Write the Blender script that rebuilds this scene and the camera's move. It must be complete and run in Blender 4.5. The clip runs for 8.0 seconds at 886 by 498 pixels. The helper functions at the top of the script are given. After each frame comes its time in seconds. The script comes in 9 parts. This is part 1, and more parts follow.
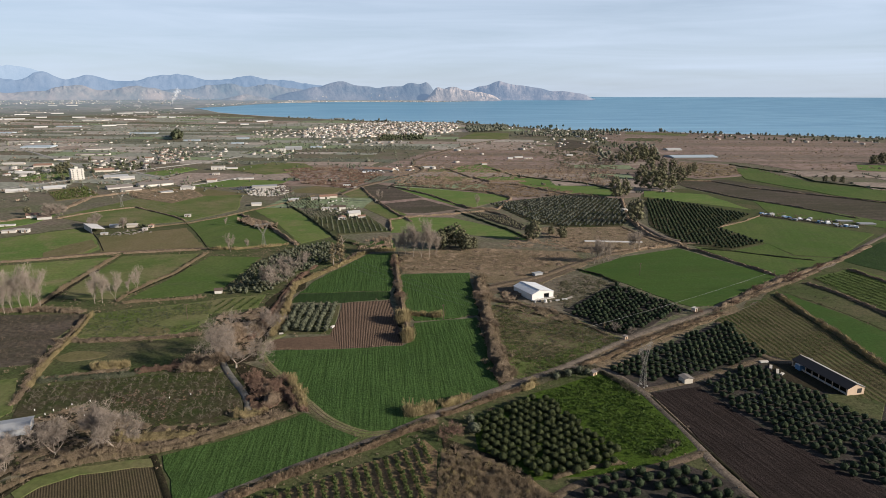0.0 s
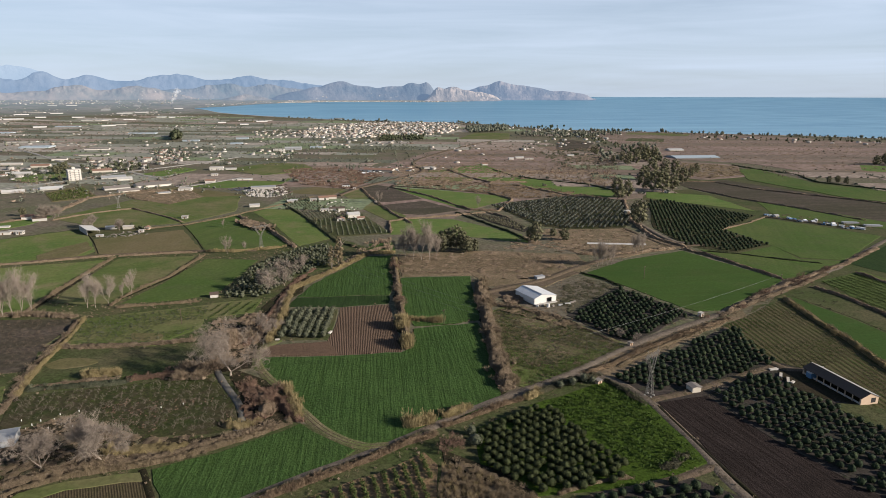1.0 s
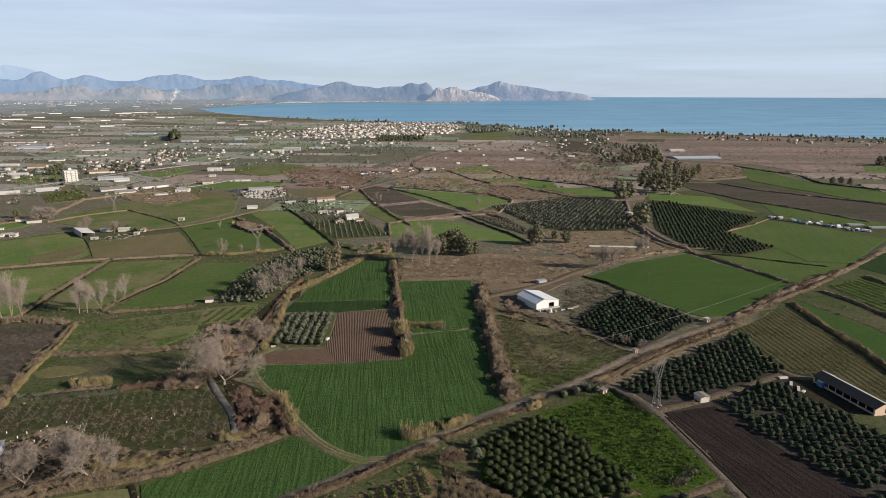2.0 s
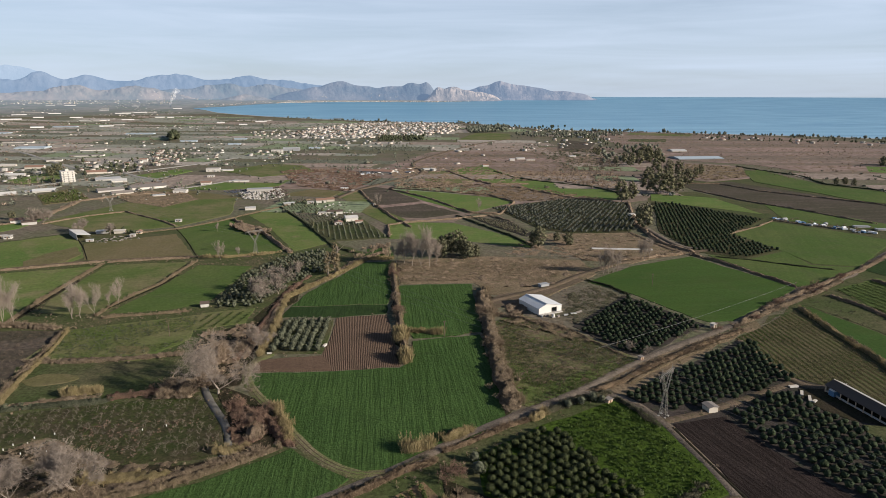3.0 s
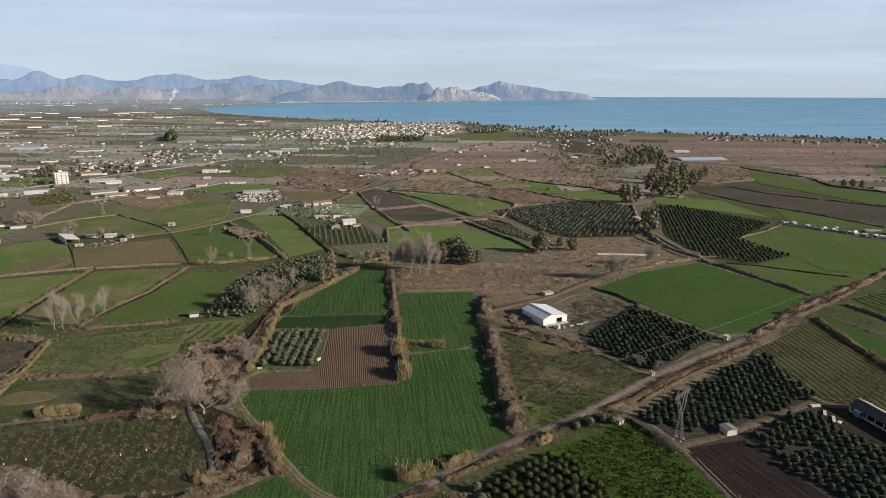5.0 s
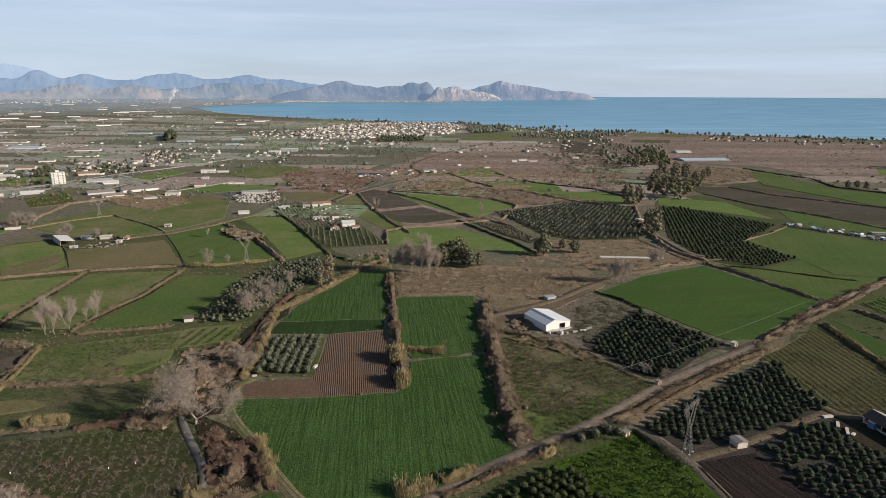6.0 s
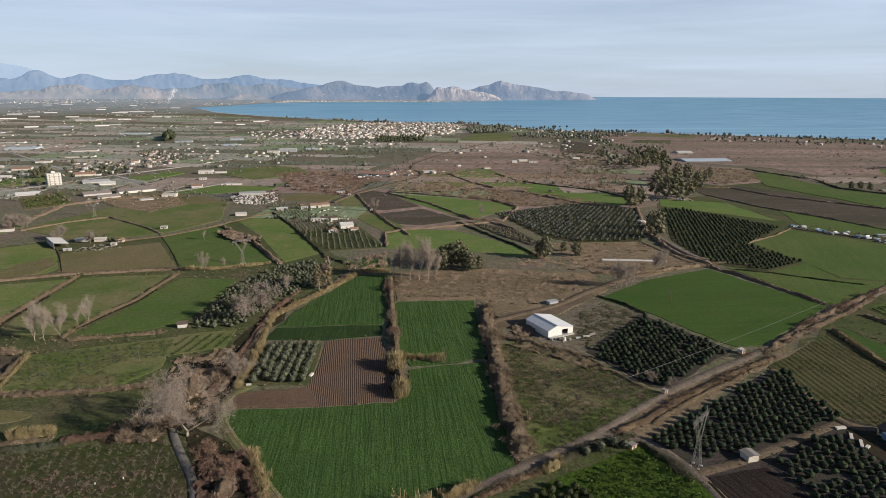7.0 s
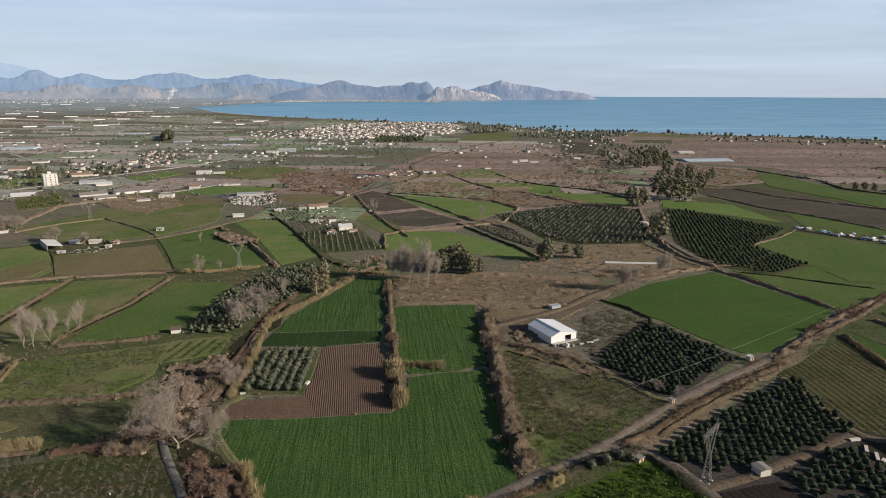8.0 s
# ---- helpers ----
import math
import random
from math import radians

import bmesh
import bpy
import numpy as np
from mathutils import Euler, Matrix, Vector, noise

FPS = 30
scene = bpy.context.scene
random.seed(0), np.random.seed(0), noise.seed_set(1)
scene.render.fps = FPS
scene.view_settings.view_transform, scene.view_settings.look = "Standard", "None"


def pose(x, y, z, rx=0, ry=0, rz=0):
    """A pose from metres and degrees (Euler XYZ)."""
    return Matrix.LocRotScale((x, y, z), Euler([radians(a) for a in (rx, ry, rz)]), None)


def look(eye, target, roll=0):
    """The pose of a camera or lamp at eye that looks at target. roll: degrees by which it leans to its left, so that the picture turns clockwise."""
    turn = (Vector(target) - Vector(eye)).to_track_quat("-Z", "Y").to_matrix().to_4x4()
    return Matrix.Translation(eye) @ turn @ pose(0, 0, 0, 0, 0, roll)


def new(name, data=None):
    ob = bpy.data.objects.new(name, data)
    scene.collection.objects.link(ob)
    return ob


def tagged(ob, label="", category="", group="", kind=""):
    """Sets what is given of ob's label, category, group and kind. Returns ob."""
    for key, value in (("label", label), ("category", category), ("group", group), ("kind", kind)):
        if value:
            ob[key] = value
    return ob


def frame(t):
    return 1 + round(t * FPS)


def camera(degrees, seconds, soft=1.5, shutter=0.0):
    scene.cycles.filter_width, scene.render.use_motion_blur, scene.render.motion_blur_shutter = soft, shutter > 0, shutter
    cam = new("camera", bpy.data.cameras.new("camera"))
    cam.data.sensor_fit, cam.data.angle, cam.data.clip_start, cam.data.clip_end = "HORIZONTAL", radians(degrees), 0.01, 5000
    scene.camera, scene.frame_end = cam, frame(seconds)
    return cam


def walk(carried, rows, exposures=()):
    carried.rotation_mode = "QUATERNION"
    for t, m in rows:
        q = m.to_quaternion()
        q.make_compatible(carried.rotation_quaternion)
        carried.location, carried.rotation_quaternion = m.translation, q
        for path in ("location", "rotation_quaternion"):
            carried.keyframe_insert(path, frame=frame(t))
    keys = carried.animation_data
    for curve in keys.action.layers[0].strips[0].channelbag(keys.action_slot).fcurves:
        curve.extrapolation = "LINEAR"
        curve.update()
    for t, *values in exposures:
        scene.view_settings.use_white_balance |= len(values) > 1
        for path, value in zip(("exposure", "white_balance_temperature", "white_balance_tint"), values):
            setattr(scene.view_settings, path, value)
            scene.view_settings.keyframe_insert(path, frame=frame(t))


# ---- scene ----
# the camera and its flight
cam = camera(70.9, 8.0, soft=0.7)
PATH = [
    (0, (-0.352, -4.529, 117.327), (-0.312, -2.589, 116.842), 0.0),
    (0.5, (-0.262, -0.589, 117.278), (-0.223, 1.351, 116.793), 0.0),
    (1, (-0.233, 3.452, 117.257), (-0.194, 5.392, 116.772), -0.0),
    (1.5, (-0.211, 7.504, 117.287), (-0.171, 9.444, 116.803), 0.0),
    (3, (-0.129, 19.148, 117.686), (-0.09, 21.087, 117.201), 0.0),
    (3.5, (0.017, 23.028, 117.734), (0.056, 24.968, 117.249), 0.0),
    (4, (0.133, 26.998, 117.766), (0.172, 28.938, 117.281), 0.0),
    (4.5, (0.203, 30.937, 117.884), (0.242, 32.877, 117.399), 0.0),
    (6, (0.322, 42.773, 118.087), (0.36, 44.712, 117.601), 0.1),
    (6.5, (0.353, 46.776, 118.14), (0.392, 48.715, 117.654), 0.1),
    (7, (0.433, 50.718, 118.241), (0.472, 52.657, 117.755), 0.1),
    (7.5, (0.426, 54.752, 118.232), (0.465, 56.692, 117.745), 0.1),
    (8, (0.587, 58.829, 118.27), (0.626, 60.768, 117.783), 0.1),
]
walk(cam, [(t, look(eye, target, roll)) for t, eye, target, roll in PATH],
     exposures=[(0, 0.83, 6000, 11), (8, 0.75, 6000, 11)])


# ---- daylight: a low winter sun from the right, thin cirrus in a pale sky ----
SUN_FROM = Vector((0.94, -0.33, 0.38)).normalized()
world = bpy.data.worlds.new("winter_sky")
scene.world = world
world.use_nodes = True
wt = world.node_tree
sky = wt.nodes.new("ShaderNodeTexSky")
sky.sky_type, sky.sun_disc = "NISHITA", False
sky.sun_elevation = math.asin(SUN_FROM.z)
sky.sun_rotation = math.atan2(SUN_FROM.x, SUN_FROM.y)
sky.altitude, sky.air_density, sky.dust_density, sky.ozone_density = 100, 1.0, 0.6, 3.0
wcoord = wt.nodes.new("ShaderNodeTexCoord")
wmap = wt.nodes.new("ShaderNodeMapping")
wmap.inputs["Scale"].default_value = (1.6, 2.2, 22)
wmap.inputs["Rotation"].default_value = (0.03, -0.05, 0.3)
wt.links.new(wcoord.outputs["Generated"], wmap.inputs["Vector"])
cirrus = wt.nodes.new("ShaderNodeTexNoise")
cirrus.inputs["Scale"].default_value, cirrus.inputs["Detail"].default_value = 1.6, 6
cirrus.inputs["Roughness"].default_value, cirrus.inputs["Distortion"].default_value = 0.55, 0.6
wt.links.new(wmap.outputs[0], cirrus.inputs["Vector"])
veil = wt.nodes.new("ShaderNodeMapRange")
veil.inputs[1].default_value, veil.inputs[2].default_value = 0.32, 0.72
veil.inputs[3].default_value, veil.inputs[4].default_value = 0.6, 0.88
wt.links.new(cirrus.outputs["Fac"], veil.inputs[0])
cloud = wt.nodes.new("ShaderNodeMix")
cloud.data_type = "RGBA"
# the veil thins out towards the zenith
updir = wt.nodes.new("ShaderNodeSeparateXYZ")
wt.links.new(wcoord.outputs["Generated"], updir.inputs[0])
thin_out = wt.nodes.new("ShaderNodeMapRange")
thin_out.inputs[1].default_value, thin_out.inputs[2].default_value = 0.16, 0.5
thin_out.inputs[3].default_value, thin_out.inputs[4].default_value = 1.0, 0.05
wt.links.new(updir.outputs[2], thin_out.inputs[0])
veiled = wt.nodes.new("ShaderNodeMath")
veiled.operation = "MULTIPLY"
wt.links.new(veil.outputs[0], veiled.inputs[0])
wt.links.new(thin_out.outputs[0], veiled.inputs[1])
wt.links.new(veiled.outputs[0], cloud.inputs["Factor"])
wt.links.new(sky.outputs[0], cloud.inputs[6])
cloud.inputs[7].default_value = (8.7, 9.7, 10.9, 1)
wt.links.new(cloud.outputs[2], wt.nodes["Background"].inputs[0])
wt.nodes["Background"].inputs[1].default_value = 0.045

sun = new("sun", bpy.data.lights.new("sun", "SUN"))
sun.data.energy, sun.data.angle, sun.data.color = 5.0, radians(0.55), (1.0, 0.86, 0.68)
sun.matrix_world = look(SUN_FROM * 400, (0, 0, 0))

# ---- the lie of the land ----
EYE = (0.0, 27.0, 117.6)
NEAR, REACH = 2600.0, 2100.0        # flat plain, then a far slope that closes the distance


def ground_z(x, y):
    d = math.hypot(x - EYE[0], y - EYE[1])
    if d <= NEAR:
        return 0.0
    return EYE[2] * (1 - d * (1 - min(d - NEAR, REACH * 0.995) / REACH) / NEAR)


def far_scale(x, y):
    """How much smaller things stand on the far slope, which gathers in a longer distance."""
    d = math.hypot(x - EYE[0], y - EYE[1])
    return 1.0 if d <= NEAR else d * (1 - min(d - NEAR, REACH * 0.995) / REACH) / NEAR


# ---- materials ----
DULL = 0.86       # one scale on every colour given below, balanced against the exposure


def dull(*colours):
    return [tuple(v * DULL for v in c) if c else c for c in colours]


def shader(name, rough=0.9, spec=0.2):
    m = bpy.data.materials.new(name)
    m.use_nodes = True
    n, l = m.node_tree.nodes, m.node_tree.links
    p = n["Principled BSDF"]
    p.inputs["Roughness"].default_value = rough
    p.inputs["Specular IOR Level"].default_value = spec
    return m, n, l, p


def mixed(n, l, fac, a, b):
    mx = n.new("ShaderNodeMix")
    mx.data_type = "RGBA"
    if isinstance(fac, float):
        mx.inputs["Factor"].default_value = fac
    else:
        l.new(fac, mx.inputs["Factor"])
    for socket, v in ((mx.inputs[6], a), (mx.inputs[7], b)):
        if isinstance(v, tuple):
            socket.default_value = (*v, 1)
        else:
            l.new(v, socket)
    return mx.outputs[2]


def noisy(n, l, vec, scale, lo=0.35, hi=0.65, detail=4.0, rough=0.6):
    t = n.new("ShaderNodeTexNoise")
    t.inputs["Scale"].default_value, t.inputs["Detail"].default_value, t.inputs["Roughness"].default_value = scale, detail, rough
    l.new(vec, t.inputs["Vector"])
    r = n.new("ShaderNodeMapRange")
    r.inputs[1].default_value, r.inputs[2].default_value = lo, hi
    l.new(t.outputs["Fac"], r.inputs[0])
    return r.outputs[0]


def bumped(n, l, p, height, strength, dist):
    b = n.new("ShaderNodeBump")
    b.inputs["Strength"].default_value, b.inputs["Distance"].default_value = strength, dist
    l.new(height, b.inputs["Height"])
    l.new(b.outputs[0], p.inputs["Normal"])


def soil(name, base, other, stain, patch=0.03, grain=0.8, rows=0.0, angle=0.0, row_mix=0.5, row_colour=None, bump=0.3, wobble=1.0, streak=False, mottle=0.75, relief=0.35):
    """Ground cover: large stains, fine grain and, where it is tilled or drilled, rows of that spacing running at that angle."""
    base, other, stain, row_colour = dull(base, other, stain, row_colour)
    m, n, l, p = shader(name, 0.95, 0.04)
    co = n.new("ShaderNodeTexCoord").outputs["Object"]
    c = mixed(n, l, noisy(n, l, co, patch, 0.38, 0.62), base, other)
    c = mixed(n, l, noisy(n, l, co, patch * 4.3, 0.5, 0.75), c, stain)
    fine = noisy(n, l, co, grain, 0.25, 0.75, 6.0, 0.7)
    dark = n.new("ShaderNodeMix")
    dark.data_type, dark.blend_type = "RGBA", "MULTIPLY"
    dark.inputs["Factor"].default_value = mottle
    ramp = n.new("ShaderNodeMapRange")
    ramp.inputs[3].default_value, ramp.inputs[4].default_value = 0.15, 1.65
    l.new(fine, ramp.inputs[0])
    l.new(c, dark.inputs[6])
    l.new(ramp.outputs[0], dark.inputs[7])
    c, h = dark.outputs[2], fine
    if rows:
        mp = n.new("ShaderNodeMapping")
        mp.inputs["Rotation"].default_value = (0, 0, radians(90 - angle))
        l.new(co, mp.inputs["Vector"])
        w = n.new("ShaderNodeTexWave")
        w.inputs["Scale"].default_value = 0.314 / rows
        w.inputs["Distortion"].default_value, w.inputs["Detail"].default_value = wobble, 3
        w.inputs["Detail Scale"].default_value, w.inputs["Detail Roughness"].default_value = 0.7, 0.6
        l.new(mp.outputs[0], w.inputs["Vector"])
        lines = w.outputs["Fac"]
        if streak:
            st = n.new("ShaderNodeMapping")
            st.inputs["Scale"].default_value = (1 / rows, 0.05 / rows, 1)
            l.new(mp.outputs[0], st.inputs["Vector"])
            lines = noisy(n, l, st.outputs[0], 1.0, 0.38, 0.66, 3.0, 0.6)
        k = n.new("ShaderNodeMath")
        k.operation, k.inputs[1].default_value = "MULTIPLY", row_mix
        l.new(lines, k.inputs[0])
        c = mixed(n, l, k.outputs[0], c, row_colour or tuple(v * 0.45 for v in base))
        a = n.new("ShaderNodeMath")
        a.operation = "SUBTRACT"
        l.new(fine, a.inputs[0])
        l.new(k.outputs[0], a.inputs[1])
        h = a.outputs[0]
    l.new(c, p.inputs["Base Color"])
    bumped(n, l, p, h, bump, relief)
    return m


TINTS = {}


def foliage(name, a, b, c=None, rough=0.8):
    """Leaves, blades and twigs: each one's own tint, over a broader drift from plant to plant."""
    TINTS[name] = (a, b, c or tuple(0.5 * (u + v) for u, v in zip(a, b)))
    a, b, c = dull(a, b, c)
    m, n, l, p = shader(name, rough, 0.08)
    g = n.new("ShaderNodeNewGeometry")
    r = n.new("ShaderNodeValToRGB")
    r.color_ramp.elements[0].color, r.color_ramp.elements[1].color = (*a, 1), (*b, 1)
    l.new(g.outputs["Random Per Island"], r.inputs[0])
    col = r.outputs[0]
    co = n.new("ShaderNodeTexCoord").outputs["Object"]
    drift = noisy(n, l, co, 0.11, 0.4, 0.65, 3.0)
    col = mixed(n, l, drift, col, c or tuple(0.5 * (u + v) * 0.75 for u, v in zip(a, b)))
    l.new(col, p.inputs["Base Color"])
    return m


def coat(name, colour, dirt=None, rough=0.6, scale=0.5, metal=0.0, amount=0.45):
    """Plaster, paint, sheet metal, concrete: one colour, weathered in patches."""
    colour, dirt = dull(colour, dirt)
    m, n, l, p = shader(name, rough, 0.3)
    p.inputs["Metallic"].default_value = metal
    co = n.new("ShaderNodeTexCoord").outputs["Object"]
    f = noisy(n, l, co, scale, 0.35, 0.8, 6.0, 0.65)
    k = n.new("ShaderNodeMath")
    k.operation, k.inputs[1].default_value = "MULTIPLY", amount
    l.new(f, k.inputs[0])
    c = mixed(n, l, k.outputs[0], colour, dirt or tuple(v * 0.55 for v in colour))
    l.new(c, p.inputs["Base Color"])
    bumped(n, l, p, noisy(n, l, co, 6.0), 0.12, 0.03)
    return m


CROP = soil("winter_wheat", (0.052, 0.096, 0.027), (0.06, 0.106, 0.03), (0.046, 0.08, 0.025), 0.02, 1.1, 1.3, 95, 0.55, (0.029, 0.052, 0.013), 0.8, 2.5, True, 0.7, 0.4)
CROP_MOWN = soil("mown_grass", (0.046, 0.088, 0.021), (0.057, 0.10, 0.023), (0.066, 0.096, 0.029), 0.012, 0.6, 5, 8, 0.5, (0.044, 0.07, 0.017), 0.3, 2.0, True, mottle=0.4)
CROP_DARK = soil("young_wheat", (0.031, 0.056, 0.018), (0.037, 0.064, 0.02), (0.031, 0.049, 0.02), 0.03, 1.2, 0.9, 93, 0.5, None, 0.4, 1, True)
CROP_BRIGHT = soil("fresh_grass", (0.10, 0.158, 0.042), (0.14, 0.178, 0.055), (0.17, 0.168, 0.074), 0.012, 0.4, 4, 18, 0.5, (0.075, 0.12, 0.028), 0.3, 3.0, True, mottle=0.4)
CROP_OLIVE = soil("thin_pasture", (0.098, 0.128, 0.038), (0.165, 0.15, 0.075), (0.075, 0.112, 0.03), 0.018, 0.5, 3, 14, 0.15, (0.06, 0.08, 0.022), 0.3, 2.0, True, mottle=0.4)
CROP_SOFT = soil("green_pasture", (0.098, 0.146, 0.038), (0.15, 0.166, 0.058), (0.195, 0.172, 0.09), 0.012, 0.5, 3, 16, 0.15, (0.055, 0.085, 0.022), 0.3, 2.0, True, mottle=0.4)
# Darkened so the clearing among trees reads half in shadow; elsewhere rough grass.
CLEARING = soil("shaded_rough_grass", (0.066, 0.082, 0.031), (0.10, 0.094, 0.05), (0.046, 0.062, 0.023), 0.03, 0.8)
CROP_DRY = soil("stubble", (0.155, 0.128, 0.068), (0.122, 0.114, 0.05), (0.17, 0.14, 0.08), 0.02, 0.6, mottle=0.45)
PLOUGH = soil("ploughed_earth", (0.165, 0.115, 0.082), (0.14, 0.099, 0.07), (0.185, 0.13, 0.094), 0.05, 1.5, 0.84, 97, 0.62, (0.066, 0.045, 0.033), 1.0, 1.6, False, 0.5, 0.5)
PLOUGH_SMOOTH = soil("harrowed_earth", (0.138, 0.093, 0.064), (0.12, 0.082, 0.057), (0.152, 0.104, 0.073), 0.05, 1.2, 1.0, 5, 0.3, (0.075, 0.05, 0.036), 0.5, 1.0, True, 0.5)
PLOUGH_DARK = soil("dark_tilled_earth", (0.033, 0.025, 0.023), (0.042, 0.032, 0.029), (0.028, 0.022, 0.02), 0.05, 1.6, 1.3, -73, 0.7, (0.016, 0.012, 0.01), 0.8, 0.8, True)
PLOUGH_FAR = soil("brown_tilled_earth", (0.100, 0.080, 0.066), (0.075, 0.068, 0.046), (0.125, 0.100, 0.083), 0.015, 0.4, 7, 8, 0.6, (0.05, 0.048, 0.03), 0.4, 1.0, True)
STUBBLE_ROWS = soil("drilled_brown_field", (0.105, 0.082, 0.05), (0.088, 0.074, 0.042), (0.07, 0.07, 0.03), 0.03, 1.2, 0.75, 119, 0.6, (0.05, 0.04, 0.024), 0.7, 0.7, False, 0.5)
STRIPED = soil("weedy_fallow", (0.047, 0.06, 0.018), (0.064, 0.064, 0.028), (0.04, 0.058, 0.015), 0.03, 0.9, 3.0, 90, 0.75, (0.105, 0.088, 0.05), 0.8, 0.8)
PASTURE_DEEP = soil("deep_green_pasture", (0.07, 0.112, 0.028), (0.098, 0.124, 0.04), (0.085, 0.105, 0.04), 0.014, 0.5, 4, 70, 0.3, (0.05, 0.082, 0.02), 0.3, 2.0, True, mottle=0.4)
VERGE = soil("dry_scrubland", (0.225, 0.168, 0.112), (0.17, 0.134, 0.084), (0.12, 0.106, 0.058), 0.03, 0.9, 0, 0, 0, None, 0.6)
# Blue raised a little to stand in for haze over the far marsh.
REEDBED = soil("reedbed_floor", (0.285, 0.205, 0.175), (0.210, 0.160, 0.136), (0.320, 0.240, 0.209), 0.004, 0.1, 55, -4, 0.8, (0.125, 0.108, 0.075), 0.6, 1.0, True)
LOT = soil("overgrown_lot", (0.16, 0.142, 0.078), (0.10, 0.128, 0.04), (0.205, 0.168, 0.112), 0.06, 1.1, 0, 0, 0, None, 0.6)
WEEDY = soil("weedy_ground", (0.066, 0.058, 0.034), (0.045, 0.057, 0.02), (0.082, 0.066, 0.044), 0.06, 1.1, 0, 0, 0, None, 0.6)
GRASSY = soil("orchard_grass", (0.045, 0.076, 0.011), (0.06, 0.096, 0.015), (0.028, 0.045, 0.01), 0.07, 1.0, 0, 0, 0, None, 0.7)
GROVE = soil("grove_soil", (0.06, 0.05, 0.045), (0.05, 0.045, 0.038), (0.04, 0.045, 0.027), 0.05, 0.9)
VINE_SOIL = soil("pale_vineyard_soil", (0.21, 0.145, 0.085), (0.17, 0.12, 0.07), (0.12, 0.12, 0.05), 0.08, 1.2)
GRAVEL = soil("gravel_road", (0.18, 0.148, 0.12), (0.148, 0.122, 0.096), (0.10, 0.085, 0.06), 0.1, 1.6)
LANE = soil("worn_lane_asphalt", (0.165, 0.155, 0.14), (0.135, 0.128, 0.115), (0.185, 0.17, 0.15), 0.15, 2.5, mottle=0.4)
PALE_ROAD = soil("pale_country_asphalt", (0.33, 0.31, 0.28), (0.28, 0.265, 0.24), (0.36, 0.34, 0.31), 0.1, 1.6)
DIRT = soil("bare_dirt", (0.15, 0.113, 0.082), (0.122, 0.094, 0.065), (0.085, 0.078, 0.042), 0.08, 1.4)
# Some blue added to stand in for haze over the plain.
PLAIN = soil("farmland", (0.152, 0.131, 0.097), (0.121, 0.124, 0.072), (0.179, 0.142, 0.115), 0.01, 0.3, 0, 0, 0, None, 0.4)
CONCRETE = coat("concrete", (0.42, 0.4, 0.37), None, 0.85)

# ---- large structure ----
def mesh_of(name, verts, faces, material, smooth=False):
    me = bpy.data.meshes.new(name)
    me.from_pydata([tuple(v) for v in verts], [], [tuple(f) for f in faces])
    me.materials.append(material)
    if smooth:
        me.polygons.foreach_set("use_smooth", [True] * len(me.polygons))
    me.update()
    return me


def polar_sheet(name, az0, az1, steps, radii, lift, material, smooth=True):
    verts, faces = [], []
    for i in range(steps + 1):
        a = radians(az0 + (az1 - az0) * i / steps)
        for r in radii(math.degrees(a)):
            x, y = EYE[0] + r * math.sin(a), EYE[1] + r * math.cos(a)
            verts.append((x, y, ground_z(x, y) + lift))
    k = len(verts) // (steps + 1)
    for i in range(steps):
        for j in range(k - 1):
            faces.append((i * k + j, i * k + j + 1, (i + 1) * k + j + 1, (i + 1) * k + j))
    return new(name, mesh_of(name, verts, faces, material, smooth))


HORIZON = NEAR + REACH * 0.88
ground = polar_sheet("ground", -180, 180, 180, lambda a: [0, 300, 900, 1800, 2590] + [2600 + 56 * i for i in range(1, 33)] + [HORIZON], 0, PLAIN)
tagged(ground, "flat brown and green farmland plain reaching the sea", "ground", kind="structure")

# the gulf: glossy water from the curved beach to the horizon
sea_m, n_, l_, p_ = shader("sea_water", 0.38, 0.35)
co_ = n_.new("ShaderNodeTexCoord").outputs["Object"]
mp_ = n_.new("ShaderNodeMapping")
mp_.inputs["Scale"].default_value = (0.0008, 0.011, 1)
l_.new(co_, mp_.inputs["Vector"])
l_.new(mixed(n_, l_, noisy(n_, l_, mp_.outputs[0], 1.0, 0.35, 0.7, 3.0), (0.07, 0.205, 0.34), (0.2, 0.38, 0.50)), p_.inputs["Base Color"])
bumped(n_, l_, p_, noisy(n_, l_, co_, 0.25, 0.2, 0.8, 5.0), 0.5, 0.8)
COAST = [(-1285, 3500), (-1204, 3432), (-1090, 3270), (-949, 3155), (-751, 3023), (-514, 2881), (-298, 2767), (-50, 2643), (137, 2592), (288, 2318), (380, 2130), (527, 2028), (689, 1964), (902, 1848), (1059, 1769), (1216, 1652), (1348, 1568)]
COAST_POLAR = sorted((math.degrees(math.atan2(x, y - EYE[1])), math.hypot(x, y - EYE[1])) for x, y in COAST)


def shore(a):
    r = float(np.interp(a, [c[0] for c in COAST_POLAR], [c[1] for c in COAST_POLAR]))
    return r + 9 * noise.noise((a * 2.1, 3.0, 0.0)) + 4 * noise.noise((a * 9.0, 7.0, 0.0))


def sea_rings(a):
    r = shore(a)
    return [r + (HORIZON - r) * i / 30 for i in range(31)]


gulf = polar_sheet("water", COAST_POLAR[0][0], 100, 240, sea_rings, 0.6, sea_m)
tagged(gulf, "calm pale blue sea of a wide gulf", "sea", kind="structure")
sand_m = coat("beach_sand", (0.5, 0.43, 0.34), None, 0.95, 0.02)
beach = polar_sheet("beach", COAST_POLAR[1][0], 60, 160, lambda a: [shore(a) - 14, shore(a) + 4], 0.9, sand_m)
tagged(beach, "thin strip of pale sandy beach", "beach", kind="structure")


# Haze is put into the colour: blue-grey tints plus a glow of the surface.
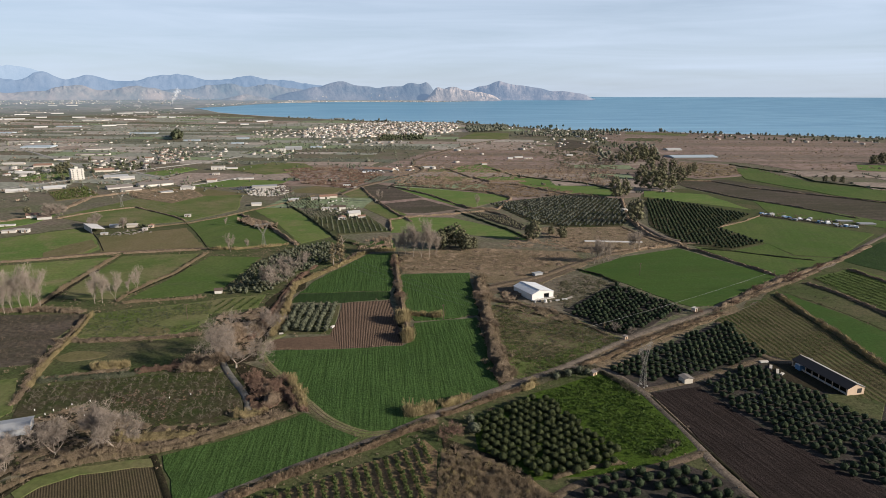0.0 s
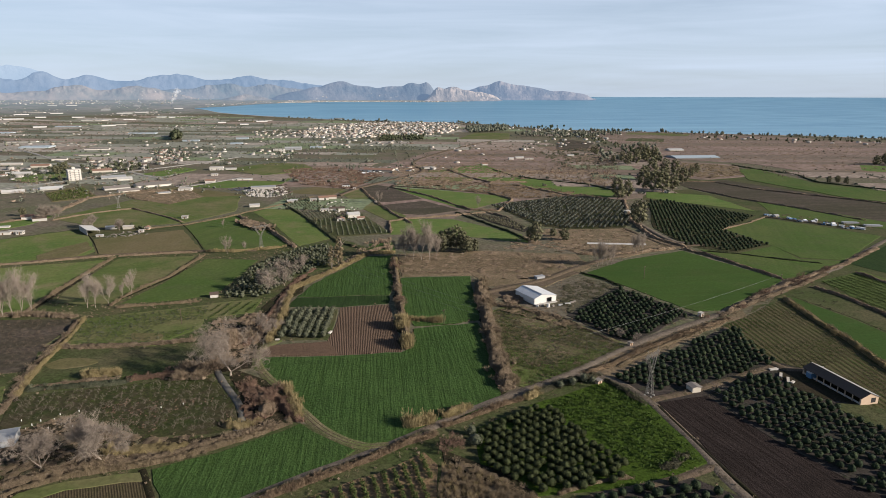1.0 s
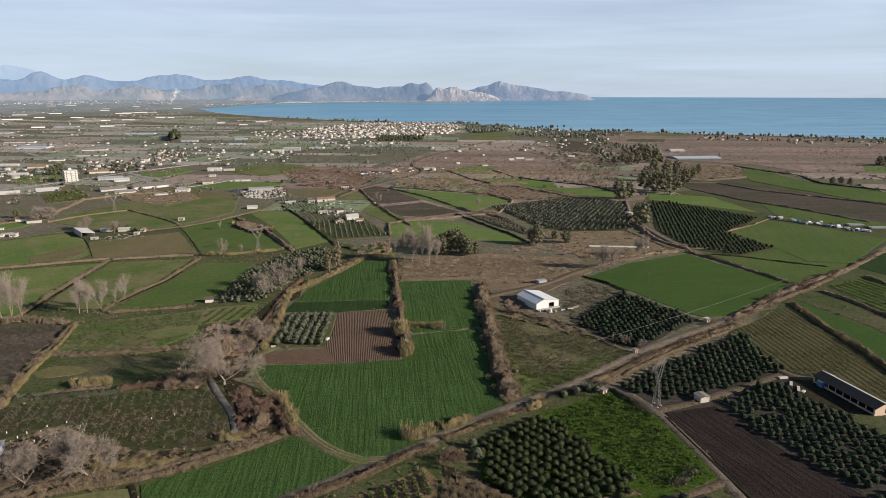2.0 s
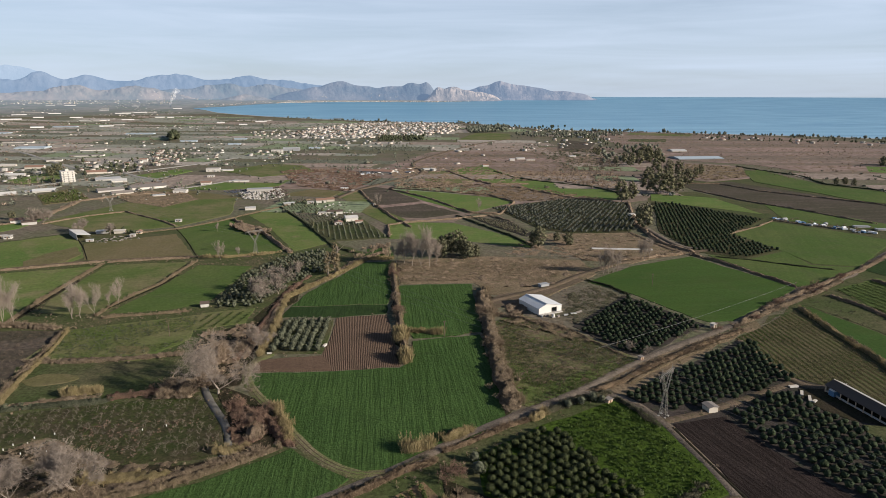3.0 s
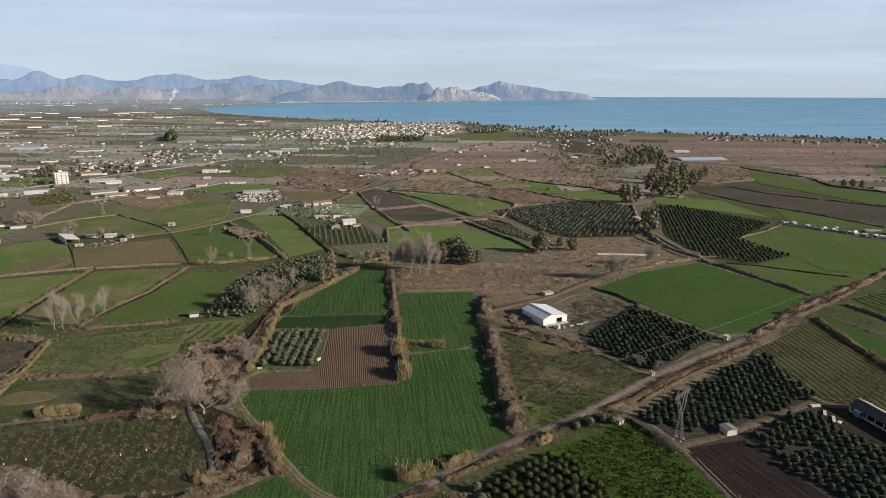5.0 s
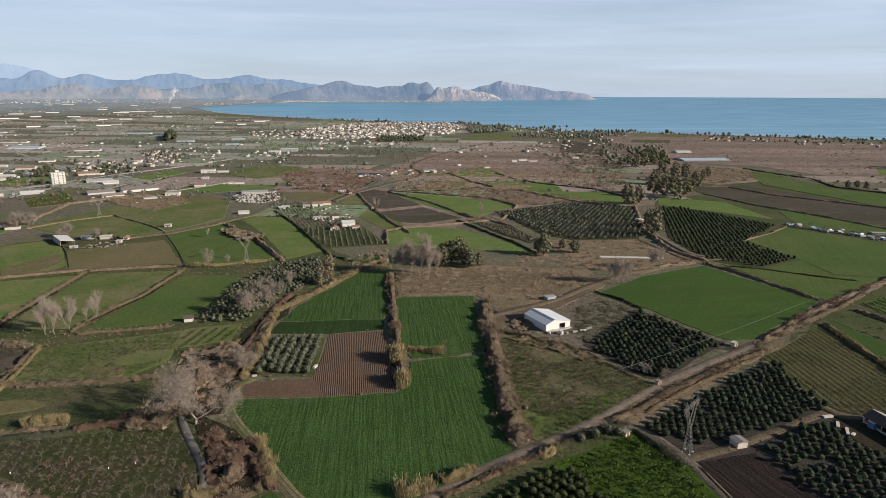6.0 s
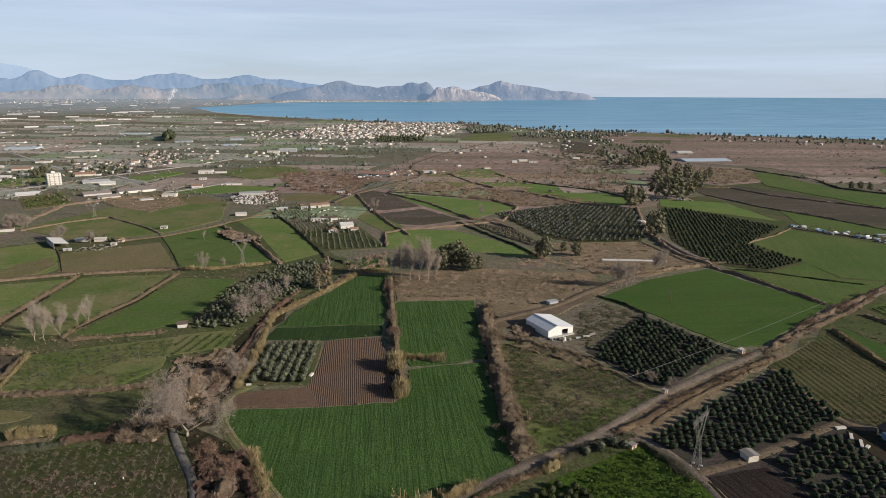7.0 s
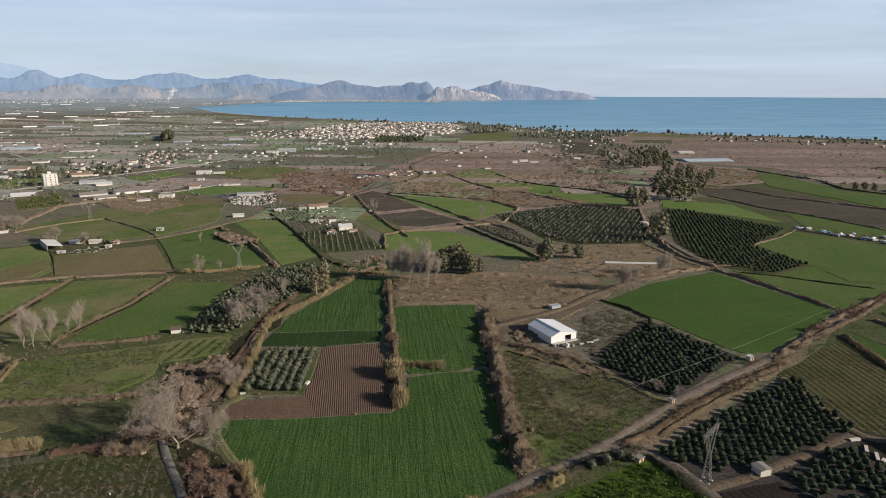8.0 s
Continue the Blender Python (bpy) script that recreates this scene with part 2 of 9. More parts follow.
def haze_rock(name, low, high, haze_glow, bare=None):
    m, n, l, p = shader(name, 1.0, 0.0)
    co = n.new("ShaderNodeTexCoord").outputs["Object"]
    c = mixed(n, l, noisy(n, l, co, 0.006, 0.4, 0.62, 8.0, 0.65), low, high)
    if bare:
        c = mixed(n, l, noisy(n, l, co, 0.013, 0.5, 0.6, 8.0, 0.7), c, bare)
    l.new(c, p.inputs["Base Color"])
    p.inputs["Emission Color"].default_value, p.inputs["Emission Strength"].default_value = (*haze_glow, 1), 1.0
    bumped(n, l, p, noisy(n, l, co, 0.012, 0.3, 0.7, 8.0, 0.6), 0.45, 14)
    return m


RANGES = []


def hill_z(x, y, az0, az1, r, depth, bumps, rough, seed):
    """How high a chain of hills stands over the plain: bumps of (bearing, height, half-width in degrees), cut by gullies."""
    a, rr = math.degrees(math.atan2(x - EYE[0], y - EYE[1])), math.hypot(x - EYE[0], y - EYE[1])
    u, v = (a - az0) / (az1 - az0), (rr - r) / depth
    if not (0 <= u <= 1 and 0 <= v <= 1):
        return -5.0
    crest = sum((h * math.exp(-abs((a - c) / w / 1.25) ** 2)) ** 3 for c, h, w in bumps) ** (1 / 3)
    crest *= 0.97 + 0.05 * noise.fractal((a * 0.9, seed, 0.0), 0.8, 2.0, 6)
    crest *= min(1, u * 14, (1 - u) * 14)
    k = min(v / 0.7, 1)
    up = crest * (math.sin(k * math.pi / 2) ** 1.25 if v < 0.7 else math.cos((v - 0.7) / 0.3 * math.pi / 2))
    spur = 1 - abs(noise.noise((a * 0.55 + 0.8 * v, v * 1.1, seed))) * 2.2
    gully = 1 - abs(noise.fractal((a * 1.5 + 0.5 * v, v * 1.6, seed + 5), 0.7, 2.1, 5)) * 1.6
    return up * (1 + rough * math.sin(math.pi * k) * (1.7 * spur + 1.5 * gully - 1.3))


def land_z(x, y):
    return max([ground_z(x, y)] + [ground_z(x, y) - 1 + hill_z(x, y, *k) for k in RANGES])


def range_of_hills(name, az0, az1, r, depth, bumps, material, label, rough=0.12, seed=0.0):
    """A chain of hills across the distance."""
    verts, faces, nu, nv = [], [], 260, 44
    shape = (az0, az1, r, depth, bumps, rough, seed)
    RANGES.append(shape)
    for i in range(nu + 1):
        a = radians(az0 + (az1 - az0) * min(max(i / nu, 1e-6), 1 - 1e-6))
        for j in range(nv + 1):
            rr = r + depth * min(max(j / nv, 1e-6), 1 - 1e-6)
            x, y = EYE[0] + rr * math.sin(a), EYE[1] + rr * math.cos(a)
            verts.append((x, y, ground_z(x, y) - 1 + max(0, hill_z(x, y, *shape))))
    for i in range(nu):
        for j in range(nv):
            k = i * (nv + 1) + j
            faces.append((k, k + 1, k + nv + 2, k + nv + 1))
    return tagged(new(name, mesh_of(name, verts, faces, material, True)), label, "hills", kind="structure")


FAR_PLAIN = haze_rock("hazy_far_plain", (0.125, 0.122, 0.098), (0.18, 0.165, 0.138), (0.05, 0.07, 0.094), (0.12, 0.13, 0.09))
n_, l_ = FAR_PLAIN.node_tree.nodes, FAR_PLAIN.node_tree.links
# Painted haze: the sheet's own emission rises with distance from the origin.
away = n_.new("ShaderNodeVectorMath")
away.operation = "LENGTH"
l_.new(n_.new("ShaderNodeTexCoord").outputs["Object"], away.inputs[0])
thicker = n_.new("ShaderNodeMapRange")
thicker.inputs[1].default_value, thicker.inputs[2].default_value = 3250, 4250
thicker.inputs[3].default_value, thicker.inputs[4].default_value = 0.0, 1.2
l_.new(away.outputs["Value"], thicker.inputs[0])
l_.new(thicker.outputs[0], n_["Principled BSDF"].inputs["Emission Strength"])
# Farther ranges get more bluish emission, standing in for thicker haze.
PALE_FAR = haze_rock("hazed_pale_mountain", (0.05, 0.06, 0.075), (0.07, 0.078, 0.09), (0.195, 0.25, 0.31))
FAR_BLUE = haze_rock("hazed_blue_mountain", (0.05, 0.06, 0.075), (0.085, 0.092, 0.105), (0.098, 0.145, 0.208))
MID_BLUE = haze_rock("hazed_blue_hill", (0.045, 0.055, 0.06), (0.115, 0.11, 0.105), (0.08, 0.112, 0.162))
CLIFF = haze_rock("hazed_limestone", (0.10, 0.10, 0.10), (0.22, 0.19, 0.17), (0.082, 0.104, 0.138), (0.34, 0.28, 0.24))
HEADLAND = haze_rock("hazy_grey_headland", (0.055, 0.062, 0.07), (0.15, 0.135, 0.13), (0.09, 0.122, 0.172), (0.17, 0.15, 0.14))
DRY_HILL = haze_rock("hazed_dry_hill", (0.07, 0.075, 0.07), (0.16, 0.135, 0.115), (0.088, 0.113, 0.148))
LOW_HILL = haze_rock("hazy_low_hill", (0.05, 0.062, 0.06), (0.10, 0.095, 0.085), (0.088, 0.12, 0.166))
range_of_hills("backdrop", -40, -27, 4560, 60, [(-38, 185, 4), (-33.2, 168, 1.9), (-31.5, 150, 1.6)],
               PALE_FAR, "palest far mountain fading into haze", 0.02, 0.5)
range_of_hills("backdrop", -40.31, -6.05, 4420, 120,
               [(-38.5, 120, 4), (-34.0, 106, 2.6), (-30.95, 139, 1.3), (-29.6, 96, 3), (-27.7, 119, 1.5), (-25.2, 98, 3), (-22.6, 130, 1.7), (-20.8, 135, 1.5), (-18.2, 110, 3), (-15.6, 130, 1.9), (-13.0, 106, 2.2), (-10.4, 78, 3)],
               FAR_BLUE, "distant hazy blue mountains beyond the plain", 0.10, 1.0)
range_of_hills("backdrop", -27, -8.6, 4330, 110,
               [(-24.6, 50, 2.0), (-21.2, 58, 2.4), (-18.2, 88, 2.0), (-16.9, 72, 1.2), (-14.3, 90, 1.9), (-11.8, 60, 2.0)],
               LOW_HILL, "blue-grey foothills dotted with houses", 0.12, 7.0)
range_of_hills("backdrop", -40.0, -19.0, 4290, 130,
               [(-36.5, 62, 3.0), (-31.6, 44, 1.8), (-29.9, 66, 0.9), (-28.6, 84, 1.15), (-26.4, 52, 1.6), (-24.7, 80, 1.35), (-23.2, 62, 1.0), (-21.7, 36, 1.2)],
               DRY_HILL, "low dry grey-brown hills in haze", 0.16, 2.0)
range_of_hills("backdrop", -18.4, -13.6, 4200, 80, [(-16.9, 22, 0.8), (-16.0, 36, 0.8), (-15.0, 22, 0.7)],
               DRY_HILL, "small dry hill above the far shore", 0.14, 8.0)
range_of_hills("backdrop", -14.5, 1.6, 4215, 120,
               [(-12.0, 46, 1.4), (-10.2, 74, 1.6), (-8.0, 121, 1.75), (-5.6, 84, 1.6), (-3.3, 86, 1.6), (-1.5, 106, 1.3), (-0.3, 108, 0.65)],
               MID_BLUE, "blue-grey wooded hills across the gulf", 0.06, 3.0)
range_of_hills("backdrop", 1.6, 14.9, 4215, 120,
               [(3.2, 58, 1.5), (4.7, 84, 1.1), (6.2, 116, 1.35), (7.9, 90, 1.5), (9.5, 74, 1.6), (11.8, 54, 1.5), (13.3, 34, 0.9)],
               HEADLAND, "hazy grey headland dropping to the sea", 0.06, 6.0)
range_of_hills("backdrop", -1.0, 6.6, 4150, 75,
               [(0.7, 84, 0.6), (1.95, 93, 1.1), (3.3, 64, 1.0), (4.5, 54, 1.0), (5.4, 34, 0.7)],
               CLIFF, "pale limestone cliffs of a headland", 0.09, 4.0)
FAR_COAST = [(-19.88, 3722), (-17.63, 3813), (-15.31, 3936), (-12.95, 4024), (-8.09, 4091), (0.0, 4066), (4.0, 4140), (7.0, 4225), (9.0, 4260)]


def far_coast(a):
    return float(np.interp(a, [c[0] for c in FAR_COAST], [c[1] for c in FAR_COAST])) + 7 * noise.noise((a, 2.0, 0.0))


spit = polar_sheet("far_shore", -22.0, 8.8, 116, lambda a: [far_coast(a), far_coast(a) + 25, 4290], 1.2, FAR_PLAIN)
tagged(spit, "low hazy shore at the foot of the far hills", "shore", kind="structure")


def far_rings(a):
    """Rings of the far plain, up to the hills or, beside the gulf, up to its shore."""
    top = 4340 if a <= COAST_POLAR[0][0] else max(shore(a) - 12, 3312)
    return [3300 + (top - 3300) * i / 9 for i in range(10)]


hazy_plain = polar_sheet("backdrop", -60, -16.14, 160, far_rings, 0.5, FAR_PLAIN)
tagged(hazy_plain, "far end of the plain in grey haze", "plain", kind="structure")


# ---- fields, tracks and bare ground ----
LAYER = [0]


def ragged(pts, step=7.0, jitter=0.8, closed=True):
    out, k = [], len(pts)
    for i in range(k if closed else k - 1):
        (x0, y0), (x1, y1) = pts[i], pts[(i + 1) % k]
        m = max(1, min(40, int(math.hypot(x1 - x0, y1 - y0) / step)))
        for j in range(m):
            f = j / m
            x, y = x0 + (x1 - x0) * f, y0 + (y1 - y0) * f
            q = jitter if j else jitter * 0.3
            out.append((x + q * 2 * noise.noise((x * 0.11, y * 0.11, 1.0)), y + q * 2 * noise.noise((x * 0.11, y * 0.11, 9.0))))
    if not closed:
        out.append(tuple(pts[-1]))
    return out


def field(pts, material, label, name="field", high=0.12, jitter=0.8, category="field"):
    """A plot of land: its cover stands a little above the plain and ends in a ragged edge."""
    far = math.hypot(*pts[0])
    LAYER[0] += 1
    ring = ragged(pts, 7 if far < 700 else 25, jitter if far < 700 else jitter * 2)
    z = high + 0.004 * (LAYER[0] % 40) + (0.25 if far > 900 else 0)
    n = len(ring)
    turn_way = 1 if sum(x0 * y1 - x1 * y0 for (x0, y0), (x1, y1) in zip(ring, ring[1:] + ring[:1])) > 0 else -1
    foot = []
    for i, (x, y) in enumerate(ring):
        (x0, y0), (x1, y1) = ring[i - 1], ring[(i + 1) % n]
        k = math.hypot(x1 - x0, y1 - y0) or 1
        foot.append((x + turn_way * (y1 - y0) / k * 0.35, y - turn_way * (x1 - x0) / k * 0.35))
    verts = [(x, y, ground_z(x, y) + z) for x, y in ring] + [(x, y, ground_z(x, y) - 0.05) for x, y in foot]
    faces = [tuple(range(n))] + [(i, i + n, (i + 1) % n + n, (i + 1) % n) for i in range(n)]
    me = mesh_of(name, verts, faces, material)
    bm = bmesh.new()
    bm.from_mesh(me)
    bmesh.ops.recalc_face_normals(bm, faces=bm.faces)
    bm.to_mesh(me)
    bm.free()
    return tagged(new(name, me), label, category, kind="structure")


def rounded(pts):
    """The line with its corners cut twice."""
    for _ in range(2):
        out = [pts[0]]
        for (x0, y0), (x1, y1) in zip(pts, pts[1:]):
            out += [(x0 * 0.75 + x1 * 0.25, y0 * 0.75 + y1 * 0.25), (x0 * 0.25 + x1 * 0.75, y0 * 0.25 + y1 * 0.75)]
        pts = out + [pts[-1]]
    return pts


def strip(name, pts, width, material, label, category, lift=0.32, jitter=0.35, shoulder=0.9):
    """A road or track along a line, with worn, uneven edges."""
    line = ragged(rounded(pts), 6 if math.hypot(*pts[0]) < 900 else 30, 0.3, closed=False)
    verts, faces = [], []
    for i, (x, y) in enumerate(line):
        x0, y0 = line[max(i - 1, 0)]
        x1, y1 = line[min(i + 1, len(line) - 1)]
        k = math.hypot(x1 - x0, y1 - y0) or 1
        nx, ny = -(y1 - y0) / k, (x1 - x0) / k
        w = width / 2 + jitter * noise.noise((x * 0.2, y * 0.2, 4.0))
        z = ground_z(x, y) + lift
        verts += [(x + nx * (w + shoulder), y + ny * (w + shoulder), z - lift - 0.1), (x + nx * w, y + ny * w, z), (x, y, z + 0.06), (x - nx * w, y - ny * w, z), (x - nx * (w + shoulder), y - ny * (w + shoulder), z - lift - 0.1)]
        if i:
            for j in range(4):
                faces.append(((i - 1) * 5 + j, (i - 1) * 5 + j + 1, i * 5 + j + 1, i * 5 + j))
    return tagged(new(name, mesh_of(name, verts, faces, material, True)), label, category, kind="structure")


def beside(pts, d):
    """The line shifted sideways by d metres."""
    out = []
    for i, (x, y) in enumerate(pts):
        (x0, y0), (x1, y1) = pts[max(i - 1, 0)], pts[min(i + 1, len(pts) - 1)]
        k = math.hypot(x1 - x0, y1 - y0)
        out.append((x - (y1 - y0) / k * d, y + (x1 - x0) / k * d))
    return out


WHEAT = "dense dark green winter wheat field with drill rows"
# the middle of the view
field([(-79.0, 268.7), (-43.8, 270.0), (-14.1, 273.4), (-10.2, 278.2), (-8.9, 303.5), (23.8, 311.3), (26.8, 264.5), (27.5, 227.5), (7.6, 211.5), (-13.3, 197.5), (-25.2, 195.4), (-37.7, 204.8), (-47.7, 219.4), (-60.6, 239.7), (-72.8, 254.1)], CROP, WHEAT, high=0.3)
field([(-20.0, 394.0), (25.4, 397.0), (25.1, 315.7), (4.9, 309.1), (-8.7, 307.6), (-14.9, 321.9)], CROP, WHEAT, high=0.3)
field([(-47.2, 450.1), (-26.9, 453.2), (-24.7, 390.1), (-25.4, 359.8), (-79.9, 356.5), (-74.4, 383.4), (-60.4, 415.7)], CROP, WHEAT, high=0.25)
field([(-79.7, 355.4), (-25.3, 358.7), (-25.1, 343.6), (-51.8, 338.0), (-81.5, 338.7)], CROP_DARK, "dark strip of young wheat beside taller crop")
field([(-49.6, 490.7), (-30.2, 496.4), (-27.7, 467.4), (-47.8, 457.1)], CROP, "small green plot among scrub")
field([(-51.3, 337.0), (-24.9, 341.5), (-14.0, 278.3), (-14.2, 274.8), (-44.0, 271.3), (-77.8, 270.0), (-78.7, 282.5), (-50.5, 287.8)], PLOUGH, "ploughed reddish brown field with fine furrows")
field([(-78.4, 270.6), (-43.9, 271.9), (-50.2, 287.2), (-78.4, 281.9)], PLOUGH_SMOOTH, "harrowed strip of reddish brown earth", high=0.3)
field([(-78.7, 334.6), (-52.5, 334.1), (-51.1, 289.3), (-77.7, 289.9)], CLEARING, "bare soil under a small olive grove")
field([(-89.9, 181.8), (-71.9, 191.1), (-48.1, 209.6), (-42.8, 204.0), (-35.3, 197.9), (-26.4, 191.7), (-31.7, 184.3), (-48.2, 172.9), (-62.9, 162.4), (-70.2, 154.6), (-75.2, 154.7)], CROP, "long green wheat field beside a ditch", high=0.25)
field([(-126.0, 148.4), (-126.3, 161.0), (-125.1, 170.0), (-114.4, 176.1), (-93.1, 180.5), (-73.2, 149.7)], STUBBLE_ROWS, "tan field with thin drilled rows")
field([(-62.4, 153.1), (-36.4, 167.5), (-12.5, 182.2), (-2.7, 190.1), (1.6, 182.6), (-0.2, 151.9)], VINE_SOIL, "pale soil of a small vineyard")
field([(3.1, 182.5), (15.8, 178.3), (31.5, 165.6), (39.8, 151.0), (0.3, 151.9)], VERGE, "dry brown weedy patch of ground")
field([(13.5, 202.9), (44.9, 226.1), (71.5, 241.3), (78.9, 235.7), (83.6, 224.3), (90.4, 182.5), (70.1, 172.0), (41.6, 167.1), (31.6, 166.1), (16.0, 180.6)], GRASSY, "lush bright grass under orange trees")
field([(36.5, 155.0), (46.1, 163.5), (80.5, 175.0), (92.3, 164.3), (94.6, 149.9), (35.7, 151.1)], GROVE, "bare soil under citrus trees")
field([(88.3, 223.2), (109.5, 227.8), (114.6, 207.1), (123.9, 185.3), (130.1, 171.7), (143.9, 150.2), (132.9, 136.3), (100.2, 143.7), (94.9, 181.3)], PLOUGH_DARK, "dark freshly tilled field with long furrows")
field([(75.5, 243.5), (141.9, 294.7), (156.6, 300.9), (154.3, 256.2), (108.8, 235.1), (88.3, 231.3), (81.3, 235.7)], GROVE, "brown soil under a citrus grove")
field([(111.3, 229.8), (146.5, 252.0), (163.7, 246.3), (165.8, 218.8), (173.9, 193.6), (160.3, 175.9), (130.6, 173.9), (122.9, 187.1), (115.0, 208.0)], GROVE, "brown soil under a citrus grove")
field([(129.2, 169.5), (160.3, 181.0), (145.9, 152.7)], GROVE, "brown soil under a citrus grove")
field([(150.7, 304.0), (175.0, 322.0), (207.0, 347.5), (204.2, 299.9), (198.6, 242.7), (198.1, 219.0), (184.2, 201.4), (168.7, 219.7), (166.5, 251.0), (154.5, 260.0)], STRIPED, "weedy fallow field with pale dry rows")
field([(208.5, 349.5), (212.5, 352.5), (218.3, 333.9), (226.1, 310.2), (229.2, 285.0), (230.6, 260.3), (196.2, 216.7), (199.8, 244.4), (206.3, 303.2)], CROP_MOWN, "narrow bright green field")
field([(213.8, 353.8), (238.1, 371.8), (245.2, 369.4), (249.2, 312.8), (254.5, 290.7), (233.1, 263.6), (231.4, 288.1), (227.6, 312.0), (220.0, 336.3)], CLEARING, "dry stubble field")
field([(250.8, 381.8), (293.0, 405.5), (303.5, 353.0), (258.9, 296.3), (249.9, 313.7)], PASTURE_DEEP, "thin green pasture")
field([(100.5, 399.6), (140.4, 436.3), (192.8, 462.8), (227.0, 384.9), (205.0, 365.4), (160.6, 328.7), (146.9, 327.1), (140.9, 334.1), (121.8, 374.4)], CROP_MOWN, "bright green grass field with faint mowing lines")
field([(73.7, 321.9), (115.7, 372.1), (143.2, 323.3), (98.0, 284.0), (91.1, 286.4)], GROVE, "soil under a dense citrus grove")
field([(30.7, 327.5), (47.0, 342.1), (70.7, 319.2), (95.3, 278.9), (59.1, 249.6), (39.3, 235.5), (32.8, 240.5), (30.1, 281.7)], LOT, "abandoned weedy ground with green and brown tufts")
field([(-24.9, 456.6), (42.9, 465.9), (108.8, 453.8), (110.8, 418.1), (70.7, 373.0), (35.7, 376.2), (27.5, 399.7), (-19.4, 398.0)], VERGE, "rough brown scrubland")
field([(22.7, 353.3), (42.2, 376.0), (72.9, 385.5), (95.5, 412.5), (99.5, 403.8), (71.2, 375.4), (47.7, 361.7), (28.7, 342.5)], DIRT, "bare trodden dirt yard by the shed")
# to the right
COVERS = [0]


def base_cover(pts, material, label):
    """A wide cover that lies under the plots of its part of the plain."""
    COVERS[0] += 1
    field(pts, material, label, "field", (0.05 + 0.0041 * (COVERS[0] % 13) + 0.03 * (label[-6:] == "houses")) - 0.004 * ((LAYER[0] + 1) % 40) - (0.25 if math.hypot(*pts[0]) > 900 else 0), 2.0, "rough ground")


base_cover([(-92, 991), (-2, 1309), (152, 1420), (365, 1447), (438, 1384), (456, 1138), (336, 849), (262, 727), (219, 699), (160, 729), (66, 672), (20.9, 594.8), (-40.1, 596.1), (-82, 804)], REEDBED, "tan scrub and reed ground among green fields")
base_cover([(-255, 1076), (-164, 1121), (-74, 990), (-53, 803), (-88, 784), (-149, 805), (-193, 806)], REEDBED, "tan scrub ground beside houses")
field([(245, 698), (271, 698), (322, 603), (257.5, 534.7), (269.7, 480.2), (230.8, 456.6), (203.3, 475.7), (200.1, 548.2)], WEEDY, "soil under a dark orange grove")
field([(261.1, 537.1), (320, 589), (353, 550), (380, 509), (299.6, 433.0), (271.3, 440.2), (270.0, 478.2)], PASTURE_DEEP, "bright green field beside a track")
field([(207.5, 466.2), (233.5, 454.8), (270.4, 476.3), (268.1, 436.9), (296.7, 429.8), (258.8, 395.0), (230.0, 387.5)], PASTURE_DEEP, "strip of rough pasture between ditches")
field([(296.8, 423.5), (368, 482), (373.1, 441.5), (317.2, 370.4), (300.9, 411.2)], CROP_DARK, "dark green field")
field([(65, 672), (160, 725), (216, 699), (193, 588), (173.5, 546.2), (120.5, 540.0), (97.5, 560.5)], WEEDY, "purple-brown soil of an olive grove")
field([(94.2, 540.5), (170.2, 543.8), (194.1, 477.8), (142.4, 442.9), (111.0, 453.8)], VERGE, "rough brown ground with a dirt track")
field([(265, 758), (329, 725), (333, 625), (301, 660), (249, 710)], CROP_BRIGHT, "green strip behind the grove")
field([(328, 838), (412, 860), (496, 656), (515, 621), (449, 538), (423, 575), (367, 680), (330, 785)], PLOUGH_FAR, "wide brown tilled field")
field([(485, 979), (520, 994), (515, 818), (566, 752), (592, 720), (533, 644), (484, 701), (443, 859)], PASTURE_DEEP, "long olive-green field")
field([(363, 684), (409, 605), (444, 531), (426, 508), (384, 565), (340, 594)], PASTURE_DEEP, "green verge along the parked boats")
field([(445, 1108), (516, 1043), (457, 896), (380, 860), (350, 898)], REEDBED, "brown reed island between ditches")
field([(509, 2029), (825, 1991), (1152, 1431), (791, 973), (594, 893), (553, 1060), (456, 1138), (426, 1384)], REEDBED, "broad brown reedbed marsh behind the beach")
field([(573, 1855), (724, 1775), (777, 1871), (612, 1938)], CROP_OLIVE, "thin green pasture in the marsh", high=0.16)
field([(493, 1596), (581, 1559), (623, 1672), (534, 1690)], CLEARING, "dull green plot in the marsh", high=0.16)
field([(346, 1678), (396, 1528), (318, 1298), (269, 1350)], PLOUGH_FAR, "dark tilled strip in the marsh", high=0.16)
field([(722, 1039), (816, 1004), (747, 916), (673, 960)], CROP_BRIGHT, "bright green plot in the marsh")
field([(-40.1, 596.1), (20.7, 589.1), (77.3, 522.1), (78.7, 492.1), (32.6, 514.1), (1.2, 523.7), (-34.6, 524.4)], CROP_BRIGHT, "bright green field with a hedge of trees")
field([(-53, 798), (6, 777), (80, 730), (93, 702), (54, 658), (38, 638), (-7, 712)], CROP_BRIGHT, "bright green field")
field([(26, 996), (86, 1070), (107, 987), (135, 865), (78, 849), (61, 904)], CROP_BRIGHT, "bright green field among scrub")
field([(115, 878), (160, 877), (232, 778), (218, 719), (190, 712), (124, 800)], CROP_BRIGHT, "long bright green field")
field([(-89, 794), (-71, 824), (-53, 803), (-11, 712), (-46, 689), (-65, 689)], PLOUGH_FAR, "brown tilled field")
field([(-56, 667), (-8, 696), (30, 638), (-7, 613), (-36, 620)], PLOUGH_FAR, "brown tilled field")
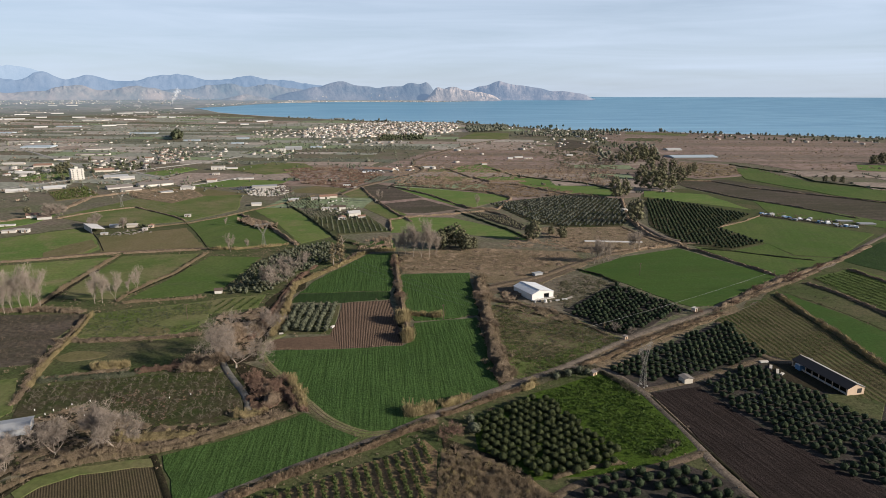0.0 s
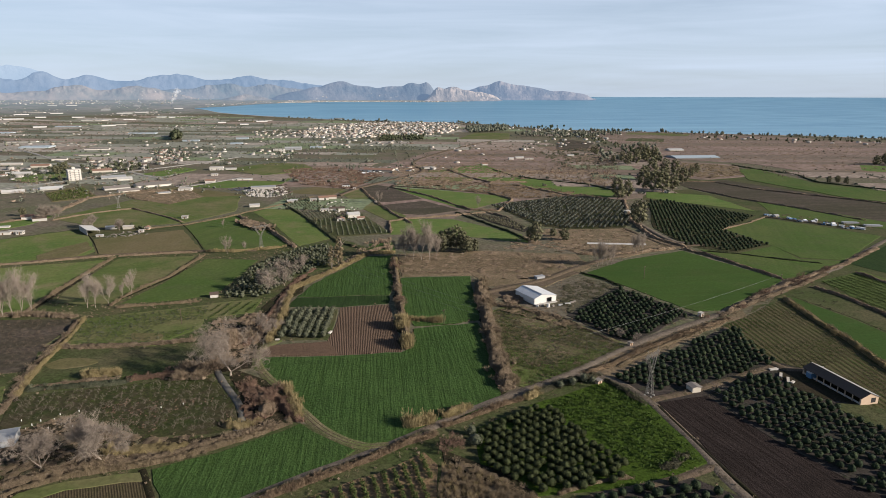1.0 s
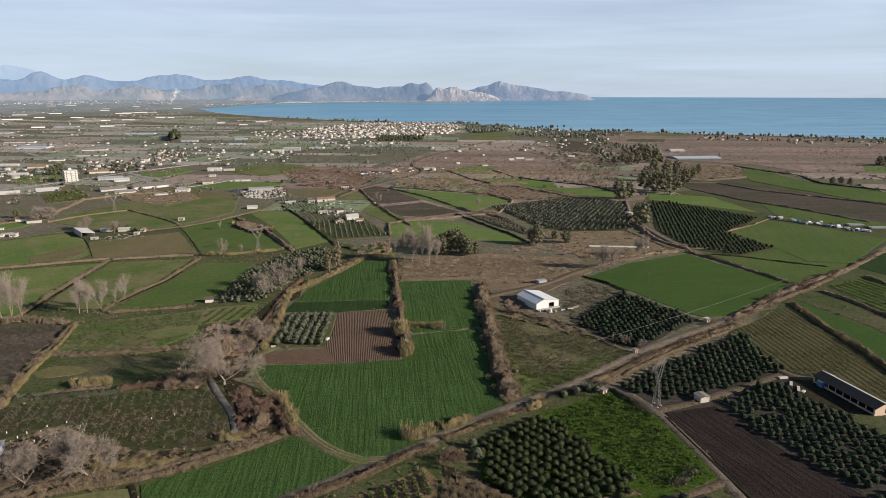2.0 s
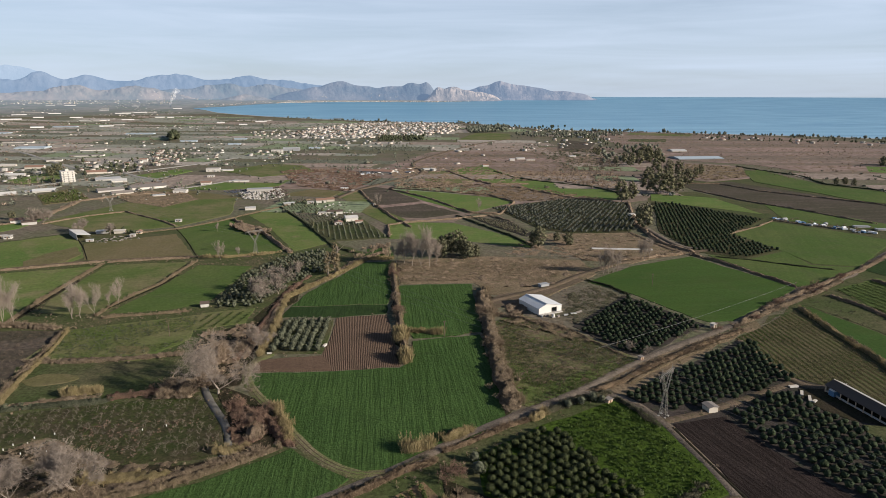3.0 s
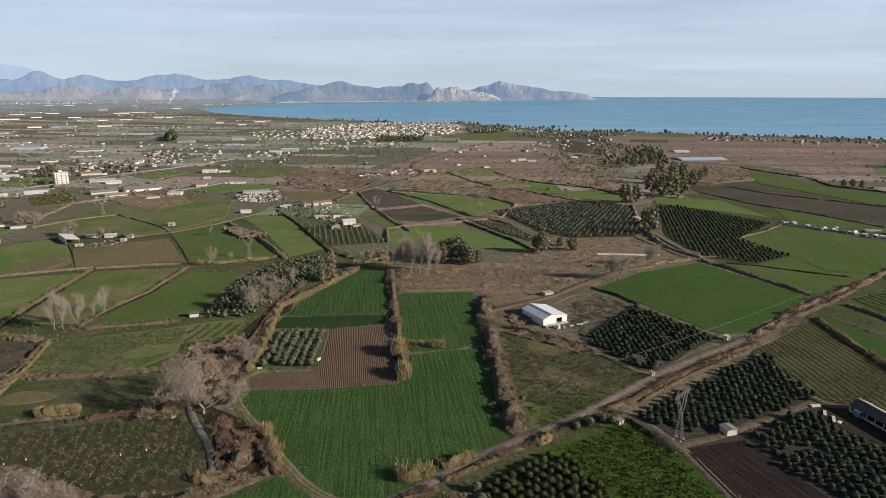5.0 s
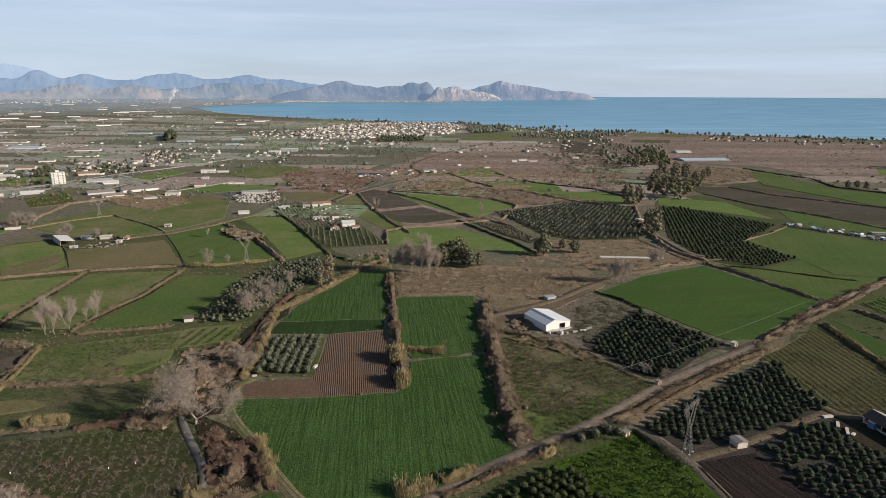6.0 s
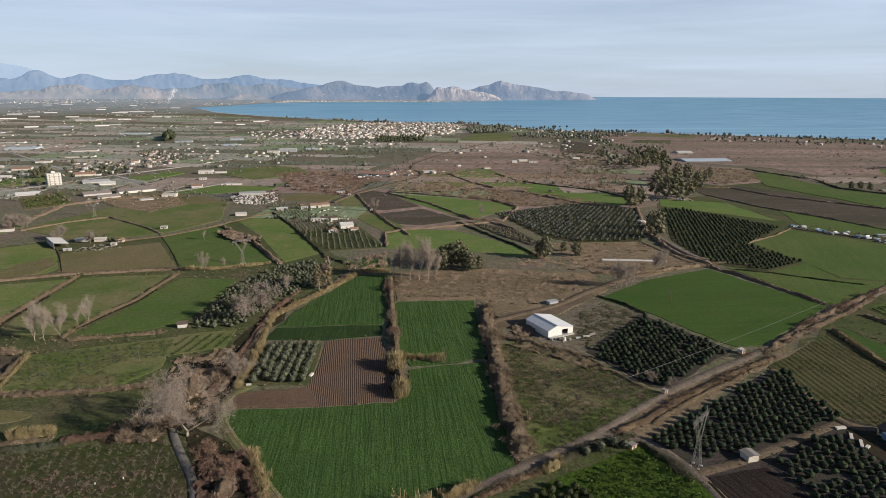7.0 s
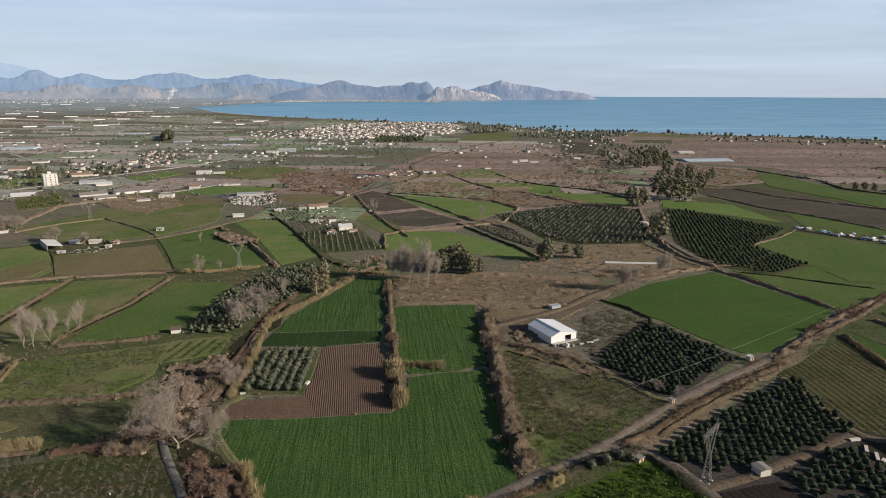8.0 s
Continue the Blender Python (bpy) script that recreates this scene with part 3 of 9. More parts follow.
field([(-114, 766), (-88, 784), (-61, 674), (-24, 608), (-33.1, 568.4), (-74, 653)], CROP_OLIVE, "green pasture strip")
field([(-2, 989), (26, 988), (60, 867), (30, 844), (-8, 880)], CROP_OLIVE, "green pasture")
field([(34, 631), (76.3, 593.7), (88.3, 545.5), (81.1, 531.3), (57.5, 571.8)], GROVE, "soil under a small vineyard")
field([(-121.0, 586.4), (-70, 621), (-34.9, 529.0), (-78.6, 516.4)], CLEARING, "soil of an olive grove")
# to the left
field([(-370, 497), (-318, 544), (-288.7, 520.8), (-256.9, 470.3), (-258.3, 457.9), (-319.1, 424.0)], CROP_SOFT, "green field with a bare pale patch")
field([(-252.3, 461.3), (-279.5, 511.9), (-219.5, 547.0), (-175.2, 468.6)], CROP_DRY, "brown stubble field")
field([(-224, 562), (-192, 623), (-151.0, 555.4), (-114.7, 488.1), (-137.9, 469.6), (-172.3, 470.3), (-200.2, 521.1)], PASTURE_DEEP, "green field with power pylon")
field([(-181, 632), (-158, 669), (-105.4, 559.5), (-81.8, 512.1), (-104.8, 484.0), (-143.7, 568.0)], CROP_SOFT, "bright green field beside olive trees")
field([(-315.0, 418.1), (-234.5, 444.0), (-229.7, 364.0), (-224.3, 332.8), (-246.5, 319.5)], CROP_SOFT, "green field between bare hedges")
field([(-228.6, 447.2), (-175.4, 454.5), (-173.8, 395.8), (-182.1, 346.8), (-216.9, 347.6), (-223.7, 371.9)], CROP_OLIVE, "olive-green pasture with young trees")
field([(-164.0, 445.9), (-125.4, 441.8), (-129.7, 365.4), (-146.3, 352.4), (-177.8, 346.7), (-169.8, 390.5)], PASTURE_DEEP, "green field beside the olive grove")
field([(-246.5, 319.5), (-188.6, 321.9), (-177.7, 256.3), (-198.8, 250.9)], PLOUGH_FAR, "dull brown ground under pruned bare trees")
field([(-185.5, 321.8), (-125.9, 343.6), (-119.3, 308.2), (-132.8, 283.6), (-185.4, 284.7)], CROP_OLIVE, "overgrown green vegetable plot")
field([(-126.6, 345.7), (-99.6, 353.6), (-98.4, 330.2), (-122.0, 320.5)], CROP_OLIVE, "garden plot with narrow beds")
field([(-184.0, 277.6), (-108.2, 280.2), (-97.5, 257.7), (-130.9, 249.5), (-165.4, 240.8)], CLEARING, "rough grass clearing among trees")
field([(-167.2, 231.5), (-128.7, 242.2), (-94.4, 250.4), (-76.9, 224.7), (-69.9, 205.8), (-99.4, 200.8), (-135.4, 218.9), (-155.6, 206.4)], WEEDY, "weedy ground of a bare fruit orchard")
field([(-189.2, 237.0), (-176.1, 242.1), (-159.7, 212.8), (-163.9, 200.6)], CROP_OLIVE, "rough grass by a ditch")
field([(-108.5, 419.7), (-89.4, 468.6), (-69.9, 487.2), (-67.0, 434.1), (-86.9, 391.4), (-93.3, 355.6), (-122.3, 350.8)], CLEARING, "grassy soil of an olive grove")
field([(-365, 600), (-339, 710), (-224, 737), (-201, 636), (-231, 578), (-288, 553)], CROP_OLIVE, "green pasture with trodden paths")
field([(-418, 566), (-372, 621), (-370, 573), (-389, 525)], CROP_BRIGHT, "green field")
field([(-470, 764), (-456, 822), (-386, 728), (-421, 696)], CROP_DRY, "dry soil of a small orchard plot")
field([(-397, 762), (-318, 809), (-217, 737), (-303, 718)], CROP_DRY, "dry grass")
field([(-589, 880), (-578, 986), (-522, 916), (-543, 856)], CROP_BRIGHT, "green field")
field([(-435, 940), (-401, 1029), (-371, 997), (-390, 913)], CROP_BRIGHT, "green field")
field([(-311, 808), (-287, 874), (-196, 890), (-199, 832), (-263, 798)], CROP_BRIGHT, "green field")
field([(-326, 996), (-278, 1095), (-216, 1076), (-182, 993), (-245, 923)], CROP_OLIVE, "green pasture")
field([(-182, 758), (-149, 805), (-109, 784), (-117, 739)], CROP_DRY, "dry field")
field([(-200, 993), (-132, 955), (-108, 831), (-187, 849)], REEDBED, "brown reed and scrub")
field([(-70, 1073), (-2, 1283), (149, 1390), (252, 1163), (197, 985), (125, 986), (16, 989)], REEDBED, "brown reed and scrub")
field([(56, 1595), (138, 1946), (239, 1916), (212, 1695), (105, 1486)], CROP_OLIVE, "pale green field by the village")
field([(31.4, 278.8), (37.3, 277.2), (42.6, 257.2), (57.7, 262.0), (78.2, 275.0), (93.1, 278.9), (59.3, 250.8), (40.1, 237.1), (34.0, 242.1)], CROP_SOFT, "fresh green weeds at the foot of an abandoned plot", "ground_cover", 0.32, 1.5, "rough ground")
field([(-127.4, 162.6), (-125.1, 170.0), (-114.3, 175.8), (-93.0, 180.2), (-90.1, 175.9), (-111.9, 171.5), (-120.5, 165.3), (-123.3, 158.8)], CROP_OLIVE, "green headland along a drilled field", "ground_cover", 0.3, 0.8, "rough ground")
# leaf litter and growth under the thickets, coloured near black for the shade there
SHADED_GROUND = soil("shade_darkened_ground", (0.042, 0.034, 0.023), (0.032, 0.032, 0.016), (0.055, 0.042, 0.029), 0.08, 1.2, 0, 0, 0, None, 0.7)
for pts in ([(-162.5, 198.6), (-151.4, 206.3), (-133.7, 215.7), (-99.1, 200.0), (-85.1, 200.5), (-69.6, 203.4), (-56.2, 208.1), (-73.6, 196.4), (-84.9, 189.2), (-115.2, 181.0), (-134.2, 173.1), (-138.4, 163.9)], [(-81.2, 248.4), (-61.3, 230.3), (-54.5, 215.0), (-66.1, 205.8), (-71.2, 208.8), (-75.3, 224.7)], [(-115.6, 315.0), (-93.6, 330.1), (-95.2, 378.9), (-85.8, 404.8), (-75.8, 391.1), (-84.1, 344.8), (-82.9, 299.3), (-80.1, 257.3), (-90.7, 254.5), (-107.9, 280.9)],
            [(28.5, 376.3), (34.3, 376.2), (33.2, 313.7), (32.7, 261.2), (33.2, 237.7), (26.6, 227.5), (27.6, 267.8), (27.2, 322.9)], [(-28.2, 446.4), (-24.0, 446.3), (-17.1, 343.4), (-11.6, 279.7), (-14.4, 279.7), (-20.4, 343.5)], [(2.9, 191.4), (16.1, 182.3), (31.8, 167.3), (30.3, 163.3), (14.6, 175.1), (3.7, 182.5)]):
    field(pts, SHADED_GROUND, "dark leaf litter under a thicket", "ground_cover", 0.2, 3.0, "rough ground")
# Underbrush and shadow beside the lane, both given as one dark cover.
field([(-88.0, 257.5), (-77.6, 250.9), (-62.6, 236.8), (-54.6, 220.2), (-55.1, 211.1), (-63.9, 207.4), (-68.4, 214.3), (-70.9, 223.3), (-77.9, 235.3), (-84.9, 247.1)], SHADED_GROUND, "dark leaf litter beside a lane", "ground_cover", 0.26, 1.5, "rough ground")
for pts in ([(-151.0, 300.0), (-134.6, 299.6), (-131.6, 289.9), (-147.6, 290.5)], [(-172.4, 262.7), (-167.1, 270.3), (-149.3, 268.8), (-152.1, 260.1), (-166.2, 257.5)]):
    field(rounded(pts + pts[:1])[:-1], CROP_DRY, "worn tan patch in rough grass", "ground_cover", 0.3, 2.0, "rough ground")
# The barn's cast shadow, put into the yard as dark ground colour.
field([(150.4, 249.5), (161.9, 248.9), (165.0, 240.0), (170.5, 224.3), (165.3, 220.0), (155.4, 224.1), (149.7, 231.3), (147.0, 242.4)], SHADED_GROUND, "dark trodden yard beside the barn", "ground_cover", 0.3, 0.8, "rough ground")
field([(157.4, 220.5), (168.8, 219.3), (176.1, 212.3), (165.3, 199.1), (158.7, 204.1), (155.3, 215.8)], CLEARING, "green weeds in front of the barn", "ground_cover", 0.32, 1.5, "rough ground")
base_cover([(-74, 147), (-44, 170), (-1, 202), (40, 233), (72, 246), (84, 225), (90, 182), (97, 150), (60, 128), (0, 110), (-60, 120)], CLEARING, "rough green grass between the road and the groves")
base_cover([(-98, 190), (-58, 214), (-15, 194), (-44, 173), (-76, 151), (-120, 140), (-140, 165)], CLEARING, "rough green grass between the road and a ditch")
base_cover([(58.5, 246.7), (92.1, 275.4), (122.1, 296.7), (153.8, 314.8), (172.9, 328.5), (171.3, 319.9), (149.8, 304.4), (114.8, 277.1), (77.5, 245.2), (74.4, 244.7), (72.8, 254.1)], VERGE, "dry brown verge beside the road")
base_cover([(76.9, 241.2), (156.6, 300.9), (157.6, 257.4), (170.2, 252.1), (179.5, 195.4), (142.9, 148.9), (103.6, 149.7), (90.4, 182.5), (84.4, 225.3)], GROVE, "dark trodden soil between groves")
field([(-282.8, 441.8), (-293.3, 457.2), (-288.6, 485.2), (-279.5, 500.6), (-262.7, 476.1), (-263.4, 456.8)], CROP_DRY, "bare tan patch in a green field", "ground_cover", 0.3, 1.5, "rough ground")
field([(-383, 767), (-349, 791), (-296, 774), (-265, 729), (-284, 677), (-335, 709)], VERGE, "tan brush mound between pastures", "ground_cover", 0.3, 2.0, "rough ground")
base_cover([(-372, 500), (-320, 548), (-225, 566), (-190, 634), (-156, 672), (-104, 562), (-76, 512), (-44, 470), (-62, 420), (-80, 380), (-84, 330), (-92, 262), (-72, 240), (-58, 214), (-98, 190), (-136, 172), (-190, 236), (-250, 318), (-318, 420)], CLEARING, "rough green grass between plots and hedges")
base_cover([(172, 322), (232, 374), (300, 426), (330, 372), (300, 340), (232, 250), (196, 206), (186, 200), (199, 240), (206, 300), (206, 346)], CLEARING, "rough green grass between plots beside the road")
base_cover([(242, 698), (269, 749), (326, 776), (361, 680), (405, 599), (444, 531), (373.1, 441.5), (310.8, 411.0), (294.7, 426.7), (263.6, 430.5), (227.5, 451.4), (206.8, 469.9), (265.2, 537.0), (257, 675)], CLEARING, "rough green pasture between fields")
base_cover([(500, 1010), (525, 834), (572, 761), (602, 733), (515, 621), (479, 694), (418, 794), (331, 838), (358, 885), (437, 896)], CLEARING, "rough olive ground beside a canal")
# roads and tracks
# Ditches lie flat; the shadow inside them is this near-black colour.
DITCH_SHADE = soil("shaded_ditch_bottom", (0.022, 0.019, 0.013), (0.028, 0.026, 0.014), (0.018, 0.016, 0.012), 0.1, 1.5)
for line, wide in (([(-130.4, 157.1), (-129.7, 161.0), (-125.9, 171.2), (-121.6, 176.0), (-111.6, 182.2), (-101.1, 183.7), (-92.6, 185.9), (-83.6, 191.0), (-70.5, 199.4), (-55.2, 210.2)], 1.6), ([(-93.3, 181.8), (-90.2, 177.2), (-85.0, 168.5), (-77.6, 156.8)], 1.5), ([(87.3, 220.4), (90.3, 200.1), (93.1, 182.4), (96.4, 165.4), (98.1, 155.0)], 1.0),
                   ([(32.0, 313.7), (32.3, 281.6), (33.5, 251.9), (33.8, 238.8)], 1.2), ([(-184.2, 316.4), (-179.3, 291.9), (-173.6, 264.2), (-169.1, 243.0), (-163.8, 228.9)], 1.6), ([(-184.1, 344.8), (-176.9, 376.9), (-170.3, 398.4), (-168.9, 420.9)], 0.9), ([(-222.0, 329.0), (-224.0, 351.9), (-226.3, 377.9), (-228.2, 409.2)], 1.5), ([(-251, 606), (-231, 574), (-205.0, 530.3), (-176.6, 474.9)], 0.3), ([(-293, 528), (-275.6, 503.8), (-250.4, 461.9)], 0.5)):
    strip("ditch", line, wide, DITCH_SHADE, "narrow dark wet ditch along a field", "ditch", 0.36, 0.12, 0.25 if line[0][1] > 400 else 0.7)
strip("road", [(-75.3, 150.9), (-59.6, 162.9), (-44.9, 174.4), (-31.6, 183.3), (-22.6, 188.7), (-13.2, 196.3), (-1.1, 205.7), (12.2, 217.2), (26.6, 227.5), (42.1, 238.1), (59.1, 249.6), (75.2, 263.6), (92.9, 278.2), (123.3, 299.9), (151.9, 317.6), (188.4, 346.6), (233.9, 378.3), (281.9, 413.1), (333.9, 459.9), (389, 507), (484, 582)], 3.1, GRAVEL, "straight gravel farm road with dry verges", "road")
strip("road", [(58.8, 248.5), (73.5, 247.0), (80.8, 237.8), (85.7, 223.8), (89.5, 203.4), (91.6, 183.5), (91.7, 174.1), (94.5, 161.4), (97.1, 149.9)], 2.6, GRAVEL, "gravel track between field and grove", "track", 0.3)
strip("road", [(92.3, 180.7), (80.5, 175.0), (63.9, 169.7), (46.5, 165.2), (36.1, 157.1)], 2.4, DIRT, "grassy dirt track", "track", 0.3)
strip("road", [(-97.5, 268.0), (-94.5, 258.0), (-91.1, 250.4), (-84.2, 239.1), (-77.7, 229.6), (-72.9, 220.8), (-69.9, 211.8), (-70.0, 204.6)], 2.6, LANE, "narrow winding lane", "lane", 0.36, 0.08, 0.3)
TRACK = [(-74.9, 289.8), (-80.8, 279.7), (-80.1, 266.8), (-72.8, 252.3), (-59.4, 234.3), (-48.4, 217.1), (-38.7, 204.0), (-25.1, 193.9), (-15.1, 194.4)]
strip("road", TRACK, 3.6, LOT, "grassy tractor track round a field", "track", 0.34)
for side in (-0.75, 0.75):
    strip("wheel_rut", beside(TRACK, side), 0.3, DIRT, "worn wheel rut in a grassy track", "track", 0.4, 0.1, 0.15)
strip("road", [(25.8, 357.6), (49.2, 373.5), (73.4, 388.1), (98.2, 415.4), (146.0, 454.8), (198.6, 477.7), (218.4, 481.2)], 4.0, DIRT, "dirt track", "track", 0.6)
strip("road", [(172.8, 543.8), (182.8, 498.2), (187.2, 478.0), (203.9, 473.8)], 3.5, DIRT, "dirt track", "track", 0.6)
strip("road", [(213.2, 485.3), (194.7, 491.7), (193.9, 561.1), (189, 588)], 4.0, GRAVEL, "gravel farm road", "track", 0.6)
strip("road", [(150.7, 301.0), (151.3, 266.6), (153.1, 252.5), (165.4, 249.2)], 3.0, DIRT, "pale dirt track", "track", 0.55)
strip("road", [(86.2, 225.3), (102.4, 231.0), (114.5, 237.1), (150.6, 255.0)], 3.0, DIRT, "dirt track between groves", "track", 0.3)
strip("road", [(-554, 744), (-532, 813), (-492, 890), (-468, 976), (-413, 1062), (-360, 1208)], 6, PALE_ROAD, "pale country road", "road", 0.7)
strip("road", [(-468, 976), (-411, 914), (-367, 876)], 5, PALE_ROAD, "pale side road", "road", 0.75)
strip("road", [(-932, 1412), (-814, 1300), (-711, 1183), (-568, 1032)], 6, PALE_ROAD, "pale country road", "road", 0.7)
strip("road", [(-329, 809), (-303, 829), (-271, 898)], 5, PALE_ROAD, "pale farm road", "road", 0.7)
strip("road", [(-109, 734), (-90, 804), (-57, 869), (-2, 974), (-40, 1072), (-2, 1223), (124, 1556), (209, 1673)], 6, DIRT, "dirt road through scrub", "track", 0.8)
strip("road", [(-319.1, 424.0), (-277.1, 446.5), (-242.0, 459.3), (-177.6, 470.5), (-133.5, 469.5)], 2.5, DIRT, "grassy field track", "track", 0.6)

# ---- plants ----
LEAF_ORANGE = foliage("citrus_leaves", (0.016, 0.026, 0.015), (0.05, 0.066, 0.032), (0.026, 0.038, 0.021))
LEAF_MANDARIN = foliage("mandarin_leaves", (0.017, 0.024, 0.011), (0.07, 0.08, 0.032), (0.033, 0.042, 0.019))
LEAF_OLIVE = foliage("olive_leaves", (0.05, 0.056, 0.034), (0.145, 0.152, 0.104), (0.078, 0.086, 0.055))
LEAF_EUCA = foliage("eucalyptus_leaves", (0.066, 0.072, 0.04), (0.2, 0.188, 0.112), (0.108, 0.106, 0.06))
LEAF_DARK = foliage("dark_evergreen_leaves", (0.034, 0.042, 0.025), (0.115, 0.118, 0.066), (0.056, 0.066, 0.037))
LEAF_GREYISH = foliage("greyish_evergreen_leaves", (0.055, 0.058, 0.036), (0.165, 0.155, 0.092), (0.088, 0.09, 0.053))
LEAF_YELLOW = foliage("yellowing_leaves", (0.13, 0.105, 0.062), (0.25, 0.2, 0.125), (0.17, 0.14, 0.085))
BRAMBLE = foliage("dry_bramble", (0.115, 0.088, 0.062), (0.31, 0.24, 0.168), (0.20, 0.156, 0.11))
DRY_GRASS = foliage("tan_dry_grass", (0.14, 0.108, 0.07), (0.29, 0.225, 0.15), (0.19, 0.15, 0.10))
RED_SCRUB = foliage("red_brown_twigs", (0.115, 0.076, 0.057), (0.26, 0.168, 0.122), (0.16, 0.108, 0.08))
STRAW = foliage("pale_reeds", (0.155, 0.125, 0.064), (0.39, 0.31, 0.165), (0.245, 0.2, 0.105))
RUSSET = foliage("russet_dead_grass", (0.12, 0.088, 0.057), (0.28, 0.205, 0.138), (0.185, 0.136, 0.092))
GREENERY = foliage("green_weeds", (0.036, 0.06, 0.015), (0.10, 0.125, 0.034), (0.058, 0.08, 0.023))
GREY_SCRUB = foliage("grey_green_scrub", (0.06, 0.065, 0.04), (0.16, 0.15, 0.10), (0.10, 0.09, 0.06))
VINE = foliage("vine_rows", (0.034, 0.052, 0.016), (0.088, 0.112, 0.036), (0.055, 0.075, 0.023))
BARK_PALE = foliage("pale_bark", (0.23, 0.19, 0.155), (0.38, 0.325, 0.27), (0.27, 0.225, 0.185), 0.85)
BARK_GREY = foliage("grey_bark", (0.18, 0.148, 0.122), (0.32, 0.27, 0.225), (0.21, 0.175, 0.145), 0.85)
BARK_DARK = foliage("brown_bark", (0.10, 0.075, 0.055), (0.17, 0.13, 0.10), None, 0.9)


def quick_mesh(name, v, q, material, smooth=False):
    me = bpy.data.meshes.new(name)
    v, q = np.asarray(v, np.float32), np.asarray(q, np.int32)
    k = q.shape[1]
    me.vertices.add(len(v))
    me.vertices.foreach_set("co", v.ravel())
    me.loops.add(q.size)
    me.loops.foreach_set("vertex_index", q.ravel())
    me.polygons.add(len(q))
    me.polygons.foreach_set("loop_start", np.arange(0, q.size, k, dtype=np.int32))
    me.materials.append(material)
    if smooth:
        me.polygons.foreach_set("use_smooth", [True] * len(q))
    me.update(calc_edges=True)
    return me


def leaf_cloud(rng, n, lumps, size, stretch=1.0, tidy=0.75, inner=0.25):
    """Leaf clumps as small tilted quads, mostly near the surface of the lumps that make up a crown."""
    lumps = np.array(lumps, float)
    w = lumps[:, 3] * lumps[:, 4] * lumps[:, 5]
    pick = rng.choice(len(lumps), n, p=w ** 0.75 / (w ** 0.75).sum())
    d = rng.normal(size=(n, 3))
    d /= np.linalg.norm(d, axis=1)[:, None]
    rad = rng.uniform(inner, 1.0, n) ** 0.45 * rng.uniform(0.85, 1.12, n)
    c = lumps[pick, :3] + d * lumps[pick, 3:] * rad[:, None]
    nor = d + rng.normal(size=(n, 3)) * tidy
    nor /= np.linalg.norm(nor, axis=1)[:, None]
    t = np.cross(nor, rng.normal(size=(n, 3)))
    t /= np.linalg.norm(t, axis=1)[:, None]
    b = np.cross(nor, t)
    s = (size * rng.uniform(0.6, 1.35, n))[:, None]
    t, b = t * s * stretch, b * s * 0.62
    v = np.stack([c - t, c - b * 0.9, c + t, c + b * 0.9], 1).reshape(-1, 3)
    return v, np.arange(4 * n).reshape(-1, 4)


def blades(rng, n, radius, height, lean=0.16, width=0.03):
    """Upright reed blades, each a narrow plume that widens towards its tip."""
    a, r = rng.uniform(0, 6.283, n), radius * np.sqrt(rng.uniform(0, 1, n))
    base = np.stack([r * np.cos(a), r * np.sin(a), np.zeros(n)], 1)
    h = height * rng.uniform(0.55, 1.1, n)
    tip = base + np.stack([rng.normal(size=n) * lean * h, rng.normal(size=n) * lean * h, h], 1)
    f = rng.uniform(0, 6.283, n)
    side = np.stack([np.cos(f), np.sin(f), np.zeros(n)], 1) * (width * height * rng.uniform(0.6, 1.4, n))[:, None]
    v = np.stack([base - side * 0.3, tip + side * 0.7, tip - side * 0.7], 1).reshape(-1, 3)
    return v, np.arange(3 * n).reshape(-1, 3)


def tubes(segments, sides=4):
    v, q = [], []
    for p0, p1, r0, r1 in segments:
        d = (p1 - p0).normalized()
        u = d.orthogonal().normalized()
        w = d.cross(u)
        o = len(v)
        for p, r in ((p0, r0), (p1, r1)):
            for i in range(sides):
                a = 2 * math.pi * i / sides
                v.append(p + (u * math.cos(a) + w * math.sin(a)) * r)
        for i in range(sides):
            q.append((o + i, o + (i + 1) % sides, o + sides + (i + 1) % sides, o + sides + i))
    return np.array([tuple(p) for p in v]), np.array(q)


def limbs(rng, height, trunk, spread, radius, levels, forks, upright, shrink=0.68, wander=0.25, first=0.0):
    """Segments of trunk and branches: forks outwards, each shorter and thinner than the one before, with kinks."""
    thick, thin = [], []

    def grow(p, d, length, r, level):
        steps = 3 if level < 2 else 2
        for k in range(steps):
            e = p + d * (length / steps)
            r1 = r * (0.82 if level else 0.88)
            (thick if level < 2 else thin).append((p, e, r, r1))
            p, r = e, r1
            d = (d + Vector(rng.normal(size=3)) * wander * 0.5 + Vector((0, 0, upright * 0.18))).normalized()
            if level and level < levels and k < steps - 1:
                side(p, d, length * shrink * 0.8, r * 0.6, level + 1)
        if level < levels:
            for _ in range(forks):
                side(p, d, (height * first if first and not level else length * shrink) * rng.uniform(0.75, 1.15), r * 0.7, level + 1)

    def side(p, d, length, r, level):
        o = Vector(rng.normal(size=3))
        o = (o - d * o.dot(d)).normalized()
        q = (d * (1 - spread) + o * spread + Vector((0, 0, upright * 0.25))).normalized()
        grow(p, q, length, r, level)

    grow(Vector((0, 0, 0)), Vector((rng.normal() * 0.06, rng.normal() * 0.06, 1)).normalized(), height * trunk, radius, 0)
    top = max(max(s[1].z for s in thick), max((s[1].z for s in thin), default=0))
    k = height / top
    scale = lambda ss: [(a * k, b * k, r0, r1) for a, b, r0, r1 in ss]
    return scale(thick), scale(thin)


def root_of(name, x, y, label, category, group=""):
    ob = new(name)
    ob.empty_display_size = 0.5
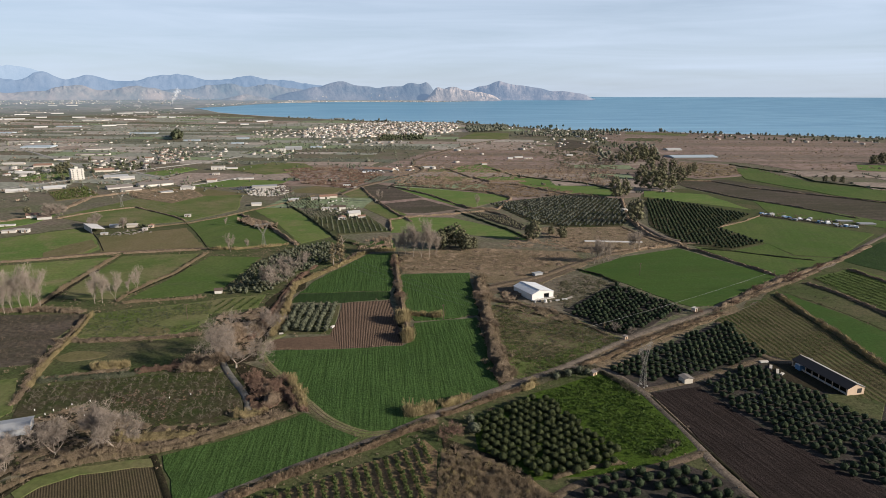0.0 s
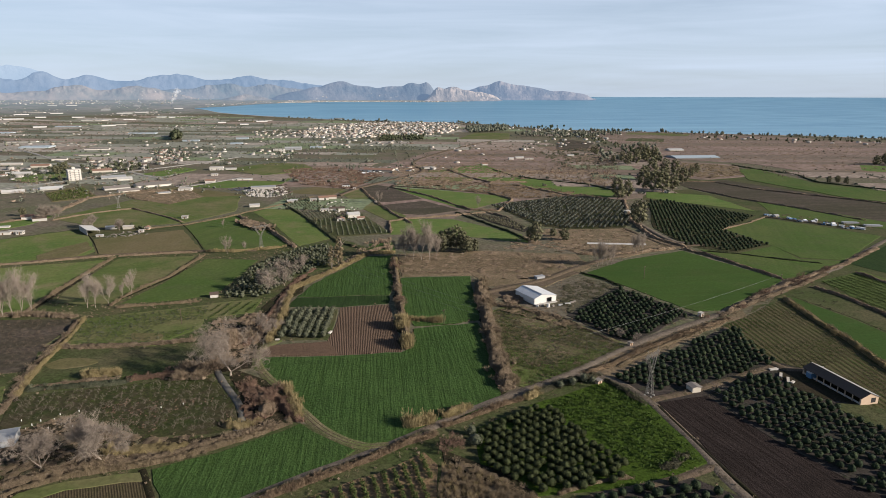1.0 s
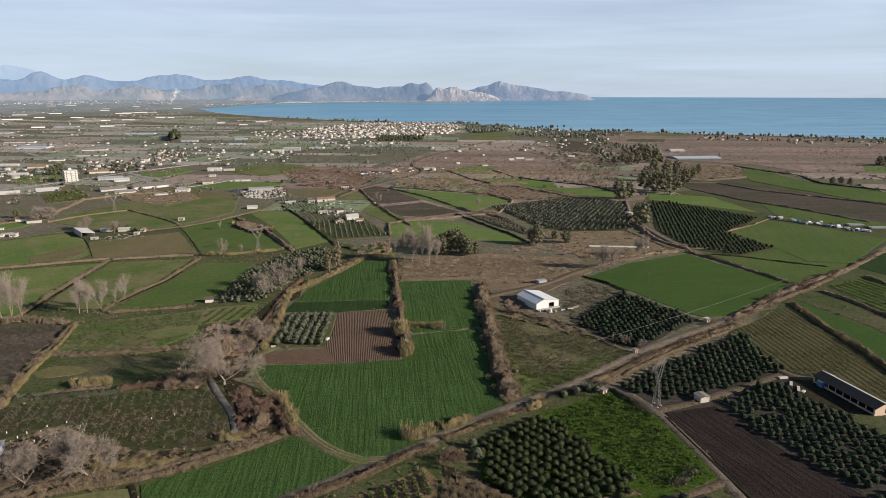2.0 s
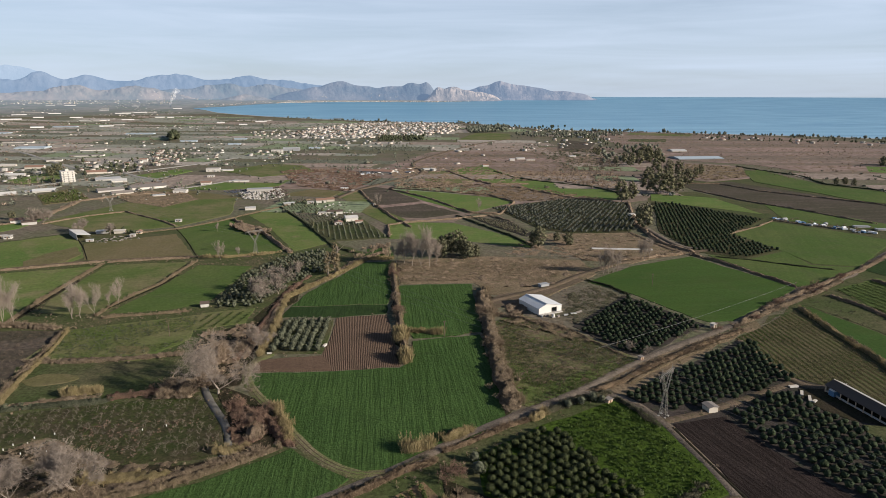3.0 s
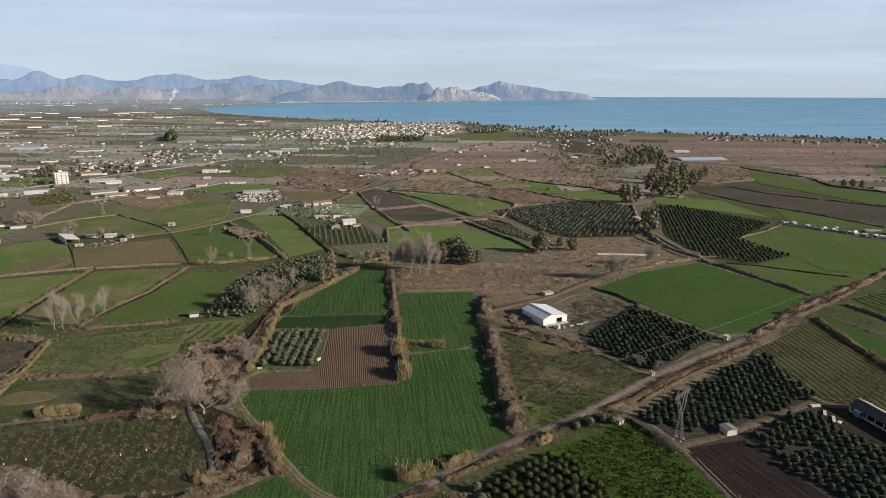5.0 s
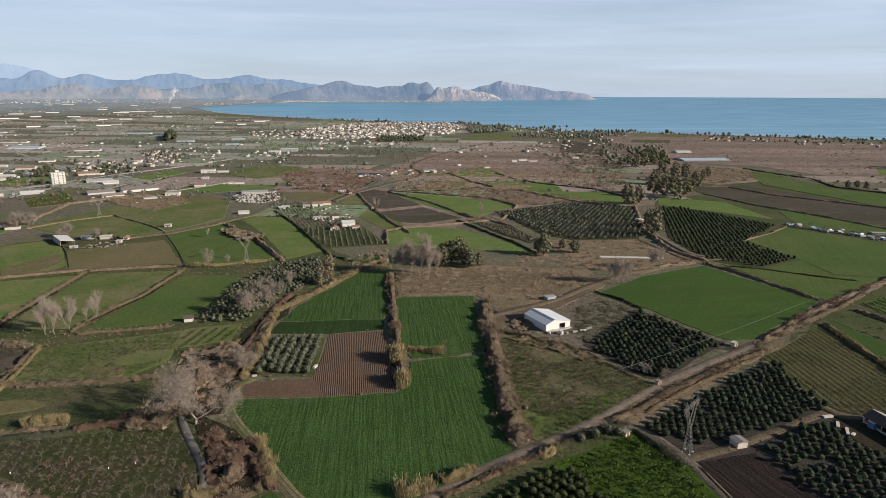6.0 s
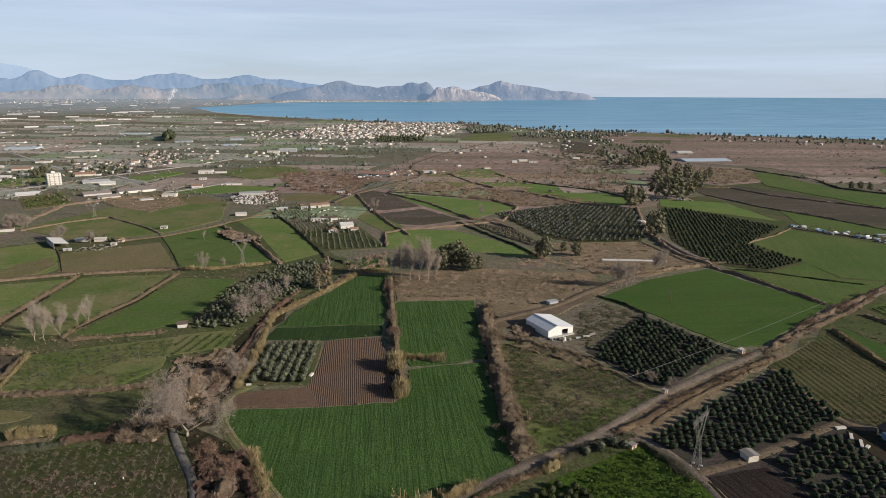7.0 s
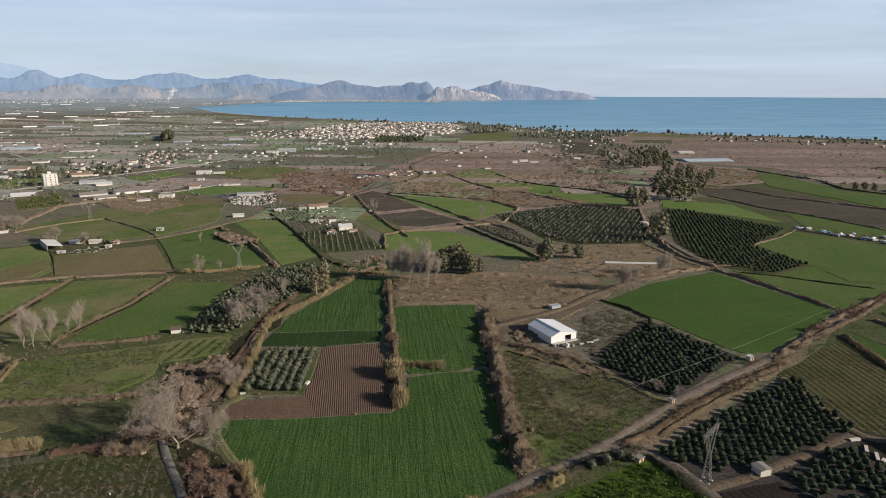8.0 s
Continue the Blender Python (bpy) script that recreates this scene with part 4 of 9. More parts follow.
    ob.matrix_basis = pose(x, y, ground_z(x, y))
    return tagged(ob, label, category, group)


def hang(name, me, parent, label=""):
    ob = new(name, me)
    ob.parent = parent
    return tagged(ob, label) if label else ob


def bare_tree(seed, height, trunk, spread, radius, levels, forks, upright, bark, twig, haze=500, haze_size=0.5, first=0.0, wander=0.25, thinnest=0.035):
    """Meshes of a leafless tree: trunk with main limbs, and the fine twigs."""
    rng = np.random.default_rng(seed)
    thick, thin = limbs(rng, height, trunk, spread, radius, levels, forks, upright, wander=wander, first=first)
    lean = sum((s[1] for s in thin), Vector()) / len(thin)
    lean = Vector((lean.x / lean.z, lean.y / lean.z, 0))
    thick, thin = [[(a - lean * a.z, b - lean * b.z, r0, r1) for a, b, r0, r1 in k] for k in (thick, thin)]
    tv, tq = tubes(thick, 5)
    nv, nq = tubes([(a, b, max(r0, thinnest), max(r1, thinnest * 0.8)) for a, b, r0, r1 in thin], 3)
    ends = np.array([tuple(s[1]) for s in thin])
    k = haze
    c = ends[rng.integers(0, len(ends), k)] + rng.normal(size=(k, 3)) * height * 0.022
    d = rng.normal(size=(k, 3)) + np.array([0, 0, 0.9 * upright + 0.3])
    d = d / np.linalg.norm(d, axis=1)[:, None] * (haze_size * rng.uniform(0.6, 1.6, k))[:, None] * 1.6
    s = np.cross(d, rng.normal(size=(k, 3)))
    s = s / np.linalg.norm(s, axis=1)[:, None] * 0.04
    hv = np.stack([c - s, c + s, c + d + s * 0.4, c + d - s * 0.4], 1).reshape(-1, 3)
    hq = np.arange(4 * k).reshape(-1, 4)
    v, q = np.concatenate([nv, hv]), np.concatenate([nq, hq + len(nv)])
    return quick_mesh("trunk", tv, tq, bark), quick_mesh("twigs", v, q, twig)


def plant(name, meshes, x, y, label, category="tree", turn=0.0, size=1.0, group=""):
    """A tree with its parts, stood on the ground."""
    t = root_of(name, x, y, label, category, group)
    t.matrix_basis = pose(x, y, ground_z(x, y) - 0.05, 0, 0, turn) @ Matrix.Scale(size, 4)
    for part_name, me in zip(("trunk", "crown"), meshes):
        hang(part_name, me, t)
    return t


def evergreen(seed, height, width, n, leaf, size, bark, lumps=9, base=0.3):
    rng = np.random.default_rng(seed)
    thick, thin = limbs(rng, height * 0.9, 0.42, 0.5, height * 0.022, 2, 3, 0.7)
    tv, tq = tubes(thick + thin, 5)
    ls = []
    for i in range(lumps):
        f = (i + 0.5) / lumps
        z = height * (base + (0.93 - base) * f)
        r = width * 0.5 * math.sin(math.pi * (0.22 + 0.7 * f)) ** 0.8
        a = i * 2.4 + rng.uniform(-0.5, 0.5)
        k = rng.uniform(0.2, 0.44) * r + width * 0.045
        ls.append((math.cos(a) * r * rng.uniform(0.35, 0.85), math.sin(a) * r * rng.uniform(0.35, 0.85), z, k * 1.15, k * 1.15, k * rng.uniform(0.7, 1.0)))
    v, q = leaf_cloud(rng, n, ls, size)
    for x, y, z, rx, _, rz in ls:
        dv, dq = rough_dome(rng, rx * 0.62, 0, rz * 0.62, 6, 3, 0.6, 1.2)
        q = np.concatenate([q, dq + len(v)])
        v = np.concatenate([v, dv + np.array([x, y, z])])
    return quick_mesh("trunk", tv, tq, bark), quick_mesh("crown", v, q, leaf)


def bush_shape(seed, n, r, h, size):
    rng = np.random.default_rng(seed)
    ls = [(0, 0, h * 0.5, r * 0.75, r * 0.75, h * 0.5)]
    ls += [(rng.uniform(-0.5, 0.5) * r, rng.uniform(-0.5, 0.5) * r, h * rng.uniform(0.35, 0.75), r * 0.45, r * 0.45, h * 0.32) for _ in range(4)]
    v, q = leaf_cloud(rng, n, ls, size)
    v[:, 2] = np.maximum(v[:, 2], 0.02)
    return v, q


def rough_dome(rng, r, z, h, seg, ring, lo, hi):
    """A closed lump with an uneven skin: the dense middle of a plant."""
    v = []
    for i in range(ring + 1):
        for j in range(seg):
            e, a, k = math.pi * (0.04 + 0.92 * i / ring), 2 * math.pi * (j + 0.5 * (i % 2)) / seg, rng.uniform(lo, hi)
            v.append((math.cos(a) * math.sin(e) * r * k, math.sin(a) * math.sin(e) * r * k, z - math.cos(e) * h * k))
    q = [(i * seg + j, i * seg + (j + 1) % seg, (i + 1) * seg + (j + 1) % seg, (i + 1) * seg + j) for i in range(ring) for j in range(seg)]
    return np.array(v), np.array(q)


def brush_shape(seed, n, r, h, width):
    """A leafless thicket: thin stems fanning out of a dense middle."""
    rng = np.random.default_rng(seed)
    dv, dq = rough_dome(rng, r * 0.62, h * 0.24, h * 0.24, 5, 2, 0.6, 1.2)
    a, f = rng.uniform(0, 6.283, n), rng.uniform(0, 1, n)
    base = np.stack([np.cos(a) * r * 0.6 * f, np.sin(a) * r * 0.6 * f, rng.uniform(0.0, 0.45, n) * h], 1)
    out = np.stack([np.cos(a) * f * 0.9, np.sin(a) * f * 0.9, rng.uniform(0.45, 1.1, n)], 1) + rng.normal(size=(n, 3)) * 0.22
    tip = base + out * h * 0.62
    s = np.cross(out, rng.normal(size=(n, 3)))
    s = s / np.linalg.norm(s, axis=1)[:, None] * (width * rng.uniform(0.6, 1.5, n))[:, None]
    bv = np.stack([base - s * 0.4, tip + s, tip - s], 1).reshape(-1, 3)
    dq = np.concatenate([dq[:, :3], dq[:, [0, 2, 3]]])
    v, q = np.concatenate([dv, bv]), np.concatenate([dq, np.arange(3 * n).reshape(-1, 3) + len(dv)])
    v[:, 2] = np.maximum(v[:, 2], 0.02)
    return v, q


def strew(name, shapes, places, material, label, category, seed=0, smin=0.7, smax=1.3, squash=0.25):
    """Many plants of one kind that nobody would count, as one mesh."""
    rng = np.random.default_rng(seed)
    places = np.asarray(places, float)
    if not len(places):
        return None
    which = rng.integers(0, len(shapes), len(places))
    vs, qs, o = [], [], 0
    for i, (v, q) in enumerate(shapes):
        p = places[which == i]
        m = len(p)
        if not m:
            continue
        a, s = rng.uniform(0, 6.283, m), rng.uniform(smin, smax, m)
        if p.shape[1] > 2:
            s = s * p[:, 2]
        ca, sa = (np.cos(a) * s)[:, None], (np.sin(a) * s)[:, None]
        x = v[None, :, 0] * ca - v[None, :, 1] * sa + p[:, :1]
        y = v[None, :, 0] * sa + v[None, :, 1] * ca + p[:, 1:2]
        g = np.array([ground_z(*k[:2]) for k in p])
        s = s * np.array([far_scale(*k[:2]) for k in p])
        z = v[None, :, 2] * (s * rng.uniform(1 - squash, 1 + squash, m))[:, None] + g[:, None]
        vs.append(np.stack([x, y, z], 2).reshape(-1, 3))
        qs.append((q[None] + (np.arange(m) * len(v))[:, None, None]).reshape(-1, q.shape[1]) + o)
        o += m * len(v)
    return tagged(new(name, quick_mesh(name, np.concatenate(vs), np.concatenate(qs), material)), label, category, kind="stuff")


def along(pts, width, per_metre, rng, gap=0.0, size=1.0):
    """Places spread along a line, with gaps and uneven width."""
    out = []
    for (x0, y0), (x1, y1) in zip(pts, pts[1:]):
        k = math.hypot(x1 - x0, y1 - y0)
        nx, ny = -(y1 - y0) / (k or 1), (x1 - x0) / (k or 1)
        for _ in range(int(k * per_metre)):
            f, w = rng.uniform(), rng.normal() * width * 0.3
            x, y = x0 + (x1 - x0) * f + nx * w, y0 + (y1 - y0) * f + ny * w
            if noise.noise((x * 0.07, y * 0.07, 2.0)) * 0.5 + 0.5 >= gap:
                out.append((x, y, size * (0.85 + 0.5 * noise.noise((x * 0.06, y * 0.06, 5.0)))))
    return out


def inside(x, y, pts):
    c, j = False, len(pts) - 1
    for i in range(len(pts)):
        (xi, yi), (xj, yj) = pts[i], pts[j]
        if (yi > y) != (yj > y) and x < (xj - xi) * (y - yi) / (yj - yi) + xi:
            c = not c
        j = i
    return c


def over(pts, per_are, rng, gap=0.0, size=1.0, clump=0.04):
    """Places spread over a plot, thicker in some spots than in others."""
    xs, ys = [p[0] for p in pts], [p[1] for p in pts]
    out = []
    for _ in range(int((max(xs) - min(xs)) * (max(ys) - min(ys)) / 100 * per_are)):
        x, y = rng.uniform(min(xs), max(xs)), rng.uniform(min(ys), max(ys))
        if inside(x, y, pts) and noise.noise((x * clump, y * clump, 8.0)) * 0.5 + 0.5 >= gap:
            out.append((x, y, size))
    return out


def rows_in(pts, du, dv, rng, edge=0, miss=0.04, margin=0.0, wobble=0.35, turn=0.0, heading=None):
    """Planting places of an orchard: rows parallel to one of its edges."""
    (x0, y0), (x1, y1) = pts[edge], pts[(edge + 1) % len(pts)]
    a = math.atan2(y1 - y0, x1 - x0) + radians(turn)
    if heading is not None:
        a = radians(heading)
    ca, sa = math.cos(a), math.sin(a)
    uv = [((x - x0) * ca + (y - y0) * sa, -(x - x0) * sa + (y - y0) * ca) for x, y in pts]
    us, vs = [p[0] for p in uv], [p[1] for p in uv]
    out = []
    for i in range(int((max(us) - min(us)) / du) + 1):
        for j in range(int((max(vs) - min(vs)) / dv) + 1):
            u, v = min(us) + (i + 0.5) * du + rng.normal() * wobble, min(vs) + (j + 0.5) * dv + rng.normal() * wobble
            if inside(u, v, uv) and rng.uniform() > miss:
                out.append((x0 + u * ca - v * sa, y0 + u * sa + v * ca))
    return out


rng = np.random.default_rng(5)
SCRUBBY = foliage("marsh_scrub", (0.15, 0.112, 0.083), (0.29, 0.22, 0.165), (0.20, 0.152, 0.115))
THICKET = foliage("tan_thicket", (0.165, 0.123, 0.086), (0.38, 0.29, 0.205), (0.26, 0.196, 0.14))
BUSH = [brush_shape(i, 96, 1.3, 1.8, 0.034) for i in range(4)]
LEAFY = [bush_shape(10 + i, 56, 1.2, 1.9, 0.3) for i in range(4)]
BUSH_FAR = [brush_shape(20 + i, 40, 1.3, 1.5, 0.07) for i in range(4)]
BUSH_DISTANT = [bush_shape(26 + i, 9, 1.6, 2.0, 0.9) for i in range(4)]
REED = [blades(np.random.default_rng(30 + i), 80, 1.1, 2.5, 0.2, 0.017) for i in range(3)]
REED_THIN = [blades(np.random.default_rng(36 + i), 40, 1.1, 2.5, 0.26, 0.02) for i in range(3)]
REED_FAR = [blades(np.random.default_rng(40 + i), 34, 1.8, 1.9, 0.3, 0.11) for i in range(3)]
TUFT = [blades(np.random.default_rng(50 + i), 18, 0.6, 0.55, 0.6, 0.08) for i in range(3)]
SHRUBLET = [bush_shape(60 + i, 20, 0.6, 0.8, 0.17) for i in range(3)]

HEDGES = [
    # line, width, plants per metre, size, gap, shapes, leaf, label
    ([(29.9, 376.3), (29.8, 327.6), (29.3, 285.4), (29.5, 255.0), (31.5, 233.5)], 7.0, 4.2, 2.0, 0.0, BUSH, BRAMBLE, "tall dry brown bramble hedge along the wheat"),
    ([(33.1, 388.9), (31.4, 313.7), (31.4, 267.7), (33.5, 236.7)], 4, 3.0, 1.15, 0.05, REED, DRY_GRASS, "pale dry reeds along a hedge"),
    ([(-27.4, 446.4), (-22.8, 390.1), (-18.4, 343.5), (-15.3, 316.5), (-11.7, 282.6)], 3.4, 2.4, 1.5, 0.0, BUSH, BRAMBLE, "brown hedge between two green fields"),
    ([(-26.1, 446.3), (-21.7, 390.0), (-17.4, 343.4), (-14.0, 314.7), (-10.5, 281.1)], 2.2, 1.6, 0.8, 0.1, REED, STRAW, "pale dry reeds along a field edge"),
    ([(-14.1, 316.5), (-4.2, 314.5), (5.6, 311.7)], 3.2, 5.0, 1.0, 0.0, REED, STRAW, "low strip of pale dry reeds between fields"),
    ([(-27.3, 460.2), (-46.7, 458.8), (-61.2, 421.7), (-75.8, 391.1), (-84.7, 371.4), (-83.5, 344.8), (-79.3, 316.0), (-79.5, 286.0)], 3.0, 4.5, 1.0, 0.0, REED, STRAW, "pale reeds along a curving field edge"),
    ([(-33.0, 482.5), (-53.0, 457.2), (-67.4, 410.1), (-80.4, 386.1), (-87.2, 366.8), (-85.2, 334.8), (-85.1, 305.9), (-86.0, 284.1)], 4.5, 2.8, 0.85, 0.0, BUSH, THICKET, "brown scrub along a dry stream"),
    ([(-80.7, 419.1), (-88.0, 378.7), (-88.4, 334.8), (-88.3, 303.5), (-89.2, 280.6)], 4.5, 2.2, 0.75, 0.35, BUSH, RED_SCRUB, "reddish brown leafless scrub"),
    ([(-133.1, 161.1), (-126.2, 171.8), (-114.1, 179.0), (-92.6, 184.5), (-82.7, 188.5), (-73.1, 194.9), (-61.3, 203.2), (-51.4, 210.5)], 3, 2.6, 0.8, 0.05, REED, DRY_GRASS, "dry grass along a ditch"),
    ([(-133.8, 172.5), (-116.3, 183.0), (-93.7, 187.3), (-74.1, 197.9), (-56.3, 208.5)], 5, 2.2, 1.2, 0.1, BUSH, BRAMBLE, "brown scrub along a ditch"),
    ([(-111.3, 192.0), (-99.8, 192.4), (-86.4, 193.3), (-81.8, 196.9)], 6, 1.6, 1.0, 0.35, REED, STRAW, "thick stand of straw-coloured reeds"),
    ([(-76.5, 208.9), (-68.7, 207.5), (-63.5, 211.6)], 5, 1.4, 0.9, 0.2, REED, STRAW, "straw-coloured reeds by the lane"),
    ([(-78.1, 241.1), (-69.0, 233.5), (-61.1, 229.3), (-54.2, 218.6), (-48.2, 210.5)], 5, 2.0, 1.2, 0.1, BUSH, RED_SCRUB, "reddish bushes beside the lane"),
    ([(-60.3, 238.6), (-53.6, 224.2), (-48.7, 213.1)], 3, 4.0, 1.2, 0.0, REED, STRAW, "pale reeds at the bend of a track"),
    ([(-84.6, 273.5), (-77.1, 257.2), (-63.2, 238.6), (-56.4, 229.2)], 1.6, 3.0, 0.5, 0.0, TUFT, GREENERY, "green grass along a track"),
    ([(-61.3, 157.5), (-44.0, 170.1), (-31.0, 179.2), (-20.4, 185.8), (-9.1, 195.4), (2.0, 201.1)], 2.6, 12.0, 0.7, 0.0, REED_THIN, RUSSET, "dense russet grass bank along the road"),
    ([(-63.7, 159.7), (-44.6, 173.1), (-22.5, 187.6), (-1.1, 204.4)], 1.6, 3.0, 0.5, 0.1, BUSH, GREY_SCRUB, "grey-green grass along the road verge"),
    ([(3.1, 206.0), (14.1, 212.7), (26.0, 221.6), (38.3, 228.2)], 2.4, 11.0, 0.65, 0.0, REED_THIN, RUSSET, "russet grass bank along the road"),
    ([(41.1, 231.2), (57.4, 241.6), (72.6, 248.2)], 4, 2.6, 1.0, 0.0, BUSH, GREY_SCRUB, "grey-green scrub along the road"),
    ([(-9.6, 207.5), (-4.3, 207.4), (1.1, 210.3)], 3.5, 4.4, 1.55, 0.0, REED, STRAW, "tall straw-coloured reeds beside the road"),
    ([(4.3, 212.9), (8.8, 215.9), (14.2, 220.5)], 3.5, 4.8, 1.7, 0.0, REED, STRAW, "tall straw-coloured reeds beside the road"),
    ([(36.5, 226.8), (43.5, 232.2)], 4, 4.0, 1.5, 0.0, REED, STRAW, "tall straw-coloured reeds beside the road"),
    ([(66.2, 249.2), (80.0, 258.0), (97.6, 272.8), (127.3, 294.0), (149.2, 307.8), (158.5, 314.5)], 4.4, 8.0, 0.6, 0.0, REED_THIN, RUSSET, "russet grass bank along a grove"),
    ([(81.4, 255.6), (99.0, 270.2), (128.8, 291.8), (152.2, 307.0)], 2.4, 3.0, 0.4, 0.2, REED, DRY_GRASS, "dry grass along the road"),
    ([(156.0, 318.4), (191.2, 345.5), (230.4, 372.2), (266.0, 400.4)], 5, 2.0, 0.75, 0.1, BUSH, BRAMBLE, "brown leafless bushes beside the road"),
    ([(163.1, 324.8), (201.4, 358.5), (244.2, 389.8), (290.7, 420.5), (347.8, 467.0)], 5, 1.4, 0.9, 0.15, BUSH, THICKET, "grey bushes beside the road"),
    ([(73.1, 243.6), (78.8, 231.5), (83.2, 219.5)], 2.0, 3.0, 0.8, 0.1, BUSH, GREY_SCRUB, "grey bushes along a track"),
    ([(86.8, 213.9), (89.7, 198.5), (92.3, 180.7), (95.1, 166.3), (97.1, 156.4)], 1.4, 3.5, 0.5, 0.1, TUFT, GREENERY, "weeds along a tilled field"),
    ([(73.5, 178.5), (80.0, 182.0), (86.5, 188.0)], 4, 2.4, 0.9, 0.0, BUSH, GREY_SCRUB, "grey scrub at the corner of a grassy plot"),
    ([(37.4, 166.3), (47.2, 171.0), (57.1, 174.0), (64.0, 174.6)], 2.2, 3.0, 0.5, 0.0, REED, DRY_GRASS, "dry grass berm along a track"),
    ([(35.2, 340.3), (50.5, 332.0), (70.1, 316.5)], 4, 2.4, 0.9, 0.1, BUSH, BRAMBLE, "brown scrub beside the shed"),
    ([(70.5, 318.3), (81.0, 297.5), (89.0, 281.9)], 1.6, 2.0, 0.6, 0.1, BUSH, BRAMBLE, "low scrub along a fence"),
    ([(100.3, 403.8), (111.4, 389.9), (119.3, 372.0)], 2.2, 2.6, 1.1, 0.0, BUSH_FAR, LEAF_DARK, "dark clipped hedge by a green field"),
    ([(194.9, 468.3), (206.6, 448.3), (215.1, 425.2), (223.4, 401.3), (228.5, 384.9)], 3, 1.6, 1.0, 0.0, BUSH_FAR, THICKET, "brown hedge along a ditch"),
    ([(209.6, 460.6), (231.8, 451.3), (257.1, 433.9), (279.5, 422.3)], 2.5, 1.4, 0.9, 0.0, BUSH_FAR, LEAF_DARK, "dark hedge along a ditch"),
    ([(207.0, 347.5), (205.3, 330.0), (204.3, 317.4), (203.2, 298.3), (202.1, 273.8), (199.5, 254.0), (198.0, 231.1)], 3, 2.2, 0.9, 0.0, REED, STRAW, "dry reeds along a ditch"),
    ([(208.0, 348.5), (205.8, 330.0), (205.3, 301.5), (201.2, 256.5), (197.3, 224.0)], 3, 1.8, 1.0, 0.0, BUSH, BRAMBLE, "brown hedge between fields"),
    ([(238.0, 369.6), (244.6, 348.7), (247.5, 323.1), (249.9, 292.4)], 3, 1.5, 1.0, 0.1, BUSH_FAR, THICKET, "brown hedge between fields"),
    ([(285.4, 400.0), (291.1, 370.9), (299.2, 347.6)], 3, 1.2, 1.0, 0.0, BUSH_FAR, THICKET, "brown hedge between fields"),
    ([(-321.2, 427.0), (-286.9, 435.5), (-239.4, 454.1), (-234.7, 457.4)], 2.5, 0.8, 0.8, 0.2, BUSH_FAR, THICKET, "low brown field edge"),
    ([(-232.7, 450.6), (-231.1, 413.5), (-229.1, 381.6), (-226.9, 356.2), (-222.6, 329.9), (-224.2, 322.6)], 2.6, 3.2, 0.75, 0.0, REED, DRY_GRASS, "pale dry hedge between green fields"),
    ([(-168.9, 457.8), (-171.2, 423.9), (-172.2, 401.1), (-178.4, 380.6), (-182.1, 357.5), (-182.4, 340.7)], 2.5, 2.6, 0.62, 0.0, REED, DRY_GRASS, "pale reed hedge between green fields"),
    ([(-178.2, 338.7), (-165.3, 342.4), (-147.2, 346.1), (-133.7, 350.0)], 3, 2.9, 0.62, 0.0, REED, DRY_GRASS, "pale reeds along a field edge"),
    ([(-231.8, 454.0), (-204.0, 460.3), (-175.7, 465.0)], 2, 1.2, 0.9, 0.0, BUSH_FAR, THICKET, "brown hedge between fields"),
    ([(-171.7, 468.5), (-150.0, 466.3), (-130.0, 473.1), (-114.3, 482.3)], 3, 1.6, 1.0, 0.0, REED_FAR, STRAW, "dry reeds between fields"),
    ([(-187.6, 320.0), (-181.3, 293.5), (-176.4, 266.8), (-171.7, 246.3), (-166.0, 231.5), (-162.5, 217.2)], 3, 2.2, 1.0, 0.0, BUSH, BRAMBLE, "brown scrub along a ditch"),
    ([(-185.5, 321.8), (-178.7, 295.0), (-173.8, 266.7), (-169.2, 246.3), (-164.4, 231.4)], 2, 2.0, 0.8, 0.1, REED, STRAW, "dry reeds along a ditch"),
    ([(-245.3, 326.7), (-218.3, 328.0), (-191.1, 323.7)], 6, 2.2, 1.2, 0.0, BUSH, BRAMBLE, "brown scrub under bare poplars"),
    ([(-147.4, 249.8), (-140.4, 251.4), (-133.5, 253.6)], 5, 7.0, 1.5, 0.0, REED, STRAW, "dense square stand of straw-coloured reeds"),
    ([(-166.3, 237.6), (-151.6, 240.5), (-131.6, 243.3), (-125.9, 246.5)], 4, 1.6, 1.0, 0.0, LEAFY, LEAF_OLIVE, "row of grey-green shrubs"),
    ([(-128.3, 246.6), (-115.5, 250.9), (-106.4, 253.0)], 5, 2.6, 1.1, 0.0, BUSH, RED_SCRUB, "reddish brown scrub beside a clearing"),
    ([(-107.7, 253.1), (-102.2, 255.3), (-94.9, 257.6)], 5, 3.2, 1.6, 0.0, BUSH, BRAMBLE, "tall brown scrub"),
    ([(-184.6, 283.2), (-161.1, 282.8), (-137.6, 285.2), (-114.6, 290.6)], 5, 1.6, 0.9, 0.1, BUSH, BRAMBLE, "brown brambles between plots"),
    ([(-163.5, 240.7), (-147.3, 245.8), (-131.8, 248.9)], 3, 1.6, 0.7, 0.2, BUSH, BRAMBLE, "brown brambles"),
    ([(-190, 611), (-167, 576), (-143.4, 545.4), (-114.2, 492.1), (-105.0, 476.4)], 4, 1.6, 1.4, 0.0, BUSH_FAR, THICKET, "brown hedge between green fields"),
    ([(-174, 577), (-157.5, 560.6), (-141.5, 550.2)], 12, 1.0, 1.2, 0.0, REED_FAR, THICKET, "brown reed thicket"),
    ([(-176, 582), (-158.8, 565.7), (-144.8, 555.3)], 12, 1.2, 1.3, 0.0, BUSH_FAR, RED_SCRUB, "red-brown scrub thicket"),
